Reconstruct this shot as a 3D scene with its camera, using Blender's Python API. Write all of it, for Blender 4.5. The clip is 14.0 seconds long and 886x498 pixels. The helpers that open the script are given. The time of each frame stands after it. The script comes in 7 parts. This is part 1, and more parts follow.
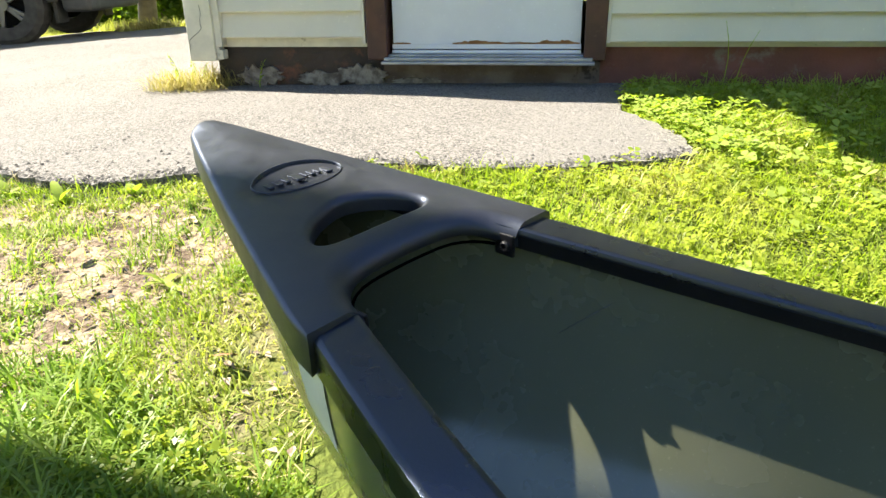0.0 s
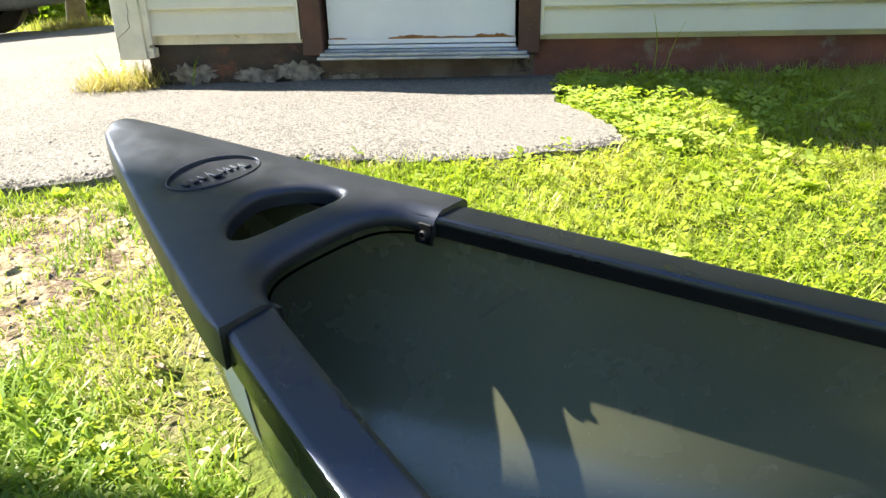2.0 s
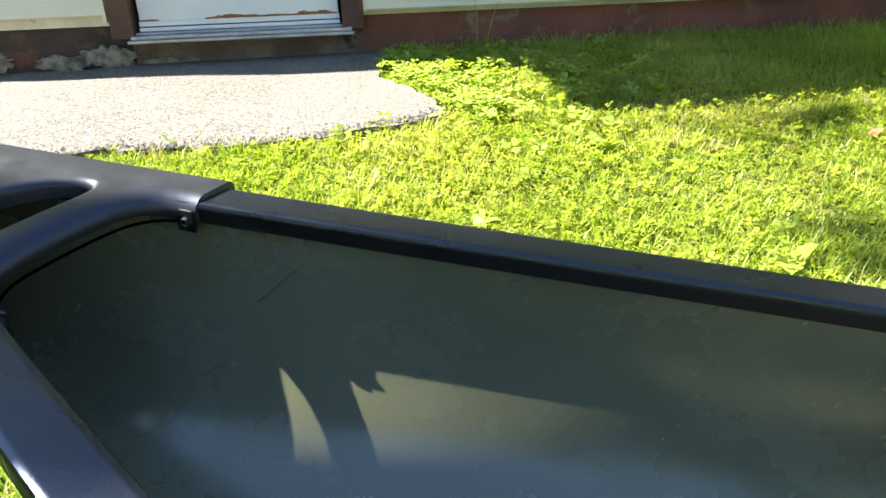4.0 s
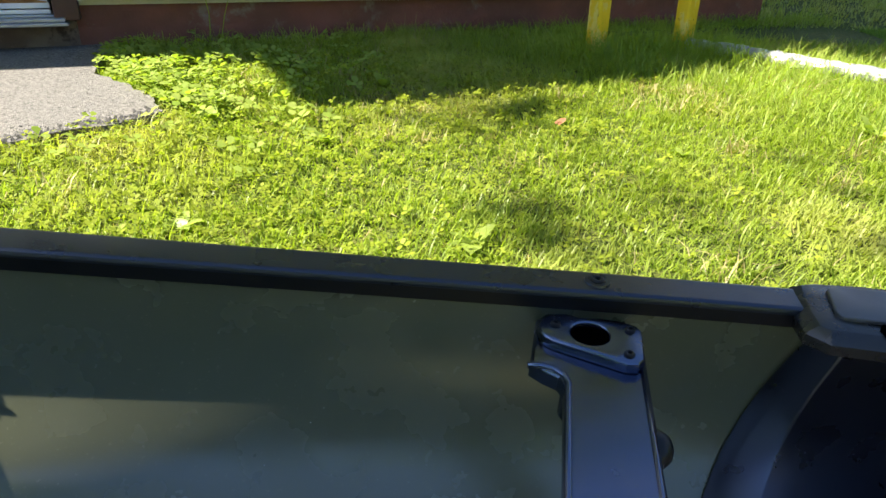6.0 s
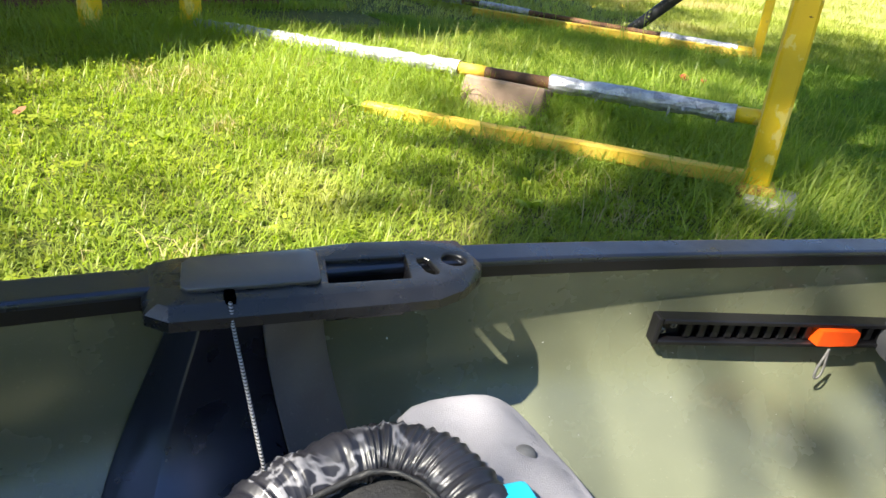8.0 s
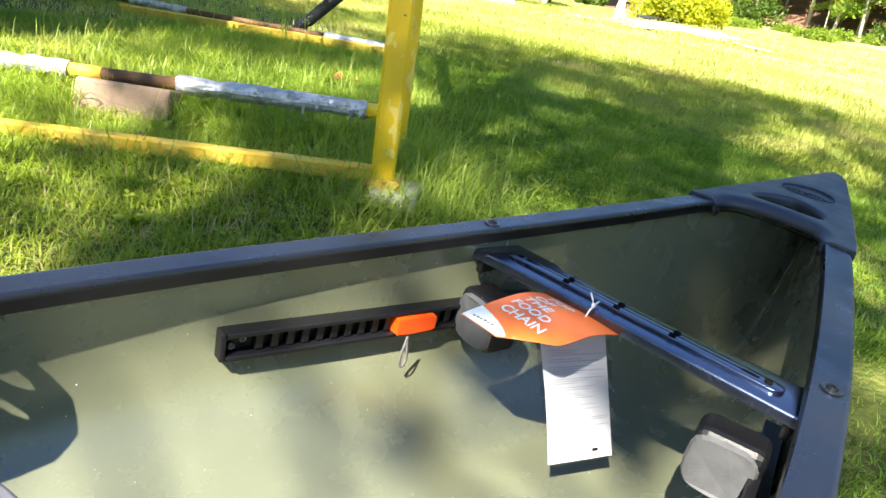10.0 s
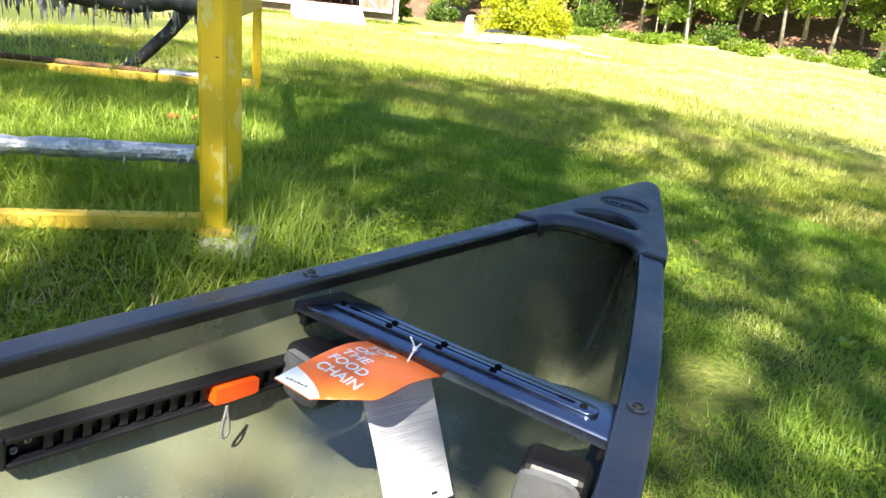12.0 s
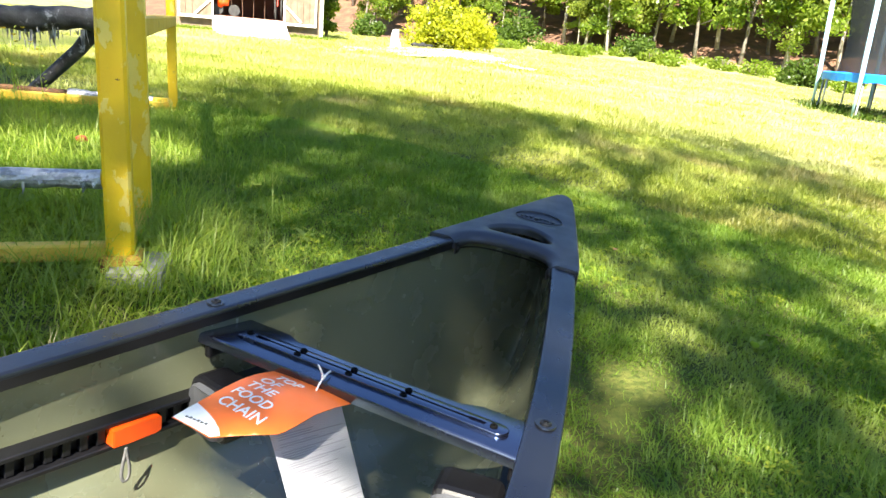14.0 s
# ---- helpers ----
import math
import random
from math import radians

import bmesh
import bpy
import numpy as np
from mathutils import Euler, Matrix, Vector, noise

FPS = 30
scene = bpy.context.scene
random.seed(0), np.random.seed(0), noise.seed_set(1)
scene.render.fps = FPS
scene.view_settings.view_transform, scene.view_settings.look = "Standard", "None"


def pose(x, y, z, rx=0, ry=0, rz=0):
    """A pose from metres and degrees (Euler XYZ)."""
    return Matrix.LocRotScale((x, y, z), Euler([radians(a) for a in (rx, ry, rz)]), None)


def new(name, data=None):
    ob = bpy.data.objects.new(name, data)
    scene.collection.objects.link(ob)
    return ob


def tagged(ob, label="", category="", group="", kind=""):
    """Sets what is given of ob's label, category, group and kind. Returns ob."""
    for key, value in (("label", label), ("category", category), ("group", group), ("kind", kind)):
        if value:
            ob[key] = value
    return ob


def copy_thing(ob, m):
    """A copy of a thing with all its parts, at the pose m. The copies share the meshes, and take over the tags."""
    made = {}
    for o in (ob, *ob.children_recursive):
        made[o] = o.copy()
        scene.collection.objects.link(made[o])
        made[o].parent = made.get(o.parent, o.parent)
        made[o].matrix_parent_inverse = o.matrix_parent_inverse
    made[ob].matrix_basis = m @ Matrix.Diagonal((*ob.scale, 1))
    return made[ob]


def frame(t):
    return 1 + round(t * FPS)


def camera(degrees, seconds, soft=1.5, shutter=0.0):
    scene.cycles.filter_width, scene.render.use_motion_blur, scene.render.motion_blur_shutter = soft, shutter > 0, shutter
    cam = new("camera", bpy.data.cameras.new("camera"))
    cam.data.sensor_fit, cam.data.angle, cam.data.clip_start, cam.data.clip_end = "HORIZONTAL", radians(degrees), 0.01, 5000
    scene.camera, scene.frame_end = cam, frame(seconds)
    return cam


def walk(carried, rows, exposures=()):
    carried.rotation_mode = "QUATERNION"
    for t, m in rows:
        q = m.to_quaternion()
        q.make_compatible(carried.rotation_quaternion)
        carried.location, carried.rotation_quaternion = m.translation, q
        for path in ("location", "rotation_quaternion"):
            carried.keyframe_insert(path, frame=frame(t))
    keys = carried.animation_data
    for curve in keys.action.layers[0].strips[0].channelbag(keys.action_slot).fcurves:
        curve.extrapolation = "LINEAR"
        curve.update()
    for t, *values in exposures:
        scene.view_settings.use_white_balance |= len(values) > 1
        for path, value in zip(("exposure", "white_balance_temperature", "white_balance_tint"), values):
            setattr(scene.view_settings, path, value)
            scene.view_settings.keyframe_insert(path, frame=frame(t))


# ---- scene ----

# ======== camera and walk ========
SKY, SUN, EXPO = 0.068, 5.0, 2.33
cam = camera(65.0, 14.0, soft=1.5)
PATH = [
    (0.0, -0.853, -0.489, 0.625, 68.30, 1.05, 42.79),
    (0.5, -0.849, -0.489, 0.625, 68.30, 1.45, 42.13),
    (1.0, -0.842, -0.486, 0.624, 68.35, 1.55, 40.79),
    (1.5, -0.831, -0.483, 0.624, 68.13, 1.80, 39.85),
    (2.0, -0.817, -0.477, 0.623, 67.82, 1.44, 38.28),
    (4.5, -0.688, -0.408, 0.617, 65.18, 0.67, 21.61),
    (5.0, -0.646, -0.398, 0.617, 65.27, -0.93, 16.72),
    (5.5, -0.602, -0.395, 0.624, 65.15, -0.42, 13.45),
    (6.0, -0.549, -0.390, 0.630, 65.11, -1.23, 9.13),
    (6.5, -0.493, -0.380, 0.628, 65.42, -3.25, 1.73),
    (7.0, -0.425, -0.367, 0.623, 65.74, -4.82, -5.33),
    (7.5, -0.351, -0.358, 0.615, 66.15, -5.71, -13.77),
    (8.0, -0.263, -0.350, 0.605, 66.15, -5.45, -23.24),
    (8.5, -0.185, -0.360, 0.599, 66.50, -7.01, -31.38),
    (9.0, -0.118, -0.379, 0.598, 67.24, -8.17, -37.54),
    (11.5, 0.055, -0.462, 0.652, 71.20, -5.67, -55.74),
    (12.0, 0.071, -0.471, 0.660, 71.85, -5.42, -58.03),
    (12.5, 0.085, -0.481, 0.662, 72.45, -5.83, -59.96),
    (13.0, 0.098, -0.487, 0.666, 73.00, -5.42, -62.02),
    (13.5, 0.102, -0.495, 0.671, 73.25, -5.22, -63.04),
    (14.0, 0.104, -0.502, 0.676, 73.38, -4.92, -63.76),
]

walk(cam, [(t, pose(x, y, z, rx, ry, rz)) for t, x, y, z, rx, ry, rz in PATH],
     exposures=((0.0, EXPO + 0.02), (4.5, EXPO + 0.30), (6.0, EXPO - 0.25), (7.5, EXPO - 0.27), (8.5, EXPO + 0.02), (9.0, EXPO + 0.15), (11.5, EXPO + 0.12), (14.0, EXPO + 0.12)))

# ======== world and sun ========
SUN_AZ, SUN_EL = radians(19.5), radians(48.5)          # the way the light travels over the ground, and its height
SUN_WAY = Vector((math.cos(SUN_EL) * math.cos(SUN_AZ), math.cos(SUN_EL) * math.sin(SUN_AZ), -math.sin(SUN_EL)))
world = bpy.data.worlds.new("sky")
scene.world = world
world.use_nodes = True
wn = world.node_tree.nodes
wn.clear()
sky = wn.new("ShaderNodeTexSky")
sky.sky_type = "NISHITA"
sky.sun_disc = False
sky.ozone_density, sky.dust_density = 3.5, 0.3
sky.sun_elevation = SUN_EL
sky.sun_rotation = math.pi / 2 - (SUN_AZ + math.pi)
bg = wn.new("ShaderNodeBackground")
bg.inputs["Strength"].default_value = SKY
wo = wn.new("ShaderNodeOutputWorld")
world.node_tree.links.new(sky.outputs[0], bg.inputs[0])
world.node_tree.links.new(bg.outputs[0], wo.inputs[0])
sun_data = bpy.data.lights.new("sun", "SUN")
sun_data.energy, sun_data.angle, sun_data.color = SUN, radians(0.55), (1.0, 0.93, 0.80)
sun = new("sun", sun_data)
sun.matrix_world = Matrix.Translation((-8, -3, 12)) @ SUN_WAY.to_track_quat("-Z", "Y").to_matrix().to_4x4()


# ======== materials ========
def material(name, build):
    m = bpy.data.materials.new(name)
    m.use_nodes = True
    nt = m.node_tree
    nt.nodes.clear()
    out = nt.nodes.new("ShaderNodeOutputMaterial")
    nt.links.new(build(nt), out.inputs["Surface"])
    return m


def node(nt, kind, ins=(), **props):
    n = nt.nodes.new(kind)
    if "operation" in props:
        n.operation = props["operation"]
    if "data_type" in props:
        n.data_type = props["data_type"]
    if "blend_type" in props:
        n.blend_type = props["blend_type"]
    if "feature" in props:
        n.feature = props["feature"]
    if "wave_type" in props:
        n.wave_type, n.bands_direction = props["wave_type"], props["bands_direction"]
    for k, v in dict(ins).items():
        if isinstance(v, bpy.types.NodeSocket):
            nt.links.new(v, n.inputs[k])
        else:
            n.inputs[k].default_value = v
    return n


def rgb(c):
    return (*c, 1.0)


def blend(nt, fac, a, b):
    n = nt.nodes.new("ShaderNodeMix")
    n.data_type = "RGBA"
    for i, v in ((0, fac), (6, a), (7, b)):
        if isinstance(v, bpy.types.NodeSocket):
            nt.links.new(v, n.inputs[i])
        else:
            n.inputs[i].default_value = v if i == 0 else rgb(v)
    return n.outputs[2]


def ramp(nt, fac, lo, hi):
    n = node(nt, "ShaderNodeMapRange", {0: fac, 1: lo, 2: hi})
    n.interpolation_type = "SMOOTHSTEP"
    return n.outputs[0]


def place(nt, space="Object"):
    if space == "World":
        return nt.nodes.new("ShaderNodeNewGeometry").outputs["Position"]
    return nt.nodes.new("ShaderNodeTexCoord").outputs["Object"]


def cloud(nt, vec, scale, detail=4.0, rough=0.55):
    return node(nt, "ShaderNodeTexNoise", {"Vector": vec, "Scale": scale, "Detail": detail, "Roughness": rough}).outputs[0]


def painted(name, c1, c2, scale=6.0, rough=0.5, metal=0.0, bump=0.0, fine=120.0, stain=None, stain_scale=9.0,
            stain_at=(0.58, 0.70), spec=0.5, space="Object", vary=0.0, tint=None, ior=1.5):
    """A surface of two shades at a large scale, fine relief, and stains or wear with edges of their own."""
    def build(nt):
        vec = place(nt, space)
        col = blend(nt, ramp(nt, cloud(nt, vec, scale), 0.35, 0.65), c1, c2)
        grain = cloud(nt, vec, fine, 3.0)
        col = blend(nt, ramp(nt, grain, 0.62, 0.8), col, tuple(min(1, v * 1.25 + 0.01) for v in c2))
        if stain:
            col = blend(nt, ramp(nt, cloud(nt, vec, stain_scale, 8.0, 0.68), *stain_at), col, stain)
        if vary:
            rnd = nt.nodes.new("ShaderNodeObjectInfo").outputs["Random"]
            col = blend(nt, node(nt, "ShaderNodeMath", {0: rnd, 1: vary}, operation="MULTIPLY").outputs[0], col, tuple(v * 0.55 for v in c1))
        rg = node(nt, "ShaderNodeMapRange", {0: cloud(nt, vec, scale * 4), 1: 0.3, 2: 0.7, 3: max(0.05, rough - 0.07), 4: min(1, rough + 0.09)}).outputs[0]
        ins = {"Base Color": col, "Roughness": rg, "Metallic": metal, "Specular IOR Level": spec, "IOR": ior}
        if tint:
            ins["Specular Tint"] = rgb(tint)
        if bump:
            ins["Normal"] = node(nt, "ShaderNodeBump", {"Strength": bump, "Distance": 0.004, "Height": grain}).outputs[0]
        return node(nt, "ShaderNodeBsdfPrincipled", ins).outputs[0]
    return material(name, build)


def leafy(name, c1, c2, c3, patch=1.2, light=0.45, space="World", gloss=0.012):
    """Thin leaves: reflected and passed light, each leaf a shade of its own, and larger patches of another shade."""
    def build(nt):
        rnd = nt.nodes.new("ShaderNodeNewGeometry").outputs["Random Per Island"]
        vec = place(nt, space)
        col = blend(nt, rnd, c1, c2)
        col = blend(nt, ramp(nt, cloud(nt, vec, patch, 3.0), 0.48, 0.72), col, c3)
        dif = node(nt, "ShaderNodeBsdfDiffuse", {"Color": col}).outputs[0]
        tcol = node(nt, "ShaderNodeMix", {6: col, 7: (0.9, 1.0, 0.30, 1.0), 0: 1.0}, data_type="RGBA", blend_type="MULTIPLY").outputs[2]
        tcol = node(nt, "ShaderNodeMix", {6: tcol, 7: (1.9, 1.9, 1.9, 1.0), 0: 1.0}, data_type="RGBA", blend_type="MULTIPLY").outputs[2]
        tra = node(nt, "ShaderNodeBsdfTranslucent", {"Color": tcol}).outputs[0]
        mix = node(nt, "ShaderNodeMixShader", {0: light, 1: dif, 2: tra}).outputs[0]
        gl = node(nt, "ShaderNodeBsdfGlossy", {"Color": (1, 1, 1, 1), "Roughness": 0.38}).outputs[0]
        return node(nt, "ShaderNodeMixShader", {0: gloss, 1: mix, 2: gl}).outputs[0]
    return material(name, build)


M = {}
# blue specular tints put extra sky colour into the sheen of these blacks
M["vinyl"] = painted("black_vinyl", (0.0045, 0.0046, 0.0052), (0.0060, 0.0061, 0.0068), 5, 0.30, bump=0.05, fine=420, spec=0.80, ior=1.55, tint=(0.55, 0.69, 1.0))
M["deck"] = painted("satin_black_polyethylene", (0.0145, 0.0146, 0.0162), (0.0180, 0.0181, 0.0200), 5, 0.40, bump=0.04, fine=420, spec=0.75, tint=(0.60, 0.72, 1.0))
M["panel"] = painted("glossy_black_panel", (0.004, 0.004, 0.007), (0.006, 0.006, 0.010), 4, 0.30, spec=1.0, tint=(0.60, 0.70, 1.0), ior=1.65)
# black plastic greyed to carry the sunlight bounced onto the wing
M["wing"] = painted("black_plastic_bounce_grey", (0.090, 0.087, 0.094), (0.120, 0.116, 0.124), 12, 0.45, bump=0.1, fine=200)
M["plastic"] = painted("black_plastic", (0.0035, 0.0035, 0.0045), (0.0055, 0.0055, 0.007), 7, 0.40, bump=0.06, fine=300, spec=0.32)
M["gloss"] = painted("smooth_black_plastic", (0.003, 0.003, 0.006), (0.005, 0.005, 0.009), 4, 0.21, spec=1.0, tint=(0.52, 0.66, 1.0), ior=1.95)
# black lid with its sheen put into a greyer base than the tray's
M["lid"] = painted("smooth_black_lid_sheen_grey", (0.040, 0.040, 0.044), (0.052, 0.052, 0.056), 6, 0.36, spec=0.9)
M["tray"] = painted("black_tray_plastic", (0.0080, 0.0080, 0.0092), (0.012, 0.012, 0.0135), 8, 0.28, bump=0.08, fine=260, spec=0.6)
M["hull"] = painted("olive_polyethylene", (0.106, 0.114, 0.070), (0.123, 0.131, 0.083), 3, 0.24, bump=0.03, fine=200, spec=0.9, ior=1.55)
M["steel"] = painted("screw_steel", (0.30, 0.30, 0.31), (0.18, 0.18, 0.19), 60, 0.35, 0.9)
# near black for the shade painted into the rod holder's hole, and black trim
M["pit"] = painted("shade_and_trim_black", (0.0004, 0.0004, 0.0004), (0.0006, 0.0006, 0.0006), 9, 0.9, spec=0.0)
M["dark"] = painted("dark_hollow", (0.002, 0.002, 0.002), (0.003, 0.003, 0.003), 9, 0.7, spec=0.08)
M["orange"] = painted("orange_plastic", (0.74, 0.075, 0.004), (0.68, 0.065, 0.003), 8, 0.4)
M["strap"] = painted("grey_webbing", (0.15, 0.145, 0.14), (0.10, 0.10, 0.095), 80, 0.8)
M["greypad"] = painted("grey_rubber", (0.048, 0.050, 0.055), (0.066, 0.068, 0.073), 20, 0.6, bump=0.15, fine=500)
M["cushion"] = painted("light_grey_fabric", (0.165, 0.162, 0.180), (0.200, 0.197, 0.218), 10, 0.85, bump=0.35, fine=700)
M["foam"] = painted("black_foam", (0.012, 0.012, 0.013), (0.02, 0.02, 0.02), 20, 0.55, bump=0.2, fine=300)
M["cyan"] = painted("turquoise_plastic", (0.02, 0.42, 0.60), (0.02, 0.48, 0.66), 10, 0.4)
M["card"] = painted("orange_card", (0.85, 0.17, 0.020), (0.80, 0.145, 0.015), 6, 0.35)
M["paper"] = painted("white_paper", (0.60, 0.60, 0.63), (0.55, 0.55, 0.58), 5, 0.5)
M["ink"] = painted("grey_ink", (0.36, 0.36, 0.39), (0.42, 0.42, 0.45), 30, 0.7)
M["white"] = painted("white_nylon", (0.80, 0.80, 0.80), (0.72, 0.72, 0.72), 30, 0.45)


def chipped_nodes(nt):
    vec = place(nt, "World")
    col = blend(nt, ramp(nt, cloud(nt, vec, 5, 4), 0.35, 0.65), (0.84, 0.56, 0.010), (0.76, 0.48, 0.012))
    flat = node(nt, "ShaderNodeVectorMath", {0: vec, 1: (1.0, 1.0, 0.55)}, operation="MULTIPLY").outputs[0]
    chip = ramp(nt, cloud(nt, flat, 17, 5, 0.6), 0.545, 0.57)
    col = blend(nt, chip, col, (0.82, 0.61, 0.13))
    col = blend(nt, ramp(nt, cloud(nt, vec, 9, 6, 0.7), 0.60, 0.72), col, (0.52, 0.34, 0.06))
    rim = ramp(nt, cloud(nt, vec, 33, 4, 0.6), 0.69, 0.72)
    col = blend(nt, rim, col, (0.14, 0.060, 0.022))
    nor = node(nt, "ShaderNodeBump", {"Strength": 0.6, "Distance": 0.002, "Height": chip}).outputs[0]
    nor = node(nt, "ShaderNodeBump", {"Strength": 0.3, "Distance": 0.003, "Height": cloud(nt, vec, 90, 3), "Normal": nor}).outputs[0]
    return node(nt, "ShaderNodeBsdfPrincipled", {"Base Color": col, "Roughness": 0.45, "Normal": nor}).outputs[0]


M["yellow"] = material("chipped_yellow_paint", chipped_nodes)
M["weldrust"] = painted("rusty_yellow_weld", (0.60, 0.35, 0.03), (0.42, 0.22, 0.03), 25, 0.7, bump=0.8, fine=90, stain=(0.17, 0.065, 0.025), stain_scale=30, stain_at=(0.50, 0.58))
M["yellow2"] = painted("weathered_yellow_wood", (0.62, 0.39, 0.025), (0.66, 0.45, 0.06), 9, 0.65, bump=0.5, fine=120, stain=(0.20, 0.115, 0.03), stain_scale=16, stain_at=(0.58, 0.68))
M["rust"] = painted("rusty_pipe", (0.085, 0.040, 0.022), (0.19, 0.090, 0.032), 14, 0.75, bump=0.5, fine=150)
M["tape"] = painted("torn_silver_tape", (0.33, 0.33, 0.36), (0.56, 0.56, 0.59), 25, 0.36, 0.45, bump=1.0, fine=60, stain=(0.28, 0.28, 0.30), stain_scale=24, stain_at=(0.52, 0.60))
M["pad"] = painted("torn_black_padding", (0.02, 0.02, 0.023), (0.05, 0.05, 0.055), 18, 0.65, bump=0.7, fine=70, stain=(0.33, 0.33, 0.36), stain_scale=12, stain_at=(0.60, 0.68))
M["concrete"] = painted("old_concrete", (0.36, 0.34, 0.30), (0.26, 0.25, 0.22), 12, 0.9, bump=0.5, fine=160)
M["siding"] = painted("cream_siding", (0.70, 0.66, 0.54), (0.64, 0.61, 0.51), 2.5, 0.5, bump=0.08, fine=90, stain=(0.38, 0.39, 0.31), stain_scale=5, stain_at=(0.63, 0.80), vary=0.12)
M["trim"] = painted("weathered_cream_trim", (0.70, 0.66, 0.54), (0.58, 0.55, 0.46), 8, 0.55, bump=0.2, fine=90, stain=(0.27, 0.26, 0.20), stain_scale=10, stain_at=(0.60, 0.72))
M["brown"] = painted("dark_brown_paint", (0.085, 0.032, 0.022), (0.060, 0.024, 0.018), 7, 0.5, bump=0.2, fine=110, stain=(0.16, 0.09, 0.06), stain_scale=14, stain_at=(0.64, 0.74))
M["doorw"] = painted("white_door_paint", (0.70, 0.72, 0.76), (0.64, 0.66, 0.71), 3, 0.4, bump=0.05, fine=120, stain=(0.42, 0.38, 0.30), stain_scale=7, stain_at=(0.68, 0.82))
M["rustline"] = painted("door_rust", (0.20, 0.085, 0.02), (0.30, 0.15, 0.05), 30, 0.85, bump=0.7, fine=160)
M["alu"] = painted("worn_aluminium", (0.42, 0.43, 0.46), (0.30, 0.31, 0.34), 10, 0.38, 0.7, bump=0.2, fine=200, stain=(0.14, 0.13, 0.12), stain_scale=12, stain_at=(0.60, 0.75))
M["tar"] = painted("tarred_foundation", (0.022, 0.018, 0.016), (0.045, 0.028, 0.020), 6, 0.65, bump=0.6, fine=80, stain=(0.15, 0.055, 0.030), stain_scale=4, stain_at=(0.56, 0.70))
M["red"] = painted("worn_red_foundation", (0.225, 0.075, 0.050), (0.160, 0.060, 0.042), 4, 0.7, bump=0.6, fine=90, stain=(0.24, 0.18, 0.14), stain_scale=7, stain_at=(0.56, 0.70))
M["base"] = painted("dirty_concrete", (0.12, 0.085, 0.065), (0.20, 0.16, 0.13), 7, 0.85, bump=0.8, fine=90, stain=(0.045, 0.03, 0.025), stain_scale=9, stain_at=(0.56, 0.66))
M["chip"] = painted("flaking_whitewash", (0.30, 0.26, 0.21), (0.12, 0.095, 0.075), 22, 0.9, bump=0.9, fine=120)
M["shingle"] = painted("grey_shingle", (0.10, 0.10, 0.105), (0.14, 0.135, 0.13), 8, 0.9, bump=0.6, fine=200)
M["bark"] = painted("grey_bark", (0.20, 0.17, 0.14), (0.12, 0.10, 0.08), 7, 0.9, bump=1.0, fine=40)
M["birch"] = painted("pale_bark", (0.42, 0.37, 0.31), (0.26, 0.22, 0.18), 5, 0.8, bump=0.7, fine=40, stain=(0.12, 0.10, 0.08), stain_scale=9)
M["barn"] = painted("weathered_shed_wood", (0.24, 0.165, 0.115), (0.17, 0.115, 0.08), 6, 0.8, bump=0.6, fine=60, vary=0.25)
M["barnin"] = painted("brown_shed_inside", (0.16, 0.055, 0.03), (0.12, 0.045, 0.028), 5, 0.85, vary=0.2)
M["paintw"] = painted("white_trim_paint", (0.72, 0.70, 0.66), (0.62, 0.60, 0.55), 6, 0.6)
M["gravel"] = painted("pale_gravel", (0.62, 0.59, 0.52), (0.50, 0.47, 0.41), 3, 0.9, bump=1.0, fine=60, space="World")
M["litter"] = painted("brown_leaf_litter", (0.190, 0.095, 0.052), (0.105, 0.056, 0.034), 2, 0.95, bump=1.0, fine=20, stain=(0.04, 0.055, 0.02), stain_scale=1.2, space="World")
M["blue"] = painted("blue_spring_cover", (0.010, 0.20, 0.62), (0.012, 0.24, 0.70), 4, 0.5)
M["galv"] = painted("galvanised_tube", (0.48, 0.49, 0.50), (0.38, 0.39, 0.40), 12, 0.4, 0.6)
M["sleeve"] = painted("pale_blue_foam", (0.36, 0.58, 0.74), (0.45, 0.66, 0.80), 10, 0.7)
M["carpaint"] = painted("dark_grey_car_paint", (0.10, 0.105, 0.115), (0.12, 0.125, 0.13), 3, 0.28, 0.5)
M["carplastic"] = painted("grey_bumper_plastic", (0.045, 0.045, 0.047), (0.065, 0.065, 0.065), 10, 0.7)
M["tyre"] = painted("tyre_rubber", (0.035, 0.034, 0.033), (0.055, 0.053, 0.05), 14, 0.85, bump=0.4, fine=120)
M["rim"] = painted("dark_alloy", (0.16, 0.16, 0.17), (0.20, 0.20, 0.21), 8, 0.35, 0.8)
M["glass"] = painted("dark_car_glass", (0.01, 0.011, 0.012), (0.012, 0.013, 0.014), 4, 0.06)
M["redbit"] = painted("faded_red_plastic", (0.40, 0.05, 0.03), (0.28, 0.035, 0.02), 20, 0.5)
M["deadleaf"] = painted("dry_brown_leaf", (0.30, 0.13, 0.05), (0.22, 0.10, 0.045), 40, 0.8, bump=0.4, fine=200)
M["husk"] = painted("pale_dry_leaf", (0.34, 0.28, 0.20), (0.17, 0.125, 0.08), 60, 0.8, bump=0.3, fine=200)
M["shred"] = painted("grey_shredded_tape", (0.40, 0.40, 0.43), (0.10, 0.10, 0.11), 18, 0.6)

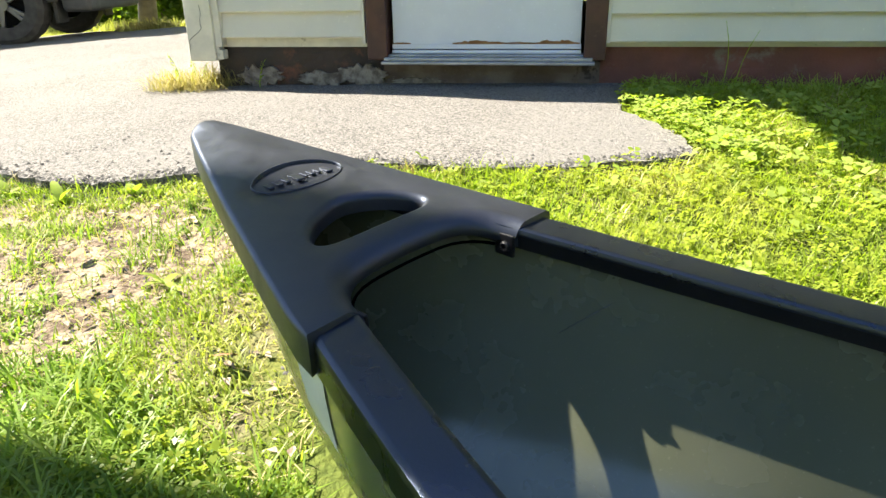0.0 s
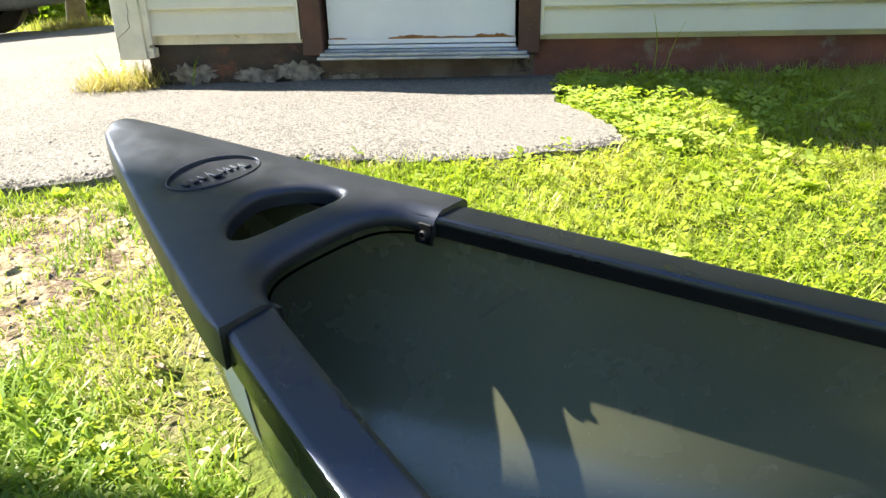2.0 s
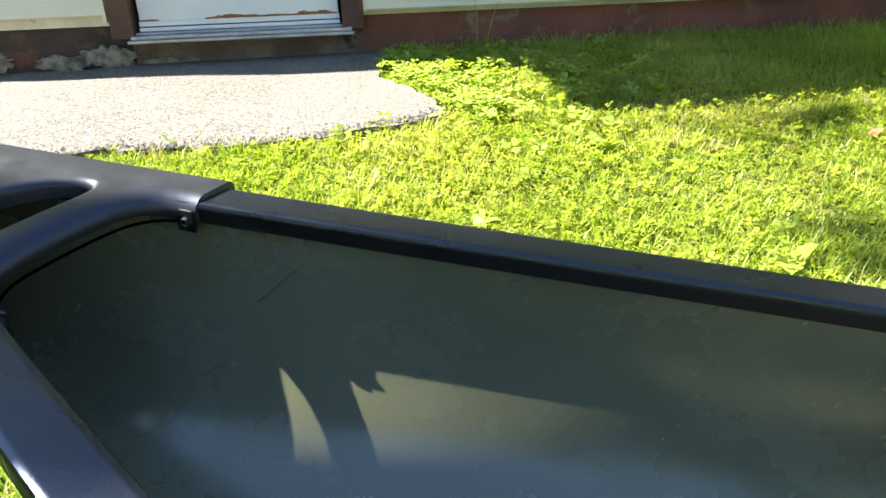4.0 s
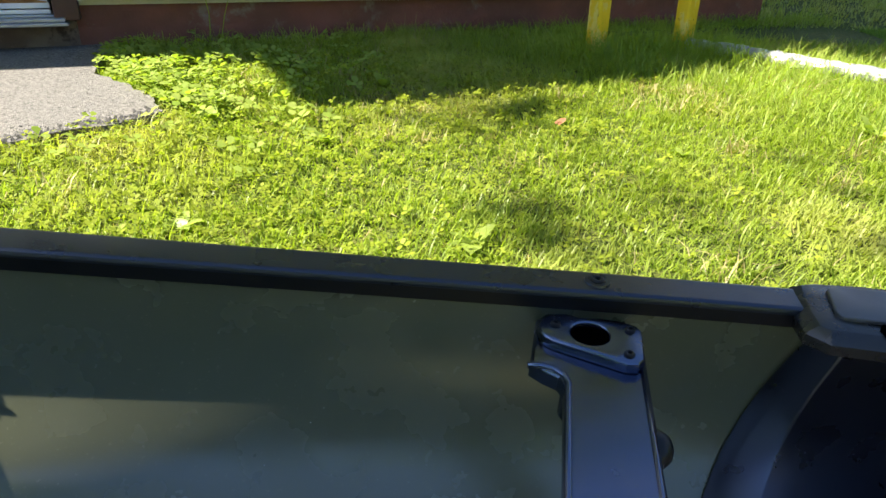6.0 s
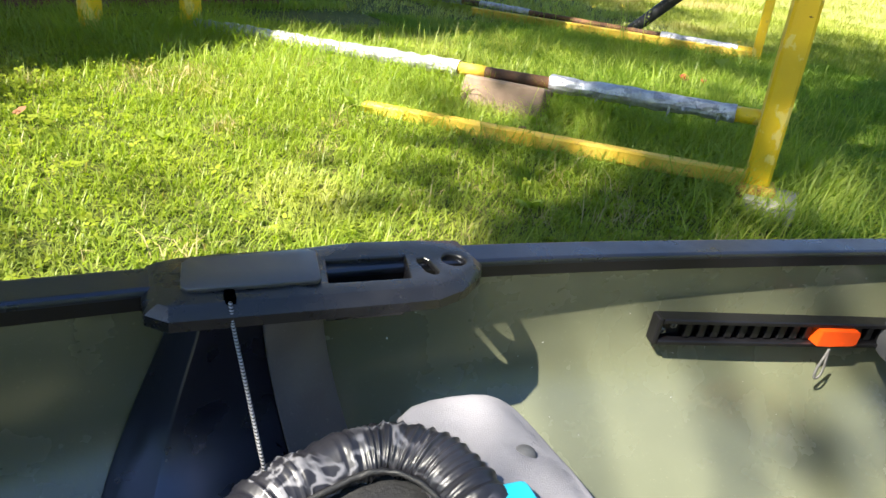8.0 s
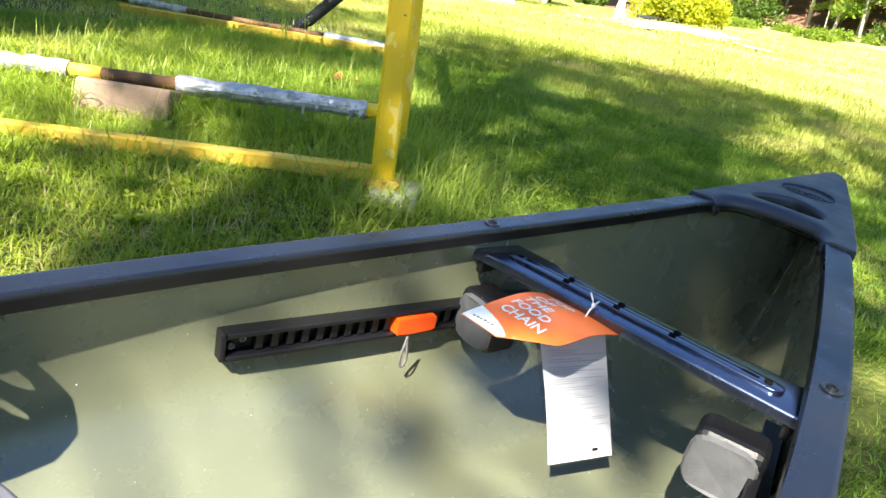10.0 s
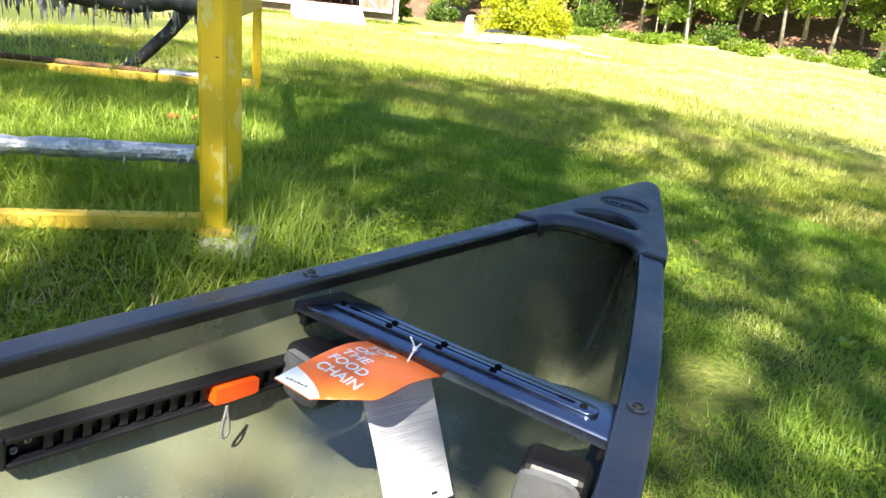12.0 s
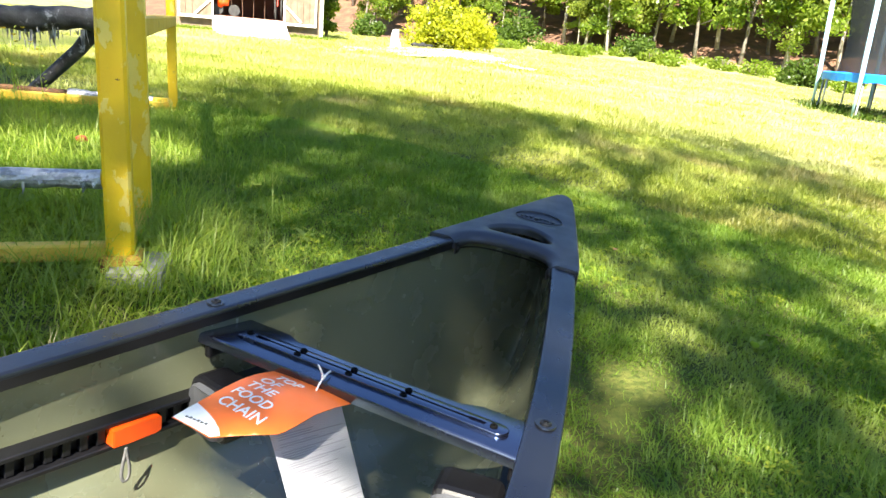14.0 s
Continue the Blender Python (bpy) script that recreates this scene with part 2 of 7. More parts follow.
# lawn greens: the sunny and far copies carry sunlight in paler, yellower colours
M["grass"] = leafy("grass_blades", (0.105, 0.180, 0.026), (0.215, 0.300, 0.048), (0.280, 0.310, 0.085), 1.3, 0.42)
M["grass_sun_tint"] = leafy("sun_tinted_grass_blades", (0.158, 0.222, 0.030), (0.278, 0.332, 0.050), (0.355, 0.350, 0.105), 1.3, 0.42)
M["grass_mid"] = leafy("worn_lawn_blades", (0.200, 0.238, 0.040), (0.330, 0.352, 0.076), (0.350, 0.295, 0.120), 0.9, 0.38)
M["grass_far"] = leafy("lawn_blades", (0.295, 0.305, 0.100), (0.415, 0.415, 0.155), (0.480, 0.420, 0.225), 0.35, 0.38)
M["longgrass"] = leafy("long_grass_blades", (0.200, 0.275, 0.050), (0.320, 0.375, 0.075), (0.330, 0.340, 0.090), 1.0, 0.45)
M["straw"] = leafy("dry_straw", (0.30, 0.25, 0.11), (0.42, 0.35, 0.18), (0.22, 0.20, 0.07), 2.0, 0.25)
M["clover"] = leafy("clover_leaves", (0.165, 0.215, 0.016), (0.265, 0.300, 0.034), (0.205, 0.240, 0.026), 2.0, 0.40, gloss=0.015)
M["broad"] = leafy("broad_leaves", (0.190, 0.265, 0.040), (0.290, 0.340, 0.080), (0.23, 0.29, 0.05), 3.0, 0.40, gloss=0.02)
M["foliage"] = leafy("tree_leaves", (0.075, 0.135, 0.016), (0.140, 0.195, 0.024), (0.170, 0.195, 0.032), 0.5, 0.45)
M["woodleaf"] = leafy("woodland_leaves", (0.105, 0.170, 0.024), (0.200, 0.255, 0.040), (0.225, 0.245, 0.050), 0.5, 0.48)
M["shrub"] = leafy("shrub_leaves", (0.045, 0.085, 0.014), (0.095, 0.140, 0.026), (0.070, 0.110, 0.020), 0.6, 0.4)
M["gold"] = leafy("golden_leaves", (0.26, 0.28, 0.020), (0.44, 0.41, 0.030), (0.16, 0.20, 0.020), 1.5, 0.45)
M["fern"] = leafy("fern_leaves", (0.120, 0.190, 0.020), (0.190, 0.235, 0.030), (0.16, 0.20, 0.03), 0.8, 0.45)
M["crumb"] = painted("broken_asphalt", (0.055, 0.052, 0.048), (0.13, 0.12, 0.11), 30, 0.95, bump=0.6, fine=200, space="World")
M["flower"] = painted("yellow_petals", (0.75, 0.55, 0.02), (0.80, 0.60, 0.03), 30, 0.7)


def soil_nodes(nt):
    vec = place(nt, "World")
    green = blend(nt, ramp(nt, cloud(nt, vec, 1.1, 4), 0.40, 0.66), (0.085, 0.105, 0.018), (0.150, 0.145, 0.036))
    green = blend(nt, ramp(nt, cloud(nt, vec, 40, 4), 0.40, 0.62), green, (0.065, 0.085, 0.015))
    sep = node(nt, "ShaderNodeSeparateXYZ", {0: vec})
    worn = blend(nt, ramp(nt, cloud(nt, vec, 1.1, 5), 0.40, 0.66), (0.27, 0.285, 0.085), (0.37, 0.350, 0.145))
    green = blend(nt, ramp(nt, sep.outputs[0], 6.0, 11.0), green, worn)          # far soil turns paler: sunlight put into its colour to match the blades
    earth = blend(nt, ramp(nt, cloud(nt, vec, 16, 7, 0.65), 0.38, 0.62), (0.085, 0.060, 0.040), (0.30, 0.235, 0.165))
    bare = node(nt, "ShaderNodeVectorMath", {0: vec, 1: (-2.55, -0.15, 0.0)}, operation="DISTANCE").outputs["Value"]
    wob = node(nt, "ShaderNodeMath", {0: cloud(nt, vec, 4, 5), 1: 1.4, 2: bare}, operation="MULTIPLY_ADD").outputs[0]
    col = blend(nt, ramp(nt, wob, 1.55, 1.15), green, earth)
    height = cloud(nt, vec, 70, 5)
    nor = node(nt, "ShaderNodeBump", {"Strength": 0.8, "Distance": 0.02, "Height": height}).outputs[0]
    return node(nt, "ShaderNodeBsdfPrincipled", {"Base Color": col, "Roughness": 0.95, "Normal": nor, "Specular IOR Level": 0.2}).outputs[0]


M["soil"] = material("lawn_soil", soil_nodes)


def asphalt_nodes(nt):
    vec = place(nt, "World")
    vor = node(nt, "ShaderNodeTexVoronoi", {"Vector": vec, "Scale": 165.0})
    stone = node(nt, "ShaderNodeSeparateColor", {0: vor.outputs["Color"]}).outputs[0]
    col = blend(nt, stone, (0.075, 0.07, 0.065), (0.27, 0.25, 0.225))
    col = blend(nt, node(nt, "ShaderNodeMath", {0: ramp(nt, cloud(nt, vec, 2.2, 6, 0.6), 0.42, 0.66), 1: 0.55}, operation="MULTIPLY").outputs[0], col, (0.20, 0.19, 0.175))
    col = blend(nt, ramp(nt, cloud(nt, vec, 60, 4), 0.60, 0.72), col, (0.05, 0.048, 0.045))
    vor2 = node(nt, "ShaderNodeTexVoronoi", {"Vector": vec, "Scale": 165.0}, feature="DISTANCE_TO_EDGE")
    nor = node(nt, "ShaderNodeBump", {"Strength": 0.8, "Distance": 0.004, "Height": ramp(nt, vor2.outputs["Distance"], 0.0, 0.25)}).outputs[0]
    nor = node(nt, "ShaderNodeBump", {"Strength": 0.6, "Distance": 0.012, "Height": cloud(nt, vec, 45, 5), "Normal": nor}).outputs[0]
    return node(nt, "ShaderNodeBsdfPrincipled", {"Base Color": col, "Roughness": 0.9, "Normal": nor, "Specular IOR Level": 0.3}).outputs[0]


M["asphalt"] = material("old_asphalt", asphalt_nodes)


def camo_nodes(nt):
    vec = place(nt)
    warp = node(nt, "ShaderNodeTexNoise", {"Vector": vec, "Scale": 9.0, "Detail": 1.0})
    warp_s = node(nt, "ShaderNodeVectorMath", {0: warp.outputs["Color"], 1: (0.06, 0.06, 0.06)}, operation="MULTIPLY")
    v2 = node(nt, "ShaderNodeVectorMath", {0: vec, 1: warp_s.outputs[0]}, operation="ADD").outputs[0]
    swirl = cloud(nt, v2, 34, 1.5)
    col = blend(nt, ramp(nt, swirl, 0.44, 0.485), (0.013, 0.013, 0.017), (0.145, 0.145, 0.16))
    col = blend(nt, ramp(nt, swirl, 0.495, 0.54), col, (0.015, 0.015, 0.019))
    col = blend(nt, ramp(nt, cloud(nt, vec, 9, 3), 0.46, 0.58), col, (0.018, 0.018, 0.023))
    nor = node(nt, "ShaderNodeBump", {"Strength": 0.5, "Distance": 0.003, "Height": cloud(nt, vec, 45, 2)}).outputs[0]
    return node(nt, "ShaderNodeBsdfPrincipled", {"Base Color": col, "Roughness": 0.36, "Normal": nor}).outputs[0]


M["camo"] = material("black_and_white_patterned_cloth", camo_nodes)


def rope_nodes(nt):
    vec = place(nt)
    w = node(nt, "ShaderNodeTexWave", {"Vector": vec, "Scale": 130.0, "Distortion": 0.2}, wave_type="BANDS", bands_direction="Z").outputs["Fac"]
    col = blend(nt, ramp(nt, w, 0.3, 0.6), (0.006, 0.006, 0.008), (0.30, 0.30, 0.32))
    return node(nt, "ShaderNodeBsdfPrincipled", {"Base Color": col, "Roughness": 0.7}).outputs[0]


M["rope"] = material("black_and_white_cord", rope_nodes)


def film_nodes(nt):
    g = node(nt, "ShaderNodeBsdfGlossy", {"Color": (1, 1, 1, 1), "Roughness": 0.08}).outputs[0]
    t = node(nt, "ShaderNodeBsdfTransparent", {"Color": (0.93, 0.94, 0.96, 1)}).outputs[0]
    return node(nt, "ShaderNodeMixShader", {0: 0.12, 1: t, 2: g}).outputs[0]


M["film"] = material("clear_plastic_sleeve", film_nodes)


def netting_nodes(nt):
    d = node(nt, "ShaderNodeBsdfDiffuse", {"Color": (0.03, 0.033, 0.036, 1)}).outputs[0]
    t = node(nt, "ShaderNodeBsdfTransparent").outputs[0]
    return node(nt, "ShaderNodeMixShader", {0: 0.72, 1: t, 2: d}).outputs[0]


M["net"] = material("black_trampoline_net", netting_nodes)


# ======== building helpers ========
from mathutils.geometry import delaunay_2d_cdt


def link(name, me, mats, parent=None, label="", smooth=False):
    for m in (mats if isinstance(mats, (list, tuple)) else [mats]):
        me.materials.append(m)
    if smooth:
        me.polygons.foreach_set("use_smooth", [True] * len(me.polygons))
    ob = new(name, me)
    if parent:
        ob.parent = parent
    if label:
        ob["label"] = label
    return ob


def part(name, bm, mat, parent=None, label="", smooth=False):
    me = bpy.data.meshes.new(name)
    bmesh.ops.recalc_face_normals(bm, faces=bm.faces[:])
    bm.to_mesh(me)
    bm.free()
    return link(name, me, mat, parent, label, smooth)


def piece(name, verts, faces, mat, parent=None, label="", smooth=False, fix=True):
    me = bpy.data.meshes.new(name)
    me.from_pydata([tuple(v) for v in verts], [], faces)
    if fix:
        bm = bmesh.new()
        bm.from_mesh(me)
        bmesh.ops.recalc_face_normals(bm, faces=bm.faces[:])
        bm.to_mesh(me)
        bm.free()
    me.update()
    return link(name, me, mat, parent, label, smooth)


def thing(name, m, label, category, group="", kind=""):
    ob = new(name)
    ob.matrix_basis = m
    ob.empty_display_size = 0.1
    return tagged(ob, label, category, group, kind)


def block(bm, lo, hi, bevel=0.0, m=None, seg=2):
    """A box between two corners, with rounded edges."""
    r = bmesh.ops.create_cube(bm, size=1.0)
    vs = r["verts"]
    for v in vs:
        v.co = Vector([(lo[i] + hi[i]) / 2 + v.co[i] * (hi[i] - lo[i]) for i in range(3)])
    if bevel:
        es = list({e for v in vs for e in v.link_edges})
        b = bmesh.ops.bevel(bm, geom=es, offset=bevel, segments=seg, affect="EDGES", profile=0.5)
        vs = list({v for f in b["faces"] for v in f.verts} | {v for v in vs if v.is_valid})
    if m is not None:
        bmesh.ops.transform(bm, matrix=m, verts=[v for v in vs if v.is_valid])
    return vs


def boxy(name, lo, hi, mat, parent, bevel=0.004, m=None, label=""):
    bm = bmesh.new()
    block(bm, lo, hi, bevel, m)
    return part(name, bm, mat, parent, label)


def tube(points, radius, sides=8, wob=0.0, seed=0, flat=1.0, caps=True):
    """Verts and faces of a round bar through points; radius may be a list."""
    rnd = random.Random(seed)
    pts = [Vector(p) for p in points]
    n = len(pts)
    rad = radius if isinstance(radius, (list, tuple)) else [radius] * n
    verts, faces = [], []
    side = None
    for i, p in enumerate(pts):
        d = (pts[min(i + 1, n - 1)] - pts[max(i - 1, 0)]).normalized()
        if side is None:
            side = d.cross(Vector((0, 0, 1)) if abs(d.z) < 0.9 else Vector((1, 0, 0))).normalized()
        side = (side - d * side.dot(d)).normalized()
        up = side.cross(d)
        for k in range(sides):
            a = 2 * math.pi * k / sides
            r = rad[i] * (1 + wob * (rnd.random() - 0.5))
            verts.append(p + side * math.cos(a) * r + up * math.sin(a) * r * flat)
    for i in range(n - 1):
        for k in range(sides):
            a, b = i * sides + k, i * sides + (k + 1) % sides
            faces.append((a, b, b + sides, a + sides))
    if caps:
        faces.append(tuple(range(sides - 1, -1, -1)))
        faces.append(tuple((n - 1) * sides + k for k in range(sides)))
    return verts, faces


def rod(name, points, radius, mat, parent=None, sides=10, label="", wob=0.0, seed=0, flat=1.0, smooth=True):
    v, f = tube(points, radius, sides, wob, seed, flat)
    return piece(name, v, f, mat, parent, label, smooth)


def inside(p, poly):
    hit = False
    j = len(poly) - 1
    for i in range(len(poly)):
        (xi, yi), (xj, yj) = poly[i][:2], poly[j][:2]
        if (yi > p[1]) != (yj > p[1]) and p[0] < (xj - xi) * (p[1] - yi) / (yj - yi) + xi:
            hit = not hit
        j = i
    return hit


def sheet(outer, holes, step):
    """Triangles of a flat outline with holes, with points inside it every step metres."""
    pts, loops = [], []
    for loop in [outer] + holes:
        loops.append(list(range(len(pts), len(pts) + len(loop))))
        pts += [Vector(p[:2]) for p in loop]
    x0, x1 = min(p.x for p in pts), max(p.x for p in pts)
    y0, y1 = min(p.y for p in pts), max(p.y for p in pts)
    edge = [p.copy() for p in pts]
    for i in range(1, int((x1 - x0) / step) + 1):
        for j in range(1, int((y1 - y0) / step) + 1):
            p = Vector((x0 + i * step + 0.003 * (j % 3), y0 + j * step))
            if inside(p, outer) and not any(inside(p, h) for h in holes) and min((p - e).length for e in edge) > step * 0.45:
                pts.append(p)
    edges = [(l[i], l[(i + 1) % len(l)]) for l in loops for i in range(len(l))]
    vs, es, fs, *_ = delaunay_2d_cdt(pts, edges, [], 0, 1e-6)
    keep = []
    for f in fs:
        c = sum((vs[i] for i in f), Vector((0, 0))) / len(f)
        if inside(c, outer) and not any(inside(c, h) for h in holes):
            keep.append(tuple(f))
    return [Vector(v) for v in vs], keep, loops


def moulded(name, outer, holes, profiles, height, mat, parent, step=0.02, floors=None, label="", sharp=50):
    """A moulded plate: a top sheet at height(x, y), with each loop's edge rolled over by its profile of (sideways, down).
    Sideways is away from the plate's own material; a profile may be a function of x and y. floors closes a hole's bottom."""
    vs, fs, loops = sheet(outer, holes, step)
    verts = [(v.x, v.y, height(v.x, v.y)) for v in vs]
    faces = list(fs)
    for li, (loop, src) in enumerate(zip(loops, [outer] + holes)):
        prof = profiles[li]
        n = len(loop)
        by_point = [prof(*p[:2]) if callable(prof) else prof for p in src]
        area = sum(src[i][0] * src[(i + 1) % n][1] - src[(i + 1) % n][0] * src[i][1] for i in range(n))
        sgn = (1 if area > 0 else -1) * (1 if li == 0 else -1)
        norm = []
        for i in range(n):
            a, b = Vector(src[i - 1][:2]), Vector(src[(i + 1) % n][:2])
            t = (b - a).normalized()
            norm.append(Vector((t.y, -t.x)) * sgn)
        prev = loop
        for step_no in range(len(by_point[0])):
            cur = []
            for i in range(n):
                side, down = by_point[i][step_no]
                p = Vector(src[i][:2]) + (Vector(side) if isinstance(side, tuple) else norm[i] * side)
                cur.append(len(verts))
                verts.append((p.x, p.y, height(*src[i][:2]) - down))
            for i in range(n):
                faces.append((prev[i], prev[(i + 1) % n], cur[(i + 1) % n], cur[i]))
            prev = cur
        if floors and floors[li]:
            faces.append(tuple(prev))
    ob = piece(name, verts, faces, mat, parent, label, smooth=True)
    ob.data.set_sharp_from_angle(angle=radians(sharp))
    return ob


def ellipse(cx, cy, rx, ry, n=24, turn=0.0):
    c, s = math.cos(turn), math.sin(turn)
    return [(cx + rx * math.cos(a) * c - ry * math.sin(a) * s, cy + rx * math.cos(a) * s + ry * math.sin(a) * c)
            for a in (2 * math.pi * i / n for i in range(n))]


def curve_loop(ctrl, n=6):
    """A closed smooth loop through control points."""
    out = []
    k = len(ctrl)
    for i in range(k):
        p0, p1, p2, p3 = (Vector(ctrl[(i + j) % k]) for j in (-1, 0, 1, 2))
        for j in range(n):
            t = j / n
            q = 0.5 * ((2 * p1) + (p2 - p0) * t + (2 * p0 - 5 * p1 + 4 * p2 - p3) * t * t + (3 * p1 - p0 - 3 * p2 + p3) * t ** 3)
            out.append((q.x, q.y))
    return out


def roll(r, depth, n=4):
    return [(r * math.sin(a), r * (1 - math.cos(a))) for a in (math.pi / 2 * (i + 1) / n for i in range(n))] + [(r, depth)]


# ======== the lie of the land ========
def ease(u, k):
    return k * math.tanh(u / k)


def far_rise(x, y):
    u = min(1.0, max(0.0, (x - 2) / 4))
    return 0.016 * max(0.0, math.hypot(x, y) - 5.0) * u * u * (3 - 2 * u)


def sunk(x, y):
    """1 at the house wall, fading out 0.9 m before it."""
    u, v = (x + 4.288) * 0.848 + (y - 1.246) * 0.530, (x + 4.288) * 0.530 - (y - 1.246) * 0.848
    return min(1.0, max(0.0, 1 - v / 0.9)) * min(1.0, max(0.0, 7 - u))


def soil(x, y):
    """Height of the ground: it falls gently from the house towards the far lawn."""
    near = 0.012 - 0.014 * ease(x, 7) + 0.045 * ease(y, 6) - 0.085 * ease(0.35 * math.log1p(math.exp(min(30.0, (1 - y) / 0.35))), 1.6) + far_rise(x, y)
    # the canoe has pressed its own bed into the slope
    fx, fy = max(0.0, abs(x - 0.074) - 1.55) / 0.35, max(0.0, abs(y) - 0.30) / 0.22
    press = max(0.0, 1 - math.hypot(fx, fy))
    bed = -0.0379 * (x - 0.074) + 0.0571 * y - 0.092
    near = near * (1 - press) + min(near, bed) * press
    near -= 0.060 * math.exp(-((x - 2.8) ** 2 + (y - 4.2) ** 2) / 2.2)
    near -= 0.032 * sunk(x, y)
    near -= 0.0058 * min(8.0, max(0.0, -4.3 - x)) ** 2
    return near + 0.008 * noise.noise((x * 1.7, y * 1.7, 0.3)) + max(0.0, x - 33) * 0.20 * (1 if x > 33 else 0)


HOUSE = pose(-4.288, 1.246, 0.0, 0, 0, 32.0)   # x along the front, -y out of it
DRIVE = [(-1.662, 1.46), (-1.706, 1.362), (-1.806, 1.282), (-1.914, 1.159), (-2.05, 1.062), (-2.203, 0.99), (-2.331, 0.928), (-2.479,
         0.876), (-2.703, 0.677), (-2.904, 0.458), (-3.023, 0.333), (-3.182, 0.226), (-3.479, 0.148), (-3.747, 0.056), (-4.2, -0.12),
         (-5.2, -0.6), (-6.5, -1.6), (-8, -3.5), (-12, -6), (-19, -5), (-19, 0), (-13.5, 2.2), (-10.9, 3.35), (-9.5, 3.15), (-8.85, 2.95),
         (-8.55, 3.4), (-8.3, 3.6), (-6.6, 4.7), (-5.5, 3.8), (-4.6, 3), (-3.5, 2.6), (-2.38, 2.6), (-2.383, 2.343), (-2.289, 2.111),
         (-2.128, 1.85), (-1.96, 1.744), (-1.783, 1.61)]


def jagged(poly, step, amp, seed):
    rnd = random.Random(seed)
    out = []
    for i, a in enumerate(poly):
        b = poly[(i + 1) % len(poly)]
        a, b = Vector(a), Vector(b)
        far = a.length > 5
        n = max(1, int((b - a).length / (step if not far else 0.6)))
        for j in range(n):
            p = a.lerp(b, j / n)
            if not far:
                p += Vector((rnd.uniform(-amp, amp), rnd.uniform(-amp, amp)))
            out.append((p.x, p.y))
    return out


# ---- ground, one sheet to the horizon ----
def axis(lo, hi, fine_lo, fine_hi, fine, coarse):
    xs, x = [lo], lo
    while x < hi:
        d = 0 if fine_lo <= x <= fine_hi else min(abs(x - fine_lo), abs(x - fine_hi))
        x += min(coarse, fine + d * 0.25)
        xs.append(x)
    return xs


gx, gy = axis(-400, 400, -5, 12, 0.30, 40), axis(-400, 400, -5, 8, 0.30, 40)
gv = [(x, y, soil(x, y) if x < 75 else soil(75, y)) for x in gx for y in gy]
gf = [(i * len(gy) + j, (i + 1) * len(gy) + j, (i + 1) * len(gy) + j + 1, i * len(gy) + j + 1) for i in range(len(gx) - 1) for j in range(len(gy) - 1)]
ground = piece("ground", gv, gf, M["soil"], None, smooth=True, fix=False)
tagged(ground, "lawn soil with patches of bare dry earth", "ground", kind="structure")

# ---- driveway of old asphalt, a raised slab with a broken edge ----
edge = jagged(DRIVE, 0.03, 0.013, 5)
dv, df, dl = sheet(edge, [], 0.35)


def asphalt_z(x, y):
    return soil(x, y) + 0.030 - 0.012 * sunk(x, y) + 0.006 * noise.noise((x * 3, y * 3, 1.0))


dverts = [(v.x, v.y, asphalt_z(v.x, v.y)) for v in dv]
dfaces = list(df)
ring = dl[0]
low = []
for i in ring:
    v = dv[i]
    low.append(len(dverts))
    dverts.append((v.x + 0.012 * noise.noise((v.x * 20, v.y * 20, 3)), v.y + 0.012 * noise.noise((v.x * 20, v.y * 20, 7)), soil(v.x, v.y) - 0.05))
for i in range(len(ring)):
    dfaces.append((ring[i], ring[(i + 1) % len(ring)], low[(i + 1) % len(ring)], low[i]))
driveway = piece("driveway", dverts, dfaces, M["asphalt"])
tagged(driveway, "sunlit grey asphalt driveway with crumbling edge", "driveway", kind="structure")


# ======== house ========
house = thing("house", HOUSE, "cream sided house with red and tarred foundation", "house")
HL, HD, EAVE = 5.9, 6.0, 3.40
# walls behind the cladding: front with the door's opening, ends and back
bm = bmesh.new()
block(bm, (0.13, 0.03, 0.30), (1.02, 0.18, EAVE))
part("wall", bm, M["trim"], house)
bm = bmesh.new()
block(bm, (2.08, 0.03, 0.30), (HL, 0.18, EAVE))
part("wall", bm, M["trim"], house)
bm = bmesh.new()
block(bm, (1.02, 0.03, 2.32), (2.08, 0.18, EAVE))
part("wall", bm, M["trim"], house)
bm = bmesh.new()
block(bm, (0.13, 0.18, 0.30), (0.28, HD, EAVE))
part("wall", bm, M["trim"], house)
bm = bmesh.new()
block(bm, (HL - 0.15, 0.18, 0.30), (HL, HD, EAVE))
part("wall", bm, M["trim"], house)
bm = bmesh.new()
block(bm, (0.28, HD - 0.15, 0.30), (HL - 0.15, HD, EAVE))
part("wall", bm, M["trim"], house)


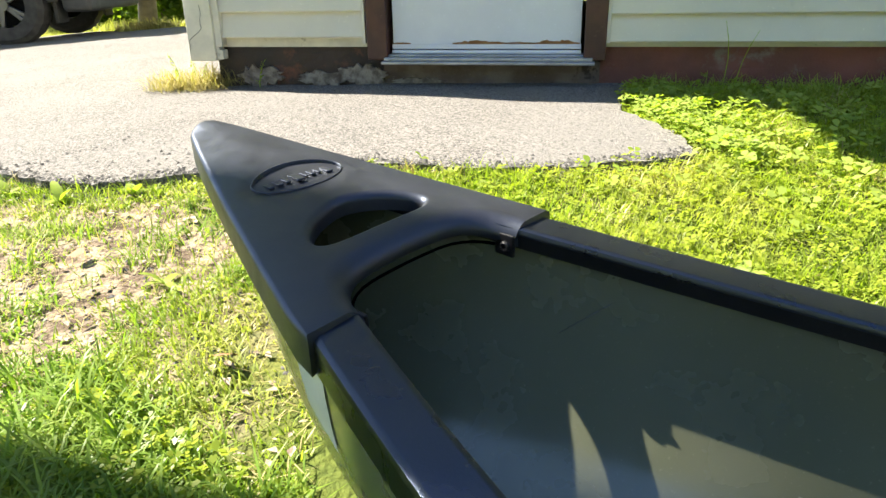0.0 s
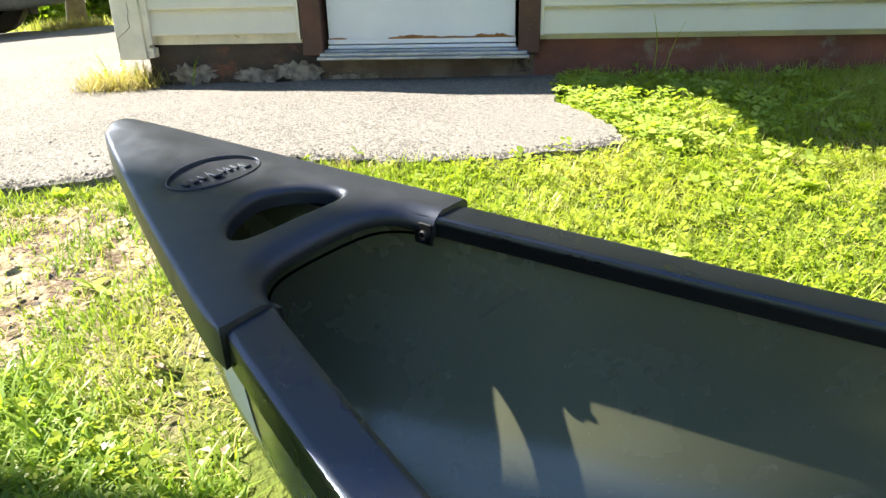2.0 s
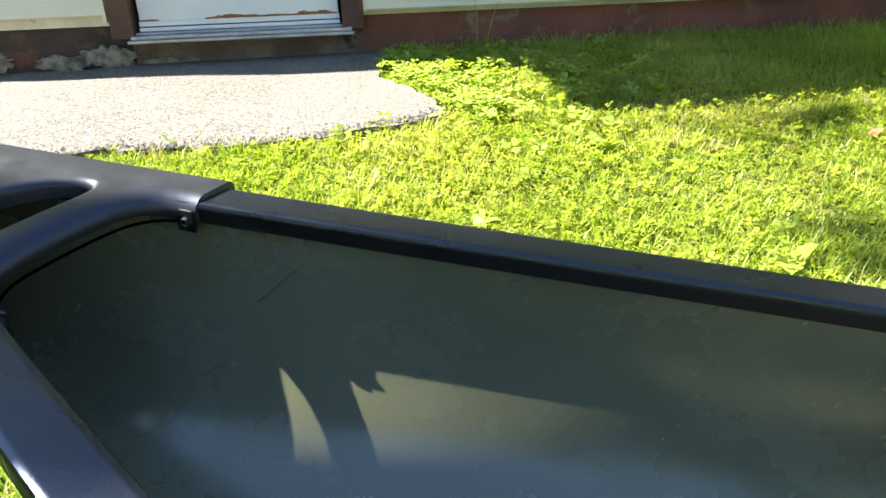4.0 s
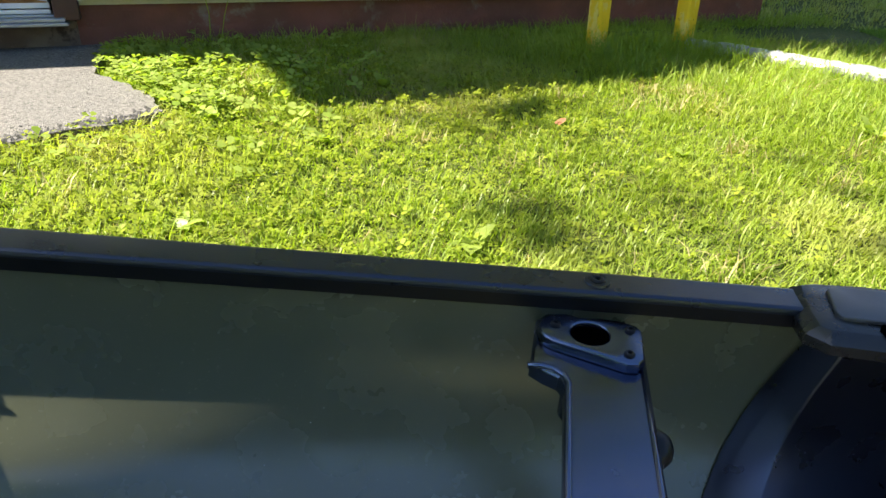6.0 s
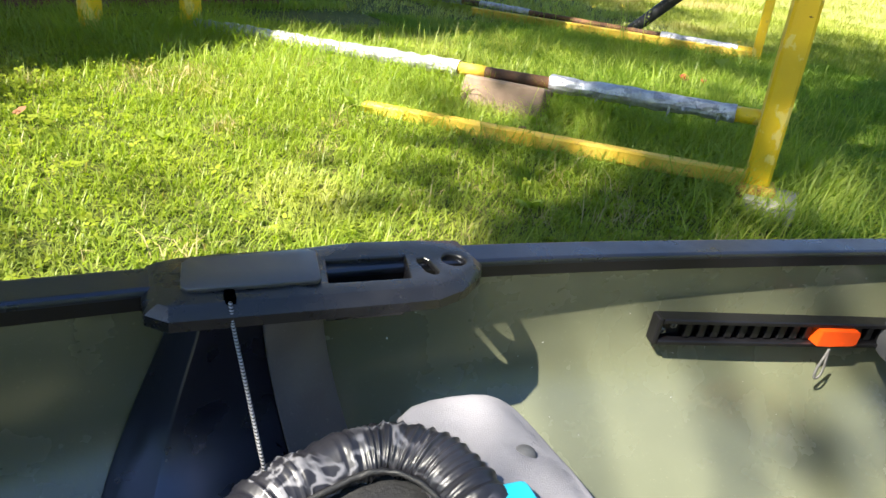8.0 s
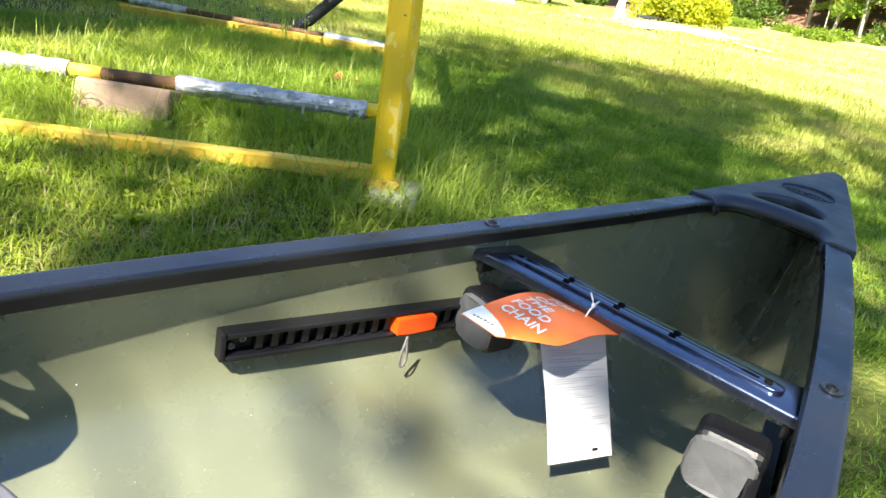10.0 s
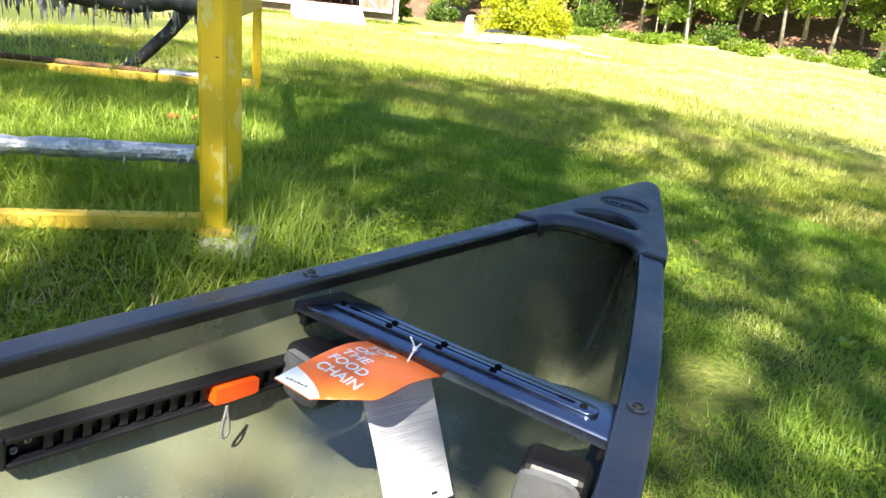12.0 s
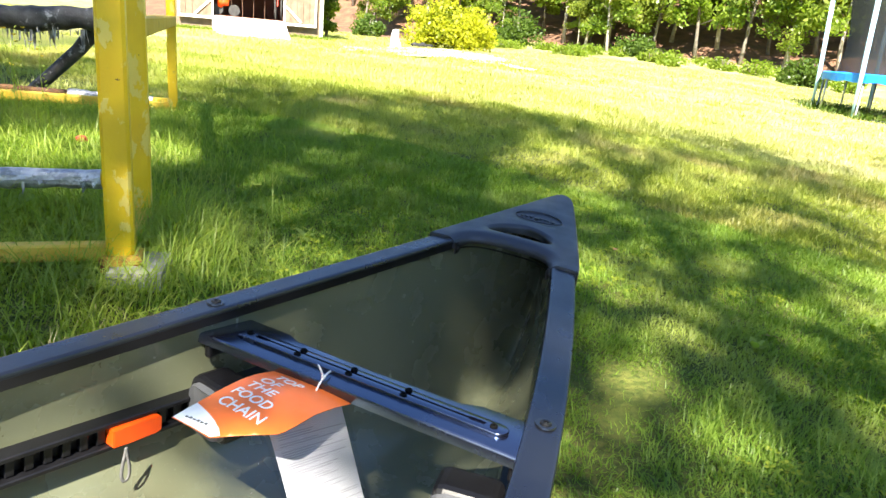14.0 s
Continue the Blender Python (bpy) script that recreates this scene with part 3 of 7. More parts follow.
def rough_block(name, lo, hi, mat, amp, seed, parent, label=""):
    """A masonry block with an uneven front."""
    nx, nz = max(2, int((hi[0] - lo[0]) / 0.06)), max(3, int((hi[2] - lo[2]) / 0.03))
    vs, fs = [], []
    for i in range(nx + 1):
        for k in range(nz + 1):
            x, z = lo[0] + (hi[0] - lo[0]) * i / nx, lo[2] + (hi[2] - lo[2]) * k / nz
            d = amp * noise.noise((x * 6 + seed, z * 9, seed)) + amp * 0.5 * noise.noise((x * 25, z * 25, seed))
            vs.append((x, lo[1] + d, z))
    for i in range(nx):
        for k in range(nz):
            a = i * (nz + 1) + k
            fs.append((a, a + 1, a + nz + 2, a + nz + 1))
    n0 = len(vs)
    for x, z in ((lo[0], lo[2]), (hi[0], lo[2]), (hi[0], hi[2]), (lo[0], hi[2])):
        vs.append((x, hi[1], z))
    c = [0, nx * (nz + 1), nx * (nz + 1) + nz, nz]
    for a in range(4):
        b = (a + 1) % 4
        fs.append((c[a], c[b], n0 + b, n0 + a))
    return piece(name, vs, fs, mat, parent, label, smooth=False)


rough_block("foundation", (0.205, 0.055, -0.2), (1.06, 0.20, 0.36), M["tar"], 0.010, 1.0, house, "black tarred foundation with flaking whitewash")
rough_block("foundation", (1.06, 0.045, -0.2), (2.08, 0.20, 0.245), M["base"], 0.012, 2.0, house, "dirty brown concrete under the door")
rough_block("foundation", (2.08, 0.05, -0.2), (HL, 0.20, 0.335), M["red"], 0.008, 3.0, house, "worn red painted foundation")
rough_block("foundation", (0.19, 0.06, -0.2), (0.215, HD, 0.34), M["tar"], 0.004, 4.0, house)
for i, (u0, u1, z0, z1) in enumerate(((0.29, 0.55, 0.09, 0.225), (0.60, 0.88, 0.10, 0.195), (0.80, 1.10, 0.10, 0.235), (1.08, 1.40, 0.10, 0.165))):
    rnd = random.Random(40 + i)
    loop = [(u0 + (u1 - u0) * (0.5 + 0.5 * math.cos(a) * rnd.uniform(0.7, 1.0)), z0 + (z1 - z0) * (0.5 + 0.5 * math.sin(a) * rnd.uniform(0.45, 1.0)))
            for a in (2 * math.pi * k / 36 for k in range(36))]
    vs = [(u, 0.036, z) for u, z in loop] + [(u, 0.07, z) for u, z in loop]
    n = len(loop)
    piece("whitewash", vs, [tuple(range(n))] + [(k, (k + 1) % n, n + (k + 1) % n, n + k) for k in range(n)], M["chip"], house)


def siding_board(u0, u1, z0, rise, parent):
    """One clapboard: its lower edge stands out, its upper edge tucks under the next."""
    t = 0.016
    prof = [(0.028, z0), (-0.004 - t + 0.012, z0), (-0.004 - t + 0.009, z0 + 0.006), (0.012, z0 + rise), (0.028, z0 + rise)]
    vs = [(u0, y, z) for y, z in prof] + [(u1, y, z) for y, z in prof]
    k = len(prof)
    fs = [(i, (i + 1) % k, k + (i + 1) % k, k + i) for i in range(k)] + [tuple(range(k)), tuple(range(2 * k - 1, k - 1, -1))]
    return piece("siding_board", vs, fs, M["siding"], parent)


for u0, u1, zb in ((0.262, 0.985, 0.345), (2.115, HL - 0.02, 0.322)):
    z = zb
    while z < EAVE - 0.02:
        siding_board(u0, u1, z, 0.122, house)
        z += 0.118
# corner board, channel strips and the strip under the first board
bm = bmesh.new()
block(bm, (0.090, -0.035, 0.238), (0.228, 0.03, EAVE), 0.004)
part("corner_board", bm, M["trim"], house, "chipped cream corner board")
bm = bmesh.new()
block(bm, (0.088, 0.03, 0.238), (0.13, 0.16, EAVE), 0.004)
part("corner_board", bm, M["trim"], house)
bm = bmesh.new()
block(bm, (0.2285, -0.022, 0.245), (0.262, 0.03, 0.29), 0.003)
block(bm, (0.2285, -0.022, 0.305), (0.262, 0.03, EAVE), 0.003)
block(bm, (0.2285, -0.022, 0.29), (0.245, 0.03, 0.305))
part("edge_strip", bm, M["trim"], house, "notched strip beside the corner board")
# cracks in the corner board
for pts in (((0.098, 0.335), (0.118, 0.352), (0.150, 0.372), (0.171, 0.392), (0.168, 0.43), (0.178, 0.462), (0.174, 0.50)), ((0.094, 0.335), (0.102, 0.315), (0.096, 0.285))):
    rod("crack", [(u, -0.0355, z) for u, z in pts], [0.0022] * len(pts), M["dark"], house, 5, flat=0.4)
for u in (0.975, 2.100):
    boxy("channel_strip", (u, -0.012, 0.318), (u + 0.016, 0.03, 2.36), M["siding"], house, 0.002)
# door: brown casing, aluminium threshold, white slab with a rusted foot
for u in (1.000, 2.004):
    bm = bmesh.new()
    block(bm, (u, -0.022, 0.245), (u + 0.096, 0.12, 2.36), 0.005)
    part("door_casing", bm, M["brown"], house, "dark brown painted casing")
boxy("door_casing", (1.096, -0.022, 2.28), (2.004, 0.12, 2.36), M["brown"], house, 0.005)
bm = bmesh.new()
block(bm, (1.075, -0.065, 0.228), (2.055, 0.10, 0.242), 0.003)
block(bm, (1.085, -0.045, 0.242), (2.045, 0.10, 0.258), 0.004)
block(bm, (1.097, -0.005, 0.258), (2.003, 0.09, 0.268), 0.003)
part("threshold", bm, M["alu"], house, "worn aluminium threshold")
door = boxy("door", (1.115, 0.030, 0.300), (1.988, 0.075, 2.28), M["doorw"], house, 0.003, label="white painted steel door rusted along its foot")
bm = bmesh.new()
block(bm, (1.110, 0.022, 0.270), (1.992, 0.070, 0.286), 0.002)
block(bm, (1.110, 0.026, 0.291), (1.992, 0.070, 0.312), 0.002)
part("door_sweep", bm, M["doorw"], door)
for i, (a, b, h) in enumerate(((1.40, 1.66, 0.017), (1.78, 1.985, 0.020), (1.62, 1.80, 0.006), (1.115, 1.20, 0.006))):
    rnd = random.Random(70 + i)
    n = 18
    up = [(a + (b - a) * k / n, 0.3125 + 0.004 + h * (0.35 + 0.65 * rnd.random()) * math.sin(math.pi * (k + 0.4) / (n + 0.8))) for k in range(n + 1)]
    vs = [(u, 0.0285, z) for u, z in up] + [(u, 0.0285, 0.311) for u, z in up] + [(u, 0.034, z) for u, z in up]
    m = n + 1
    fs = [(k, k + 1, m + k + 1, m + k) for k in range(n)] + [(k, k + 1, 2 * m + k + 1, 2 * m + k) for k in range(n)]
    piece("rust_patch", vs, fs, M["rustline"], door, "brown rust")
# hipped roof over a flat boxed eave
bm = bmesh.new()
x0, x1, y0, y1 = -0.095, HL + 0.45, -0.62, HD + 0.45
block(bm, (x0, y0, EAVE), (x1, y1, EAVE + 0.13), 0.01)
part("eave", bm, M["trim"], house, "cream boxed eave")
ridge = (y1 - y0) / 2
vs = [(x0, y0, EAVE + 0.131), (x1, y0, EAVE + 0.131), (x1, y1, EAVE + 0.131), (x0, y1, EAVE + 0.131), (x0 + 2.9, y0 + ridge, EAVE + 1.35), (x1 - 2.9, y0 + ridge, EAVE + 1.35)]
piece("roof", vs, [(0, 1, 5, 4), (2, 3, 4, 5), (1, 2, 5), (3, 0, 4), (3, 2, 1, 0)], M["shingle"], house, "grey shingled hip roof")


# ======== canoe ========
CANOE = pose(0.074, 0.0, -0.084, 3.277, 2.171, 0.292)       # it leans a little and its stern sits high on the slope
canoe = thing("canoe", CANOE, "olive green fishing canoe with black gunwales on the lawn", "canoe")
LH = 1.79


def half(s):
    return 0.391 * (1 - min(abs(s) / LH, 1) ** 1.755) + 0.02


def sheer(s):
    return 0.311 + 0.145 * min(abs(s) / LH, 1) ** 2.33


def keel(s, inner=True):
    a = abs(s) / LH
    if s > 0 or not inner:
        return 0.385 * max(0.0, (a - 0.80) / 0.20) ** 2.6
    # inside, the floor rises early towards the stern
    return 0.22 * max(0.0, (a - 0.80) / 0.20) ** 2.2 + 0.640 * max(0.0, min(a, 0.80) - 0.3716) ** 1.8025


def hull_point(s, th, inner=True):
    """Half section: th from 0 at the keel to 90 degrees under the gunwale, of the inner or the outer face."""
    a = abs(s) / LH
    n = 3.4 - (1.668 * a ** 1.40 if s < 0 and inner else 2.0 * a ** 1.6)
    skin = 0.006 if inner else 0.0
    low = keel(s, inner) + skin
    h = sheer(s) - 0.010 - low
    w = max(0.012, half(s) - 0.042) if inner else max(0.018, half(s) - 0.022)
    sy, cz = math.sin(th) ** (2 / n), math.cos(th) ** (2 / n) if th < math.pi / 2 - 1e-6 else 0.0
    zeta = 1 - cz
    return w * sy + 0.022 * (1 - a * a) ** 1.5 * math.sin(math.pi * min(1, zeta)) * min(1.0, sy), low + h * zeta


def wall_y(s, z, inner=True):
    lo, hi = 0.0, math.pi / 2
    for _ in range(30):
        mid = (lo + hi) / 2
        if hull_point(s, mid, inner)[1] < z:
            lo = mid
        else:
            hi = mid
    return hull_point(s, hi, inner)[0]


NS, NT = 90, 22
vs, fs = [], []
row = 2 * NT + 1
for skin in (True, False):
    for i in range(NS + 1):
        s = 1.775 * math.sin(math.pi / 2 * (2 * i / NS - 1)) * 0.35 + 1.775 * (2 * i / NS - 1) * 0.65
        for j in range(-NT, NT + 1):
            y, z = hull_point(s, abs(j) / NT * math.pi / 2, skin)
            vs.append((s, math.copysign(y, j) if j else 0.0, z))
shell = (NS + 1) * row
for o in (0, shell):
    for i in range(NS):
        for j in range(row - 1):
            fs.append((o + i * row + j, o + i * row + j + 1, o + (i + 1) * row + j + 1, o + (i + 1) * row + j))
for i in range(NS):
    for j in (0, row - 1):
        fs.append((i * row + j, (i + 1) * row + j, shell + (i + 1) * row + j, shell + i * row + j))
hull = piece("hull", vs, fs, M["hull"], canoe, "olive green polyethylene hull", smooth=True)
hull.data.set_sharp_from_angle(angle=radians(60))


def along(s, side, inward):
    """A point of the gunwale's plan line, a distance in from its outer edge."""
    e = 0.004
    t = Vector((2 * e, half(s + e) - half(s - e))).normalized()
    return s + t.y * inward, side * (half(s) - t.x * inward)


def gunwale(side):
    prof = [(0.0, -0.034), (0.0, -0.008), (0.0, -0.0055), (0.0016, -0.0016), (0.0055, 0.0), (0.008, 0.0), (0.042, 0.0), (0.0445, 0.0), (0.0484, -0.0016), (0.050, -0.0055), (0.050, -0.008), (0.050, -0.023),
            (0.044, -0.023), (0.044, -0.010), (0.006, -0.010), (0.006, -0.034)]
    vs, fs = [], []
    n, k = 80, len(prof)
    for i in range(n + 1):
        s = -1.745 + 3.49 * i / n
        for v, z in prof:
            x, y = along(s, side, v)
            if side * y < 0.004:
                y = side * 0.004
            vs.append((x, y, sheer(s) + z))
    for i in range(n):
        for j in range(k):
            fs.append((i * k + j, i * k + (j + 1) % k, (i + 1) * k + (j + 1) % k, (i + 1) * k + j))
    fs += [tuple(range(k)), tuple(range(n * k, n * k + k))]
    ob = piece("gunwale", vs, fs, M["vinyl"], canoe, "black vinyl gunwale", smooth=True)
    ob.data.materials.append(M["plastic"])
    for i in range(n):
        for j in (10, 11, 12, 13):
            ob.data.polygons[i * k + j].material_index = 1          # inner skirt: a duller black puts in the shade under the lip
    ob.data.set_sharp_from_angle(angle=radians(40))
    return ob


rails = {s: gunwale(s) for s in (1, -1)}


def screw(parent, loc, r=0.011, mat=None, turn=None, name="screw"):
    """A domed head with a recess."""
    bm = bmesh.new()
    prof = [(0.0, -0.0006), (r * 0.38, -0.0006), (r * 0.42, 0.0022), (r * 0.72, 0.0026), (r * 0.95, 0.0012), (r, -0.001)]
    rings = []
    for q, z in prof:
        rings.append([bm.verts.new((q * math.cos(a), q * math.sin(a), z)) for a in (2 * math.pi * k / 16 for k in range(16))] if q else [bm.verts.new((0, 0, z))])
    for a, b in zip(rings, rings[1:]):
        for k in range(16):
            if len(a) == 1:
                bm.faces.new((a[0], b[k], b[(k + 1) % 16]))
            else:
                bm.faces.new((a[k], b[k], b[(k + 1) % 16], a[(k + 1) % 16]))
    m = Matrix.Translation(loc) @ (turn or Matrix())
    bmesh.ops.transform(bm, matrix=m, verts=bm.verts[:])
    return part(name, bm, mat or M["steel"], parent, smooth=False)


for s in (-0.571, 0.832):
    for side in (1, -1):
        x, y = along(s, side, 0.024)
        bm = bmesh.new()
        bmesh.ops.create_cone(bm, segments=20, radius1=0.0150, radius2=0.0142, depth=0.0022, cap_ends=True, matrix=Matrix.Translation((x, y, sheer(s) + 0.0010)))
        part("washer", bm, M["vinyl"], rails[side])
        screw(rails[side], (x, y, sheer(s) + 0.0022), 0.0085, M["plastic"])


def deck(end):
    """End cap: a plate over both gunwales, rolled over a carry grip at the cockpit, with a hole and a sunk oval."""
    tip = [(1.762 + 0.031 * math.cos(a), 0.031 * math.sin(a)) for a in (radians(d) for d in range(-75, 76, 15))]
    outer = [(1.372 + 0.383 * i / 18, -(half(1.372 + 0.383 * i / 18) + 0.003)) for i in range(18)] + tip
    outer += [(1.372 + 0.383 * i / 18, half(1.372 + 0.383 * i / 18) + 0.003) for i in range(17, -1, -1)]
    inner = [(1.372, 0.1335), (1.380, 0.132), (1.390, 0.1295), (1.402, 0.1255), (1.413, 0.1195), (1.423, 0.112), (1.432, 0.102), (1.439, 0.090), (1.4445, 0.075), (1.4475, 0.056), (1.449, 0.030)]
    outer += inner + [(1.4495, 0.0)] + [(x, -y) for x, y in reversed(inner)]
    hole = curve_loop([(1.4560, 0.0), (1.4562, 0.040), (1.4590, 0.066), (1.4680, 0.081), (1.4830, 0.084), (1.5030, 0.073), (1.5230, 0.046), (1.5360, 0.0),
                       (1.5230, -0.046), (1.5030, -0.073), (1.4830, -0.084), (1.4680, -0.081), (1.4590, -0.066), (1.4562, -0.040)], 4)
    oval = ellipse(1.602, 0.0, 0.0315, 0.0595, 48)

    def flip(loop):
        return loop if end > 0 else [(-x, -y) for x, y in loop]

    def top(x, y):
        return sheer(x) + 0.0055 + 0.006 * max(0.0, 1 - (y / (half(x) + 0.001)) ** 2)

    def edge_roll(x, y):
        """Tight over the gunwales, wide and round over the arms and the grip."""
        x, y = end * x, end * y
        grip = abs(y) < 0.1338 and x < 1.46
        out = []
        for k in range(1, 8):
            a = math.pi / 2 * min(k, 6) / 6
            wide, down = (0.025 * math.sin(a), 0.023 * (1 - math.cos(a))) if grip else (0.006 * math.sin(a), 0.006 * (1 - math.cos(a)))
            if k == 7:
                wide, down = (0.022, 0.027) if grip else (0.006, 0.040)
            if grip and x < 1.3725:
                wide = (-end * 0.003, -end * math.copysign(wide, y))
            out.append((wide, down))
        return out

    ob = moulded("deck", flip(outer), [flip(hole), flip(oval)], [edge_roll, roll(0.010, 0.022, 6), roll(0.0012, 0.0024, 2)], top, M["deck"], canoe, 0.022,
                 floors=[False, False, True], label="black moulded deck plate with carry handle")
    seam = [(x - 0.0215, y * (1 - 0.0215 / 0.16)) for x, y in inner[4:]]
    seam += [(1.428, 0.0)] + [(x, -y) for x, y in reversed(seam)]
    rod("grip_seam", [(end * x, end * y, sheer(x) - 0.0215) for x, y in seam], 0.0016, M["pit"], ob, 6)
    for side in (1, -1):
        x = end * 1.381
        y = side * 0.1072
        bm = bmesh.new()
        block(bm, (x - 0.0125, y - 0.0022, sheer(1.381) - 0.032), (x + 0.0125, y + 0.0022, sheer(1.381) - 0.006), 0.0015)
        part("tab", bm, M["plastic"], ob)
        screw(ob, (x - end * 0.002, y - side * 0.0030, sheer(1.381) - 0.020), 0.0064, M["plastic"], Matrix.Rotation(radians(90 * side), 4, "X"))
    # moulded marks on the floor of the oval
    loop = [(end * x, end * y) for x, y in oval + oval[:1]]
    v, f = tube([(x, y, top(end * x, y) + 0.0002) for x, y in loop], 0.0012, 6, caps=False)
    piece("oval_rim", v, f, M["deck"], ob, smooth=True)
    y = -0.043
    for w in (0.013, 0.006, 0.009, 0.006, 0.016, 0.009, 0.011, 0.009):
        bm = bmesh.new()
        h = 0.011 if w > 0.012 else 0.007
        x = 1.602
        ya, yb = sorted((end * y, end * (y + w * 0.68)))
        block(bm, (end * x - h, ya, top(x, y) - 0.004), (end * x + h, yb, top(x, y) - 0.0013), 0.0008)
        part("raised_mark", bm, M["deck"], ob)
        y += w + 0.0015
    return ob


for end_ in (-1, 1):
    deck(end_)


def crossbar(name, outline, zt, thick, label):
    """A moulded cross member with a rolled rim."""
    return moulded(name, outline, [], [roll(0.006, thick, 4)], lambda x, y: zt, M["gloss"], canoe, 0.05, label=label, sharp=20)


# front thwart with its accessory track
yo = 0.286
thwart = crossbar("thwart", [(0.7940, -yo), (0.8850, -yo + 0.016), (0.8830, -0.178), (0.8700, -0.150), (0.8660, 0.0), (0.8700, 0.150), (0.8830, 0.178), (0.8850, yo - 0.016), (0.7940, yo)],
                  0.296, 0.017, "black moulded thwart with accessory track")
for side in (1, -1):
    bm = bmesh.new()
    block(bm, (0.7960, side * 0.266 - 0.004, 0.252), (0.8760, side * 0.266 + 0.010, 0.288), 0.004)
    part("bracket", bm, M["plastic"], thwart)
trk = [(0.8330 + 0.014 * math.cos(a), 0.222 + 0.014 * math.sin(a)) for a in (radians(d) for d in range(0, 181, 20))]
trk += [(0.8330 - 0.014 * math.cos(a), -0.222 - 0.014 * math.sin(a)) for a in (radians(d) for d in range(0, 181, 20))]
slot = [(0.8308, -0.178), (0.8285, -0.178), (0.8285, -0.202), (0.8375, -0.202), (0.8375, -0.178), (0.8352, -0.178),
        (0.8352, 0.178), (0.8375, 0.178), (0.8375, 0.202), (0.8285, 0.202), (0.8285, 0.178), (0.8308, 0.178)]
track = moulded("track", trk, [slot], [roll(0.0012, 0.006, 2), [(0.0, 0.0055)]], lambda x, y: 0.3015, M["gloss"], thwart, 0.03, floors=[False, True])
for y in (0.215, 0.115, 0.02, -0.075, -0.215):
    for x in ((0.8245, 0.8415) if abs(y) < 0.2 else (0.8330,)):
        screw(track, (x, y, 0.3022), 0.0058, M["dark"])

# rear thwart with a rod holder at its end
lug = [(-0.591, -0.30), (-0.52, -0.30), (-0.52, 0.305), (-0.615, 0.315), (-0.623, 0.300), (-0.626, 0.225), (-0.615, 0.219), (-0.599, 0.211), (-0.591, 0.196)]
rear = crossbar("thwart", lug, 0.284, 0.019, "black moulded thwart with rod holder")
for bead, rb in (([(-0.634, 0.217), (-0.622, 0.2195), (-0.608, 0.217), (-0.598, 0.209), (-0.5935, 0.196), (-0.594, 0.15), (-0.594, -0.29)], 0.0034), ([(-0.5205, 0.295), (-0.5195, 0.10), (-0.5195, -0.29)], 0.0030)):
    rod("rim_bead", [(x, y, 0.2835) for x, y in bead], rb, M["gloss"], rear, 8)
flange = [(-0.598 + 0.0245 * math.cos(a), 0.272 + 0.0245 * math.sin(a)) for a in (radians(d) for d in range(60, 241, 15))]
flange += [(-0.537, 0.2275), (-0.528, 0.229), (-0.5235, 0.236), (-0.5215, 0.284), (-0.525, 0.2905), (-0.532, 0.293)]
# black disc over the thwart stands for the shade down the rod holder's hole
bm = bmesh.new()
bmesh.ops.create_cone(bm, segments=24, radius1=0.0197, radius2=0.0197, depth=0.002, cap_ends=True, matrix=Matrix.Translation((-0.573, 0.268, 0.2905)))
part("bore", bm, M["pit"], rear)
holder = moulded("rod_holder", flange, [ellipse(-0.573, 0.268, 0.0232, 0.0232, 28)], [roll(0.004, 0.012, 3), roll(0.003, 0.11, 3)],
                 lambda x, y: 0.297, M["gloss"], rear, 0.02, floors=[False, True], label="black rod holder flange with round hole", sharp=25)
for x, y in ((-0.609, 0.276), (-0.531, 0.282), (-0.535, 0.238)):
    screw(holder, (x, y, 0.298), 0.0055, M["plastic"])
rod("holder_tube", [(-0.561, 0.268, 0.26), (-0.559, 0.264, 0.19)], 0.022, M["plastic"], rear, 16)
for side in (1, -1):
    bm = bmesh.new()
    block(bm, (-0.623, side * 0.315 - 0.008, 0.24), (-0.528, side * 0.315 + 0.012, 0.280), 0.004)
    part("bracket", bm, M["plastic"], rear)
bm = bmesh.new()
bmesh.ops.create_uvsphere(bm, u_segments=18, v_segments=12, radius=1.0, matrix=Matrix.Translation((-0.515, 0.148, 0.262)) @ Matrix.Diagonal((0.018, 0.024, 0.016, 1)))
for v in bm.verts:
    v.co += Vector((noise.noise(v.co * 60), noise.noise(v.co * 60 + Vector((5, 0, 0))), 0)) * 0.003
part("clamp_knob", bm, M["plastic"], rear, "black clamp knob", smooth=True)

# gunwale tray with lid, bin, slot and round hole
TZ = 0.318
outl = [(-0.300, 0.304), (-0.16, 0.304), (-0.06, 0.304), (-0.020, 0.306), (0.012, 0.318), (0.046, 0.346), (0.054, 0.360), (0.054, half(0.05) + 0.002)]
outl += [(x, half(x) + 0.002) for x in (0.0, -0.08, -0.16, -0.24, -0.29)] + [(-0.306, half(-0.32) - 0.004), (-0.308, 0.37), (-0.308, 0.335), (-0.307, 0.311)]
binh = [(-0.138, 0.324), (-0.040, 0.322), (-0.028, 0.380), (-0.128, 0.382)]
sloth = [(-0.019, 0.370), (-0.022, 0.362), (-0.020, 0.335), (-0.013, 0.327), (-0.004, 0.327), (0.001, 0.334), (-0.001, 0.364), (-0.007, 0.372)]
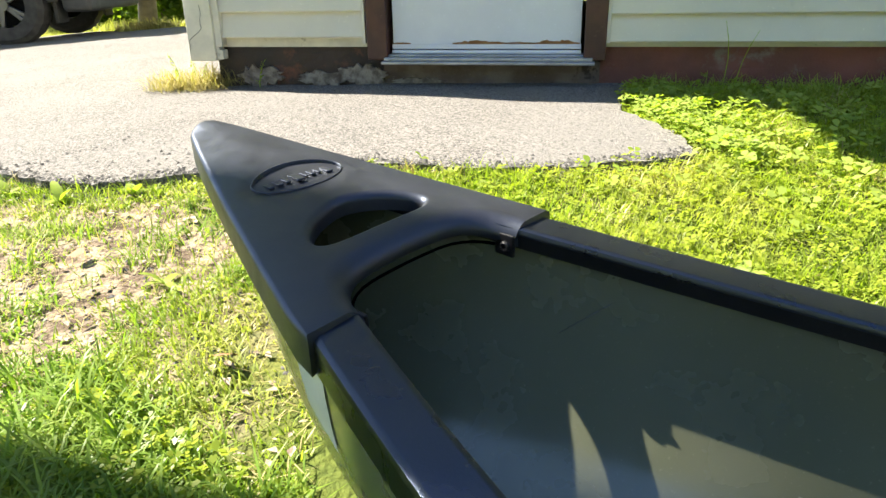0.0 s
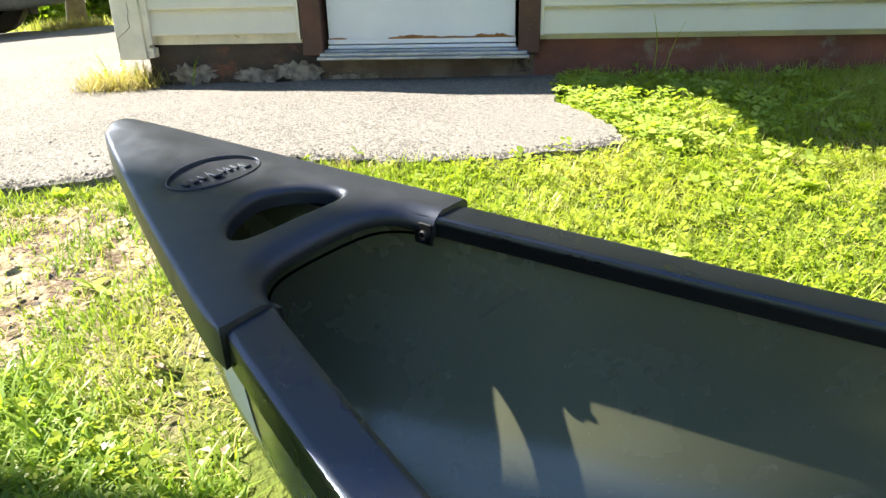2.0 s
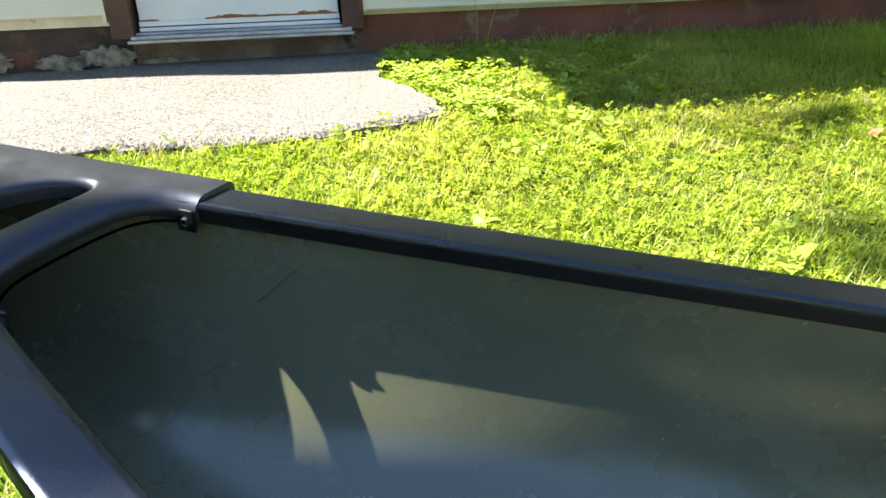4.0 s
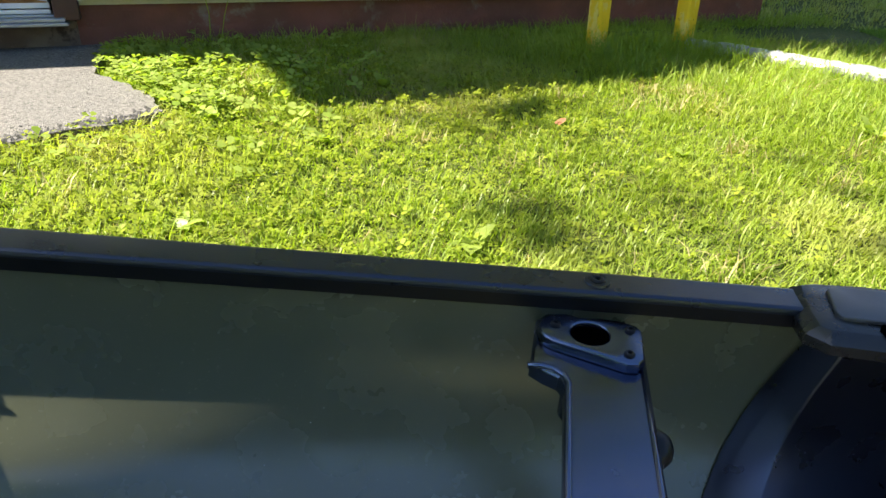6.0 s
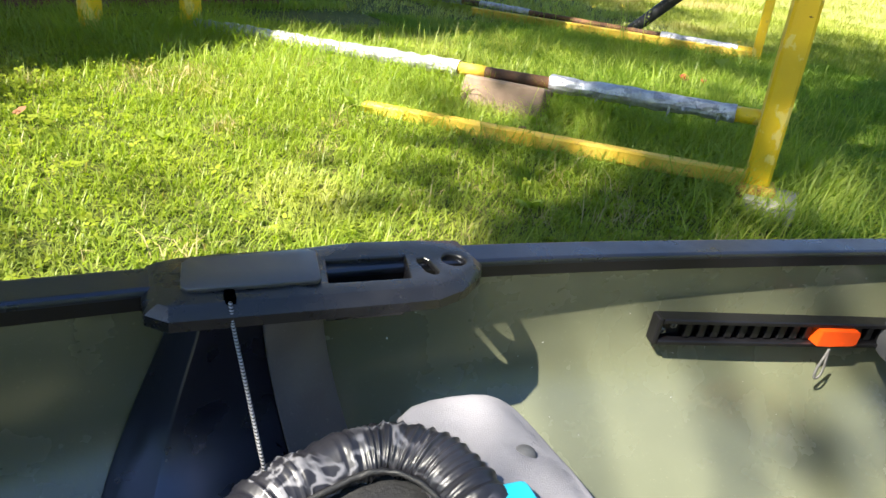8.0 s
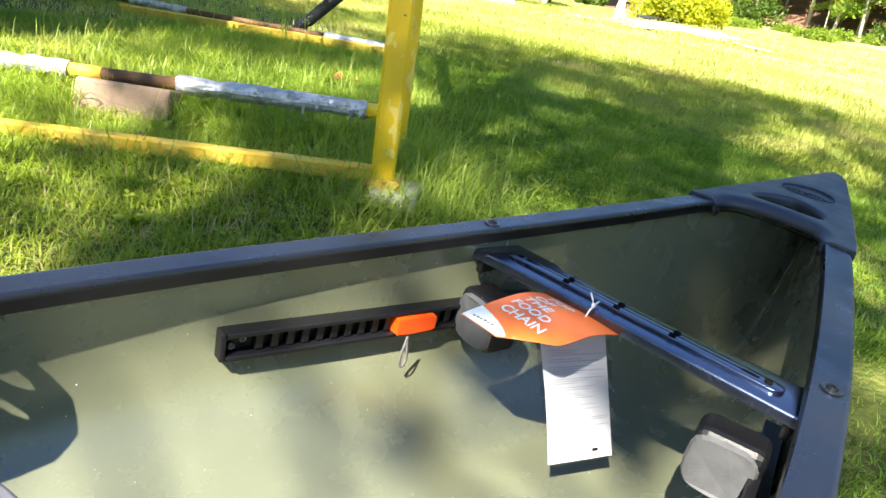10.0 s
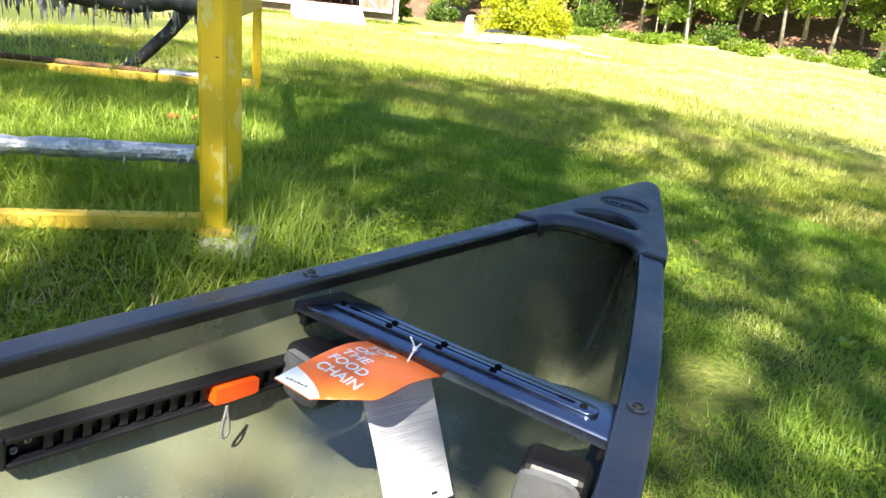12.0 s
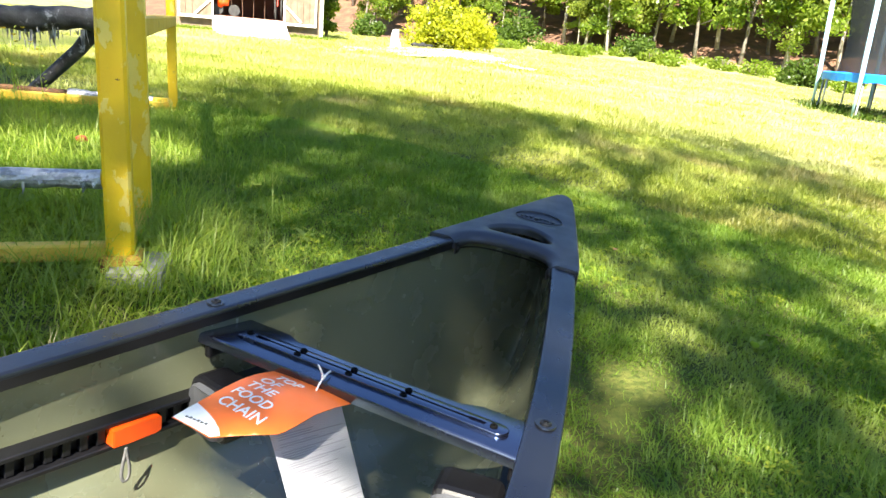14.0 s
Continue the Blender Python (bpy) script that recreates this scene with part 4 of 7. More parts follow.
tray = moulded("gunwale_tray", outl, [binh, sloth, ellipse(0.029, 0.361, 0.0185, 0.0185, 24)],
               [[(0.002, 0.0005), (0.012, 0.0075), (0.0145, 0.0105), (0.0150, 0.022), (0.012, 0.0235)], roll(0.004, 0.050, 3), roll(0.003, 0.007, 3), roll(0.004, 0.009, 4)],
               lambda x, y: TZ + 0.003 * noise.noise((x * 30, y * 30, 0)), M["tray"], canoe, 0.03, floors=[False, True, False, False],
               label="black moulded gunwale tray with lid and bin", sharp=22)
tray.location = (-0.030, -0.003, 0.0)
lidl = [(-0.281, 0.326), (-0.150, 0.326), (-0.146, 0.329), (-0.137, 0.388), (-0.142, 0.396), (-0.272, 0.388), (-0.280, 0.380), (-0.285, 0.332)]
moulded("lid", lidl, [], [roll(0.002, 0.005, 3)], lambda x, y: TZ + 0.005, M["lid"], tray, 0.03, label="smooth black tray lid")
bm = bmesh.new()
for x in (-0.242,):
    block(bm, (x - 0.0055, 0.300, TZ - 0.004), (x + 0.0055, 0.318, TZ + 0.006), 0.002)
part("cord_clip", bm, M["pit"], tray)
cord = [(-0.243, 0.318, TZ + 0.004), (-0.243, 0.304, TZ + 0.003), (-0.2425, 0.294, TZ - 0.006), (-0.2415, 0.289, TZ - 0.020)]
cord += [(-0.2415 + 0.0165 * t, 0.289 - 0.100 * t, TZ - 0.020 - 0.100 * t) for t in (0.2, 0.4, 0.6, 0.8, 1.0)]
rod("bungee_cord", cord, 0.0021, M["rope"], tray, 8, label="black and white bungee cord")

# side panel that carries the seat, hung under the tray
cols_top, cols_low = (-0.322, -0.312, -0.298, -0.252, -0.238, -0.165), (-0.428, -0.408, -0.372, -0.198, -0.186, -0.104)
depth = (0.000, 0.016, 0.034, 0.034, 0.036, 0.003)


def panel_strip(name, c0, c1, mat, parent, label=""):
    vs, fs = [], []
    w = c1 - c0
    for k in range(17):
        t = k / 16
        z = 0.292 - 0.262 * t
        for c in range(c0, c1):
            x = cols_top[c] + (cols_low[c] - cols_top[c]) * t ** 1.25
            vs.append((x, wall_y(x, z) - 0.0045 - depth[c] * (1 + 0.5 * t), z))
    for k in range(16):
        for c in range(w - 1):
            a = k * w + c
            fs.append((a, a + 1, a + 1 + w, a + w))
    ob = piece(name, vs, fs, mat, parent, label, smooth=True)
    ob.data.set_sharp_from_angle(angle=radians(40))
    sm = ob.modifiers.new("thickness", "SOLIDIFY")
    sm.thickness = 0.004
    bv = ob.modifiers.new("round", "BEVEL")
    bv.width, bv.segments, bv.limit_method, bv.angle_limit = 0.005, 2, "ANGLE", radians(25)
    return ob


panel = panel_strip("side_panel", 0, 5, M["panel"], canoe, "glossy black moulded seat side panel")
# the wing's lighter grey is bounced light put into its colour
panel_strip("panel_wing", 4, 6, M["wing"], panel, "black plastic wing greyed for bounced sunlight")
low_cord = []
for k in range(9):
    t = k / 8
    x, z = -0.226 + 0.062 * t ** 1.3, 0.250 - 0.165 * t
    low_cord.append((x, wall_y(x, z) - 0.040 + 0.014 * t, z))
rod("elastic_cord", low_cord, 0.0022, M["pit"], panel, 6, label="thin black elastic cord")


# foot braces on both sides
def foot_brace(side):
    p0, p1 = Vector((0.348, side * 0.350, 0.186)), Vector((0.930, side * 0.232, 0.184))
    ex = (p1 - p0).normalized()
    ey = Vector((0, 0, 1))
    ez = ex.cross(ey) if side > 0 else -ex.cross(ey)          # out of the wall, towards the middle
    if ez.y * side > 0:
        ez = -ez
    tilt = Matrix.Rotation(radians(-12 * side), 4, ex)
    m = Matrix((( ex.x, ey.x, ez.x, p0.x), (ex.y, ey.y, ez.y, p0.y), (ex.z, ey.z, ez.z, p0.z), (0, 0, 0, 1)))
    L = (p1 - p0).length
    bm = bmesh.new()
    prof = [(-0.021, -0.012), (0.021, -0.012), (0.0225, 0.014), (0.021, 0.016), (0.016, 0.016), (0.0145, 0.014), (0.0135, -0.004),
            (-0.0135, -0.004), (-0.0145, 0.014), (-0.016, 0.016), (-0.021, 0.016), (-0.0225, 0.014)]
    r0, r1 = ([bm.verts.new(m @ Vector((x, y, z))) for y, z in prof] for x in (0.008, L))
    for k in range(12):
        bm.faces.new((r0[k], r0[(k + 1) % 12], r1[(k + 1) % 12], r1[k]))
    bm.faces.new(r0)
    bm.faces.new(r1)
    brace = part("foot_brace_rail", bm, M["plastic"], canoe, "black toothed foot brace rail")
    boxy("end_cap", (0, -0.023, -0.010), (0.0085, 0.023, 0.014), M["plastic"], brace, 0.003, m)
    i, x = 0, 0.052
    while x < L - 0.02:
        bm = bmesh.new()
        block(bm, (x, -0.0125, -0.005), (x + 0.012, 0.0125, 0.008), 0.0015, m)
        part("tooth", bm, M["plastic"], brace)
        x += 0.024
    for q in (0.020, 0.036):
        screw(brace, m @ Vector((q, 0.004 if q > 0.03 else -0.006, -0.001)), 0.006, M["steel"], m.to_3x3().to_4x4())
    bm = bmesh.new()
    prof = [(0.282, -0.0150), (0.2825, 0.0145), (0.304, 0.0150), (0.350, 0.0148), (0.357, 0.0125), (0.3575, -0.011), (0.350, -0.0145), (0.304, -0.0150)]
    lo = [bm.verts.new(m @ Vector((x, y, 0.002))) for x, y in prof]
    hi = [bm.verts.new(m @ Vector((x + 0.001, y * 0.94, 0.025))) for x, y in prof]
    bm.faces.new(lo)
    bm.faces.new(hi)
    for k in range(len(prof)):
        bm.faces.new((lo[k], lo[(k + 1) % len(prof)], hi[(k + 1) % len(prof)], hi[k]))
    bmesh.ops.bevel(bm, geom=bm.edges[:], offset=0.0012, segments=2, affect="EDGES")
    lev = part("lever", bm, M["orange"], brace, "bright orange lever", smooth=False)
    hang = m @ Vector((0.294, -0.010, 0.030))
    loop = [hang + ex * (0.006 * math.sin(a)) * (1 - math.cos(a)) * 0.8 + Vector((0, -side * 0.004, -0.028 * (1 - math.cos(a)))) + ez * 0.004 for a in (2 * math.pi * k / 24 for k in range(25))]
    rod("strap", loop, 0.0013, M["strap"], lev, 6, "grey webbing pull strap", flat=2.2)
    # pedal with a grey tread
    c = m @ Vector((0.445, 0.010, 0.045))
    pm = Matrix.Translation(c) @ m.to_3x3().to_4x4()
    bm = bmesh.new()
    block(bm, (-0.030, -0.046, -0.045), (0.042, 0.046, 0.050), 0.016, pm, 3)
    ped = part("pedal", bm, M["plastic"], brace, "black foot pedal with grey tread")
    outline = [(0.046 * math.copysign(abs(math.cos(a)) ** 0.55, math.cos(a)), 0.043 * math.copysign(abs(math.sin(a)) ** 0.55, math.sin(a))) for a in (2 * math.pi * k / 20 for k in range(20))]
    bm = bmesh.new()
    a_ = [bm.verts.new(pm @ Vector((-0.0325 - 0.004 * (1 - (z / 0.047) ** 2), y * 0.9, 0.006 + z * 0.92))) for z, y in outline]
    b_ = [bm.verts.new(pm @ Vector((-0.026, y * 0.97, 0.006 + z))) for z, y in outline]
    bm.faces.new(a_)
    for k in range(20):
        bm.faces.new((a_[k], a_[(k + 1) % 20], b_[(k + 1) % 20], b_[k]))
    part("tread", bm, M["greypad"], ped, "grey rubber tread")
    return brace


foot_brace(1)
foot_brace(-1)

# maker's sticker on the outside near the stern
st = []
for s in (-1.50, -1.455, -1.41):
    for z in (0.335, 0.29, 0.25, 0.215):
        st.append((s, -(wall_y(s, z, False) + 0.0015), z))
piece("sticker", st, [(c * 4 + r, c * 4 + r + 1, c * 4 + r + 5, c * 4 + r + 4) for c in range(2) for r in range(3)], M["paper"], canoe, "pale paper sticker", fix=False)

# a long pale scratch on the inside near the stern
rod("scratch", [(-1.324, wall_y(-1.324, 0.266) - 0.0034, 0.266), (-1.297, wall_y(-1.297, 0.291) - 0.0034, 0.291), (-1.269, wall_y(-1.269, 0.317) - 0.0034, 0.317)], 0.0005, M["strap"], canoe, 4)

# water drops and specks left on the floor of the hull
rnd = random.Random(31)
vs, fs = [], []
for k in range(26):
    s, z = rnd.choice([rnd.uniform(-0.1, 0.6), rnd.uniform(-1.2, 1.2)]), rnd.uniform(0.03, 0.24)
    y = wall_y(s, z) - 0.0042
    r = rnd.uniform(0.0006, 0.0013)
    b = len(vs)
    for a in range(6):
        vs.append((s + r * math.cos(a * 1.047), y - 0.0004, z + r * math.sin(a * 1.047)))
    vs.append((s, y - r * 0.6 - 0.0004, z))
    fs += [(b + a, b + (a + 1) % 6, b + 6) for a in range(6)]
specks = piece("specks", vs, fs, M["white"], canoe, "pale specks")
tagged(specks, kind="stuff")


# ======== seat, resting on the floor of the canoe ========
seat = thing("padded_chair", CANOE @ Matrix.Translation((-0.020, 0.0, 0.0)), "folded black foam chair with patterned cover and pale grey cushion", "chair")
bm = bmesh.new()
block(bm, (-0.33, -0.21, 0.012), (0.05, 0.21, 0.115), 0.03, None, 3)
part("seat_base", bm, M["gloss"], seat)
padl = curve_loop([(-0.045, -0.235), (0.035, -0.240), (0.066, -0.205), (0.070, -0.10), (0.078, 0.0), (0.070, 0.10), (0.066, 0.205), (0.035, 0.243), (-0.072, 0.230), (-0.066, 0.10), (-0.066, -0.10)], 5)


def cushion_top(x, y):
    return 0.196 + 0.012 * math.exp(-((abs(y) - 0.10) / 0.08) ** 2) - 0.030 * max(0.0, (x - 0.02) / 0.06) ** 2 - 0.016 * math.exp(-(y / 0.03) ** 2) \
        - 0.012 * math.exp(-((x - 0.037) ** 2 + (abs(y) - 0.152) ** 2) / 0.0004)


cush = moulded("cushion", padl, [], [roll(0.012, 0.055, 4)], cushion_top, M["cushion"], seat, 0.013, floors=[True], label="pale grey fabric cushion")
v, f = tube([(x * 1.02, y * 1.012, cushion_top(x, y) - 0.008) for x, y in padl + padl[:1]], 0.0048, 6, caps=False)
piece("piping", v, f, M["plastic"], cush, smooth=True)
for y in (0.150, -0.150):
    bm = bmesh.new()
    bmesh.ops.create_uvsphere(bm, u_segments=16, v_segments=10, radius=0.0125, matrix=Matrix.Translation((0.033, y, cushion_top(0.033, y) + 0.001)) @ Matrix.Diagonal((1, 1, 0.55, 1)))
    part("stud", bm, M["greypad"], cush, smooth=True)
# gathered cover round the folded backrest
n, k = 520, 18
vs, fs = [], []
CX, CY, RX, RY, CZ = -0.180, 0.005, 0.127, 0.178, 0.183


def ring(a, inset=0.0):
    """The cover's mouth, a skewed rounded oblong that rises towards the cushion."""
    ca, sa = math.copysign(abs(math.cos(a)) ** 0.72, math.cos(a)), math.copysign(abs(math.sin(a)) ** 0.72, math.sin(a))
    x = (RX - inset) * ca
    return Vector((CX + x, CY + (RY - inset) * sa + 0.20 * x * max(0.0, sa), CZ + 0.19 * (x + 0.02)))


for i in range(n):
    a = 2 * math.pi * i / n
    c = ring(a)
    t_ = ring(a + 0.01) - ring(a - 0.01)
    d = Vector((t_.y, -t_.x, 0)).normalized()
    sway = 0.004 * noise.noise((a * 5, 0.0, 1.0))
    for j in range(k):
        b = 2 * math.pi * j / k
        inner = max(0.0, -math.cos(b))          # the hem, drawn in tight
        fold = noise.noise((a * 22 + 0.6 * math.sin(b), b * 0.35, 2)) * 0.55 + noise.noise((a * 47, b * 0.3, 5)) * 0.40
        rr = 0.034 * (1 + (0.30 - 0.10 * inner) * fold + 0.10 * noise.noise((a * 4, b, 8)))
        vs.append(c + d * (rr * math.cos(b) * 0.95 + sway) + Vector((0, 0, rr * (0.72 - 0.12 * inner) * math.sin(b))))
for i in range(n):
    for j in range(k):
        a, b = i * k + j, ((i + 1) % n) * k + j
        a2, b2 = i * k + (j + 1) % k, ((i + 1) % n) * k + (j + 1) % k
        fs.append((a, b, b2, a2))
cover = piece("gathered_cover", vs, fs, M["camo"], seat, "black and white patterned gathered cover", smooth=True)
hem = [ring(2 * math.pi * i / 120, 0.033) + Vector((0, 0, 0.010 + 0.003 * noise.noise((i * 1.57, 3.0, 0.0)))) for i in range(121)]
v, f = tube(hem, 0.0032, 6, 0.5, 4, caps=False)
piece("hem", v, f, M["foam"], cover, smooth=True)
bm = bmesh.new()
lp = [bm.verts.new(ring(2 * math.pi * i / 40, 0.020) + Vector((0, 0, -0.006))) for i in range(40)]
bm.faces.new(lp)
foam = part("foam_panel", bm, M["foam"], seat, "black foam with small vents")
for r_, cnt in ((0.35, 8), (0.60, 14), (0.82, 20)):
    for q in range(cnt):
        a = 2 * math.pi * q / cnt
        bm = bmesh.new()
        bmesh.ops.create_uvsphere(bm, u_segments=8, v_segments=5, radius=0.0065,
                                  matrix=Matrix.Translation(Vector((CX, CY, CZ + 0.004)).lerp(ring(a, 0.03), r_) + Vector((0, 0, -0.005))) @ Matrix.Diagonal((1, 1, 0.5, 1)))
        part("vent", bm, M["dark"], foam, smooth=True)
bm = bmesh.new()
block(bm, (-0.062, 0.010, 0.208), (-0.010, 0.088, 0.232), 0.009, None, 3)
part("buckle_cover", bm, M["cyan"], seat, "turquoise plastic cover")


# ======== hang tags tied to the front thwart ========
def lettered(text, size, width, m, mat, parent, lie=None, depth=0.0002):
    cu = bpy.data.curves.new("lettering", "FONT")
    cu.body, cu.size, cu.align_x, cu.extrude, cu.offset = text, size, "LEFT", depth, size * 0.012
    tmp = bpy.data.objects.new("lettering", cu)
    me = bpy.data.meshes.new_from_object(tmp)
    bpy.data.objects.remove(tmp)
    wide = max(v.co.x for v in me.vertices)
    me.transform(m @ Matrix.Diagonal((width / wide, 1, 1, 1)))
    if lie:
        for v in me.vertices:
            v.co.z += lie(v.co.x, v.co.y)
    return link("lettering", me, mat, parent)


tag = thing("hang_tag", CANOE, "orange printed card tag on white zip tie", "tag")


def card_z(x, y):
    """The card arches up between its free end and the thwart."""
    return 0.2805 + 0.018 * math.sin(math.pi * min(1.0, max(0.0, (x - 0.590) / 0.21))) - 0.004 * ((y - 0.07) / 0.08) ** 2


card_loop = [(0.602, 0.143), (0.5985, 0.108), (0.5955, 0.073), (0.609, 0.054), (0.627, 0.029), (0.643, 0.007), (0.652, 0.002), (0.671, -0.002), (0.709, -0.005), (0.748, -0.009), (0.800, -0.012),
             (0.800, 0.128), (0.772, 0.130), (0.744, 0.131), (0.712, 0.130), (0.684, 0.130), (0.660, 0.132), (0.638, 0.135), (0.620, 0.139)]
card = moulded("card", card_loop, [], [[(0.0, 0.0008)]], card_z, M["card"], tag, 0.012, label="orange card")
for ln, x, y, wid in (("TOP", 0.757, 0.106, 0.049), ("OF", 0.730, 0.112, 0.035), ("THE", 0.705, 0.115, 0.051), ("FOOD", 0.6775, 0.117, 0.070), ("CHAIN", 0.650, 0.116, 0.079)):
    lettered(ln, 0.0255, wid, Matrix.Translation((x, y, 0.0006)) @ Matrix.Rotation(radians(-96), 4, "Z"), M["white"], card, card_z)
wl = [(0.6025, 0.1425), (0.599, 0.108), (0.596, 0.0735), (0.6035, 0.064), (0.611, 0.073), (0.620, 0.089), (0.628, 0.108), (0.6365, 0.1345), (0.620, 0.1385)]
moulded("white_corner", wl, [], [[(0.0, 0.0004)]], lambda x, y: card_z(x, y) + 0.0007, M["white"], card, 0.012)
bm = bmesh.new()
for k in range(6):
    y = 0.124 - 0.0065 * k
    block(bm, (0.608, y, card_z(0.609, y) + 0.0010), (0.611 + 0.002 * (k % 2), y + 0.004, card_z(0.609, y) + 0.0014))
part("printed_mark", bm, M["strap"], card)
zp = [(0.771, 0.042, 0.2730), (0.774, 0.0415, 0.284), (0.780, 0.041, 0.294), (0.790, 0.041, 0.3015), (0.802, 0.042, 0.3040), (0.812, 0.044, 0.3025)]
tie = rod("zip_tie", zp, 0.0015, M["white"], tag, 6, "white nylon zip tie")
bm = bmesh.new()
block(bm, (0.787, 0.0385, 0.2995), (0.793, 0.0440, 0.3055), 0.001)
part("zip_head", bm, M["white"], tie)
rod("zip_end", [(0.790, 0.042, 0.304), (0.789, 0.046, 0.312), (0.786, 0.050, 0.321)], 0.0015, M["white"], tie, 5)

leaflet = thing("paper_tag", CANOE, "white printed paper tag in clear sleeve", "tag")
TL, TR, BL, BR = Vector((0.682, 0.066, 0.268)), Vector((0.815, 0.014, 0.262)), Vector((0.706, 0.000, 0.060)), Vector((0.838, -0.054, 0.062))


def on_paper(u, v, lift=0.0):
    p = TL.lerp(TR, u).lerp(BL.lerp(BR, u), v)
    nrm = (TR - TL).cross(BL - TL).normalized()
    if nrm.x > 0:
        nrm = -nrm
    return p + nrm * (lift + 0.006 * math.sin(v * 3.1) * (1 - u))


def panel_on(name, u0, u1, v0, v1, lift, mat, parent, n=6, label=""):
    vs, fs = [], []
    for i in range(n + 1):
        for j in range(n + 1):
            vs.append(on_paper(u0 + (u1 - u0) * i / n, v0 + (v1 - v0) * j / n, lift))
    for i in range(n):
        for j in range(n):
            a = i * (n + 1) + j
            fs.append((a, a + 1, a + n + 2, a + n + 1))
    return piece(name, vs, fs, mat, parent, label, fix=False)


sheet_ob = panel_on("paper", 0.06, 0.94, 0.0, 0.985, 0.0, M["paper"], leaflet, 8, "white paper")
panel_on("sleeve", 0.0, 1.0, 0.0, 1.0, 0.0012, M["film"], leaflet, 8, "clear plastic sleeve").visible_shadow = False
rnd = random.Random(4)
v = 0.07
while v < 0.74:
    ln = rnd.uniform(0.3, 0.8) if rnd.random() < 0.8 else 0.0
    if ln:
        panel_on("text_bar", 0.13, 0.13 + ln, v, v + 0.0065, 0.0006, M["ink"], sheet_ob, 3)
    v += 0.0165 if rnd.random() < 0.88 else 0.04
for k in range(16):
    u = 0.52 + 0.018 * k
    panel_on("barcode_bar", u, u + rnd.choice((0.005, 0.009, 0.012)), 0.80, 0.88, 0.0006, M["ink"], sheet_ob, 1)
panel_on("text_bar", 0.66, 0.74, 0.90, 0.925, 0.0006, M["dark"], sheet_ob, 1)


# ======== yellow steel rack beside the canoe ========
rack = thing("pipe_rack", pose(0, 0, 0), "yellow painted steel rack with taped pipes in tall grass", "rack")


def square_bar(name, p0, p1, w, mat, parent, label="", seed=0, spin=0.0):
    """A square tube between two points with softened edges and slight dents."""
    p0, p1 = Vector(p0), Vector(p1)
    d = p1 - p0
    m = Matrix.Translation(p0) @ d.to_track_quat("Z", "Y").to_matrix().to_4x4() @ Matrix.Rotation(radians(spin), 4, "Z")
    n = max(2, int(d.length / 0.06))
    b = w * 0.12
    prof = [(w / 2, -w / 2 + b), (w / 2, w / 2 - b), (w / 2 - b, w / 2), (-w / 2 + b, w / 2), (-w / 2, w / 2 - b), (-w / 2, -w / 2 + b), (-w / 2 + b, -w / 2), (w / 2 - b, -w / 2)]
    vs, fs = [], []
    for i in range(n + 1):
        for x, y in prof:
            q = 1 + 0.02 * noise.noise((i * 0.7, x * 60, y * 60 + seed))
            vs.append(m @ Vector((x * q, y * q, d.length * i / n)))
    for i in range(n):
        for k in range(8):
            fs.append((i * 8 + k, i * 8 + (k + 1) % 8, i * 8 + 8 + (k + 1) % 8, i * 8 + 8 + k))
    fs += [tuple(range(8)), tuple(range(n * 8, n * 8 + 8))]
    return piece(name, vs, fs, mat, parent, label)


A, A2, B = (1.318, 0.982), (1.607, 1.240), (3.525, 3.125)
C1, C2, D = (-0.375, 2.838), (0.012, 2.972), (1.975, 5.285)
TOP = 1.15


def gz(p):
    return soil(*p)


for i, (p, h, w) in enumerate(((A, TOP, 0.067), (A2, TOP, 0.066), (B, TOP, 0.058), (C1, TOP, 0.072), (C2, TOP, 0.072), (D, TOP, 0.072))):
    square_bar("post", (*p, gz(p) + 0.02), (*p, gz(p) + h), w, M["yellow"], rack, "chipped yellow steel post", i, 45)
square_bar("foot_bar", (A[0] + 0.01, A[1] + 0.02, gz(A) + 0.05), (A2[0], A2[1], gz(A2) + 0.05), 0.06, M["yellow2"], rack)
square_bar("top_bar", (*A2, gz(A2) + 0.612), (*B, gz(B) + 0.590), 0.060, M["yellow2"], rack, "yellow cross bar")
square_bar("top_bar", (*C1, gz(C1) + 1.08), (*D, gz(D) + 1.08), 0.065, M["yellow"], rack)
square_bar("top_bar", (*A, gz(A) + 1.10), (*C1, gz(C1) + 1.10), 0.065, M["yellow"], rack)
square_bar("low_rail", (A[0], A[1], gz(A) + 0.066), (0.432, 1.790, gz((0.4, 1.8)) + 0.005), 0.044, M["yellow2"], rack, "worn yellow rail lying in the grass")
square_bar("low_rail", (B[0], B[1], gz(B) + 0.05), (2.2, 4.7, gz((2.2, 4.7)) + 0.03), 0.058, M["yellow2"], rack)
# welded foot plates under the near posts
for p, w, h in ((A, 0.102, 0.050), (A2, 0.080, 0.035)):
    bm = bmesh.new()
    for v in block(bm, (-w / 2, -w / 2, 0.0), (w / 2, w / 2, h), 0.010):
        if v.is_valid:
            v.co += Vector((noise.noise(v.co * 40), noise.noise(v.co * 40 + Vector((3, 0, 0))), 0)) * 0.006
    bmesh.ops.transform(bm, matrix=pose(p[0], p[1], gz(p) + 0.012, 0, 0, 45), verts=bm.verts[:])
    part("foot_weld", bm, M["weldrust"], rack, "rusty yellow weld at the foot of a post")
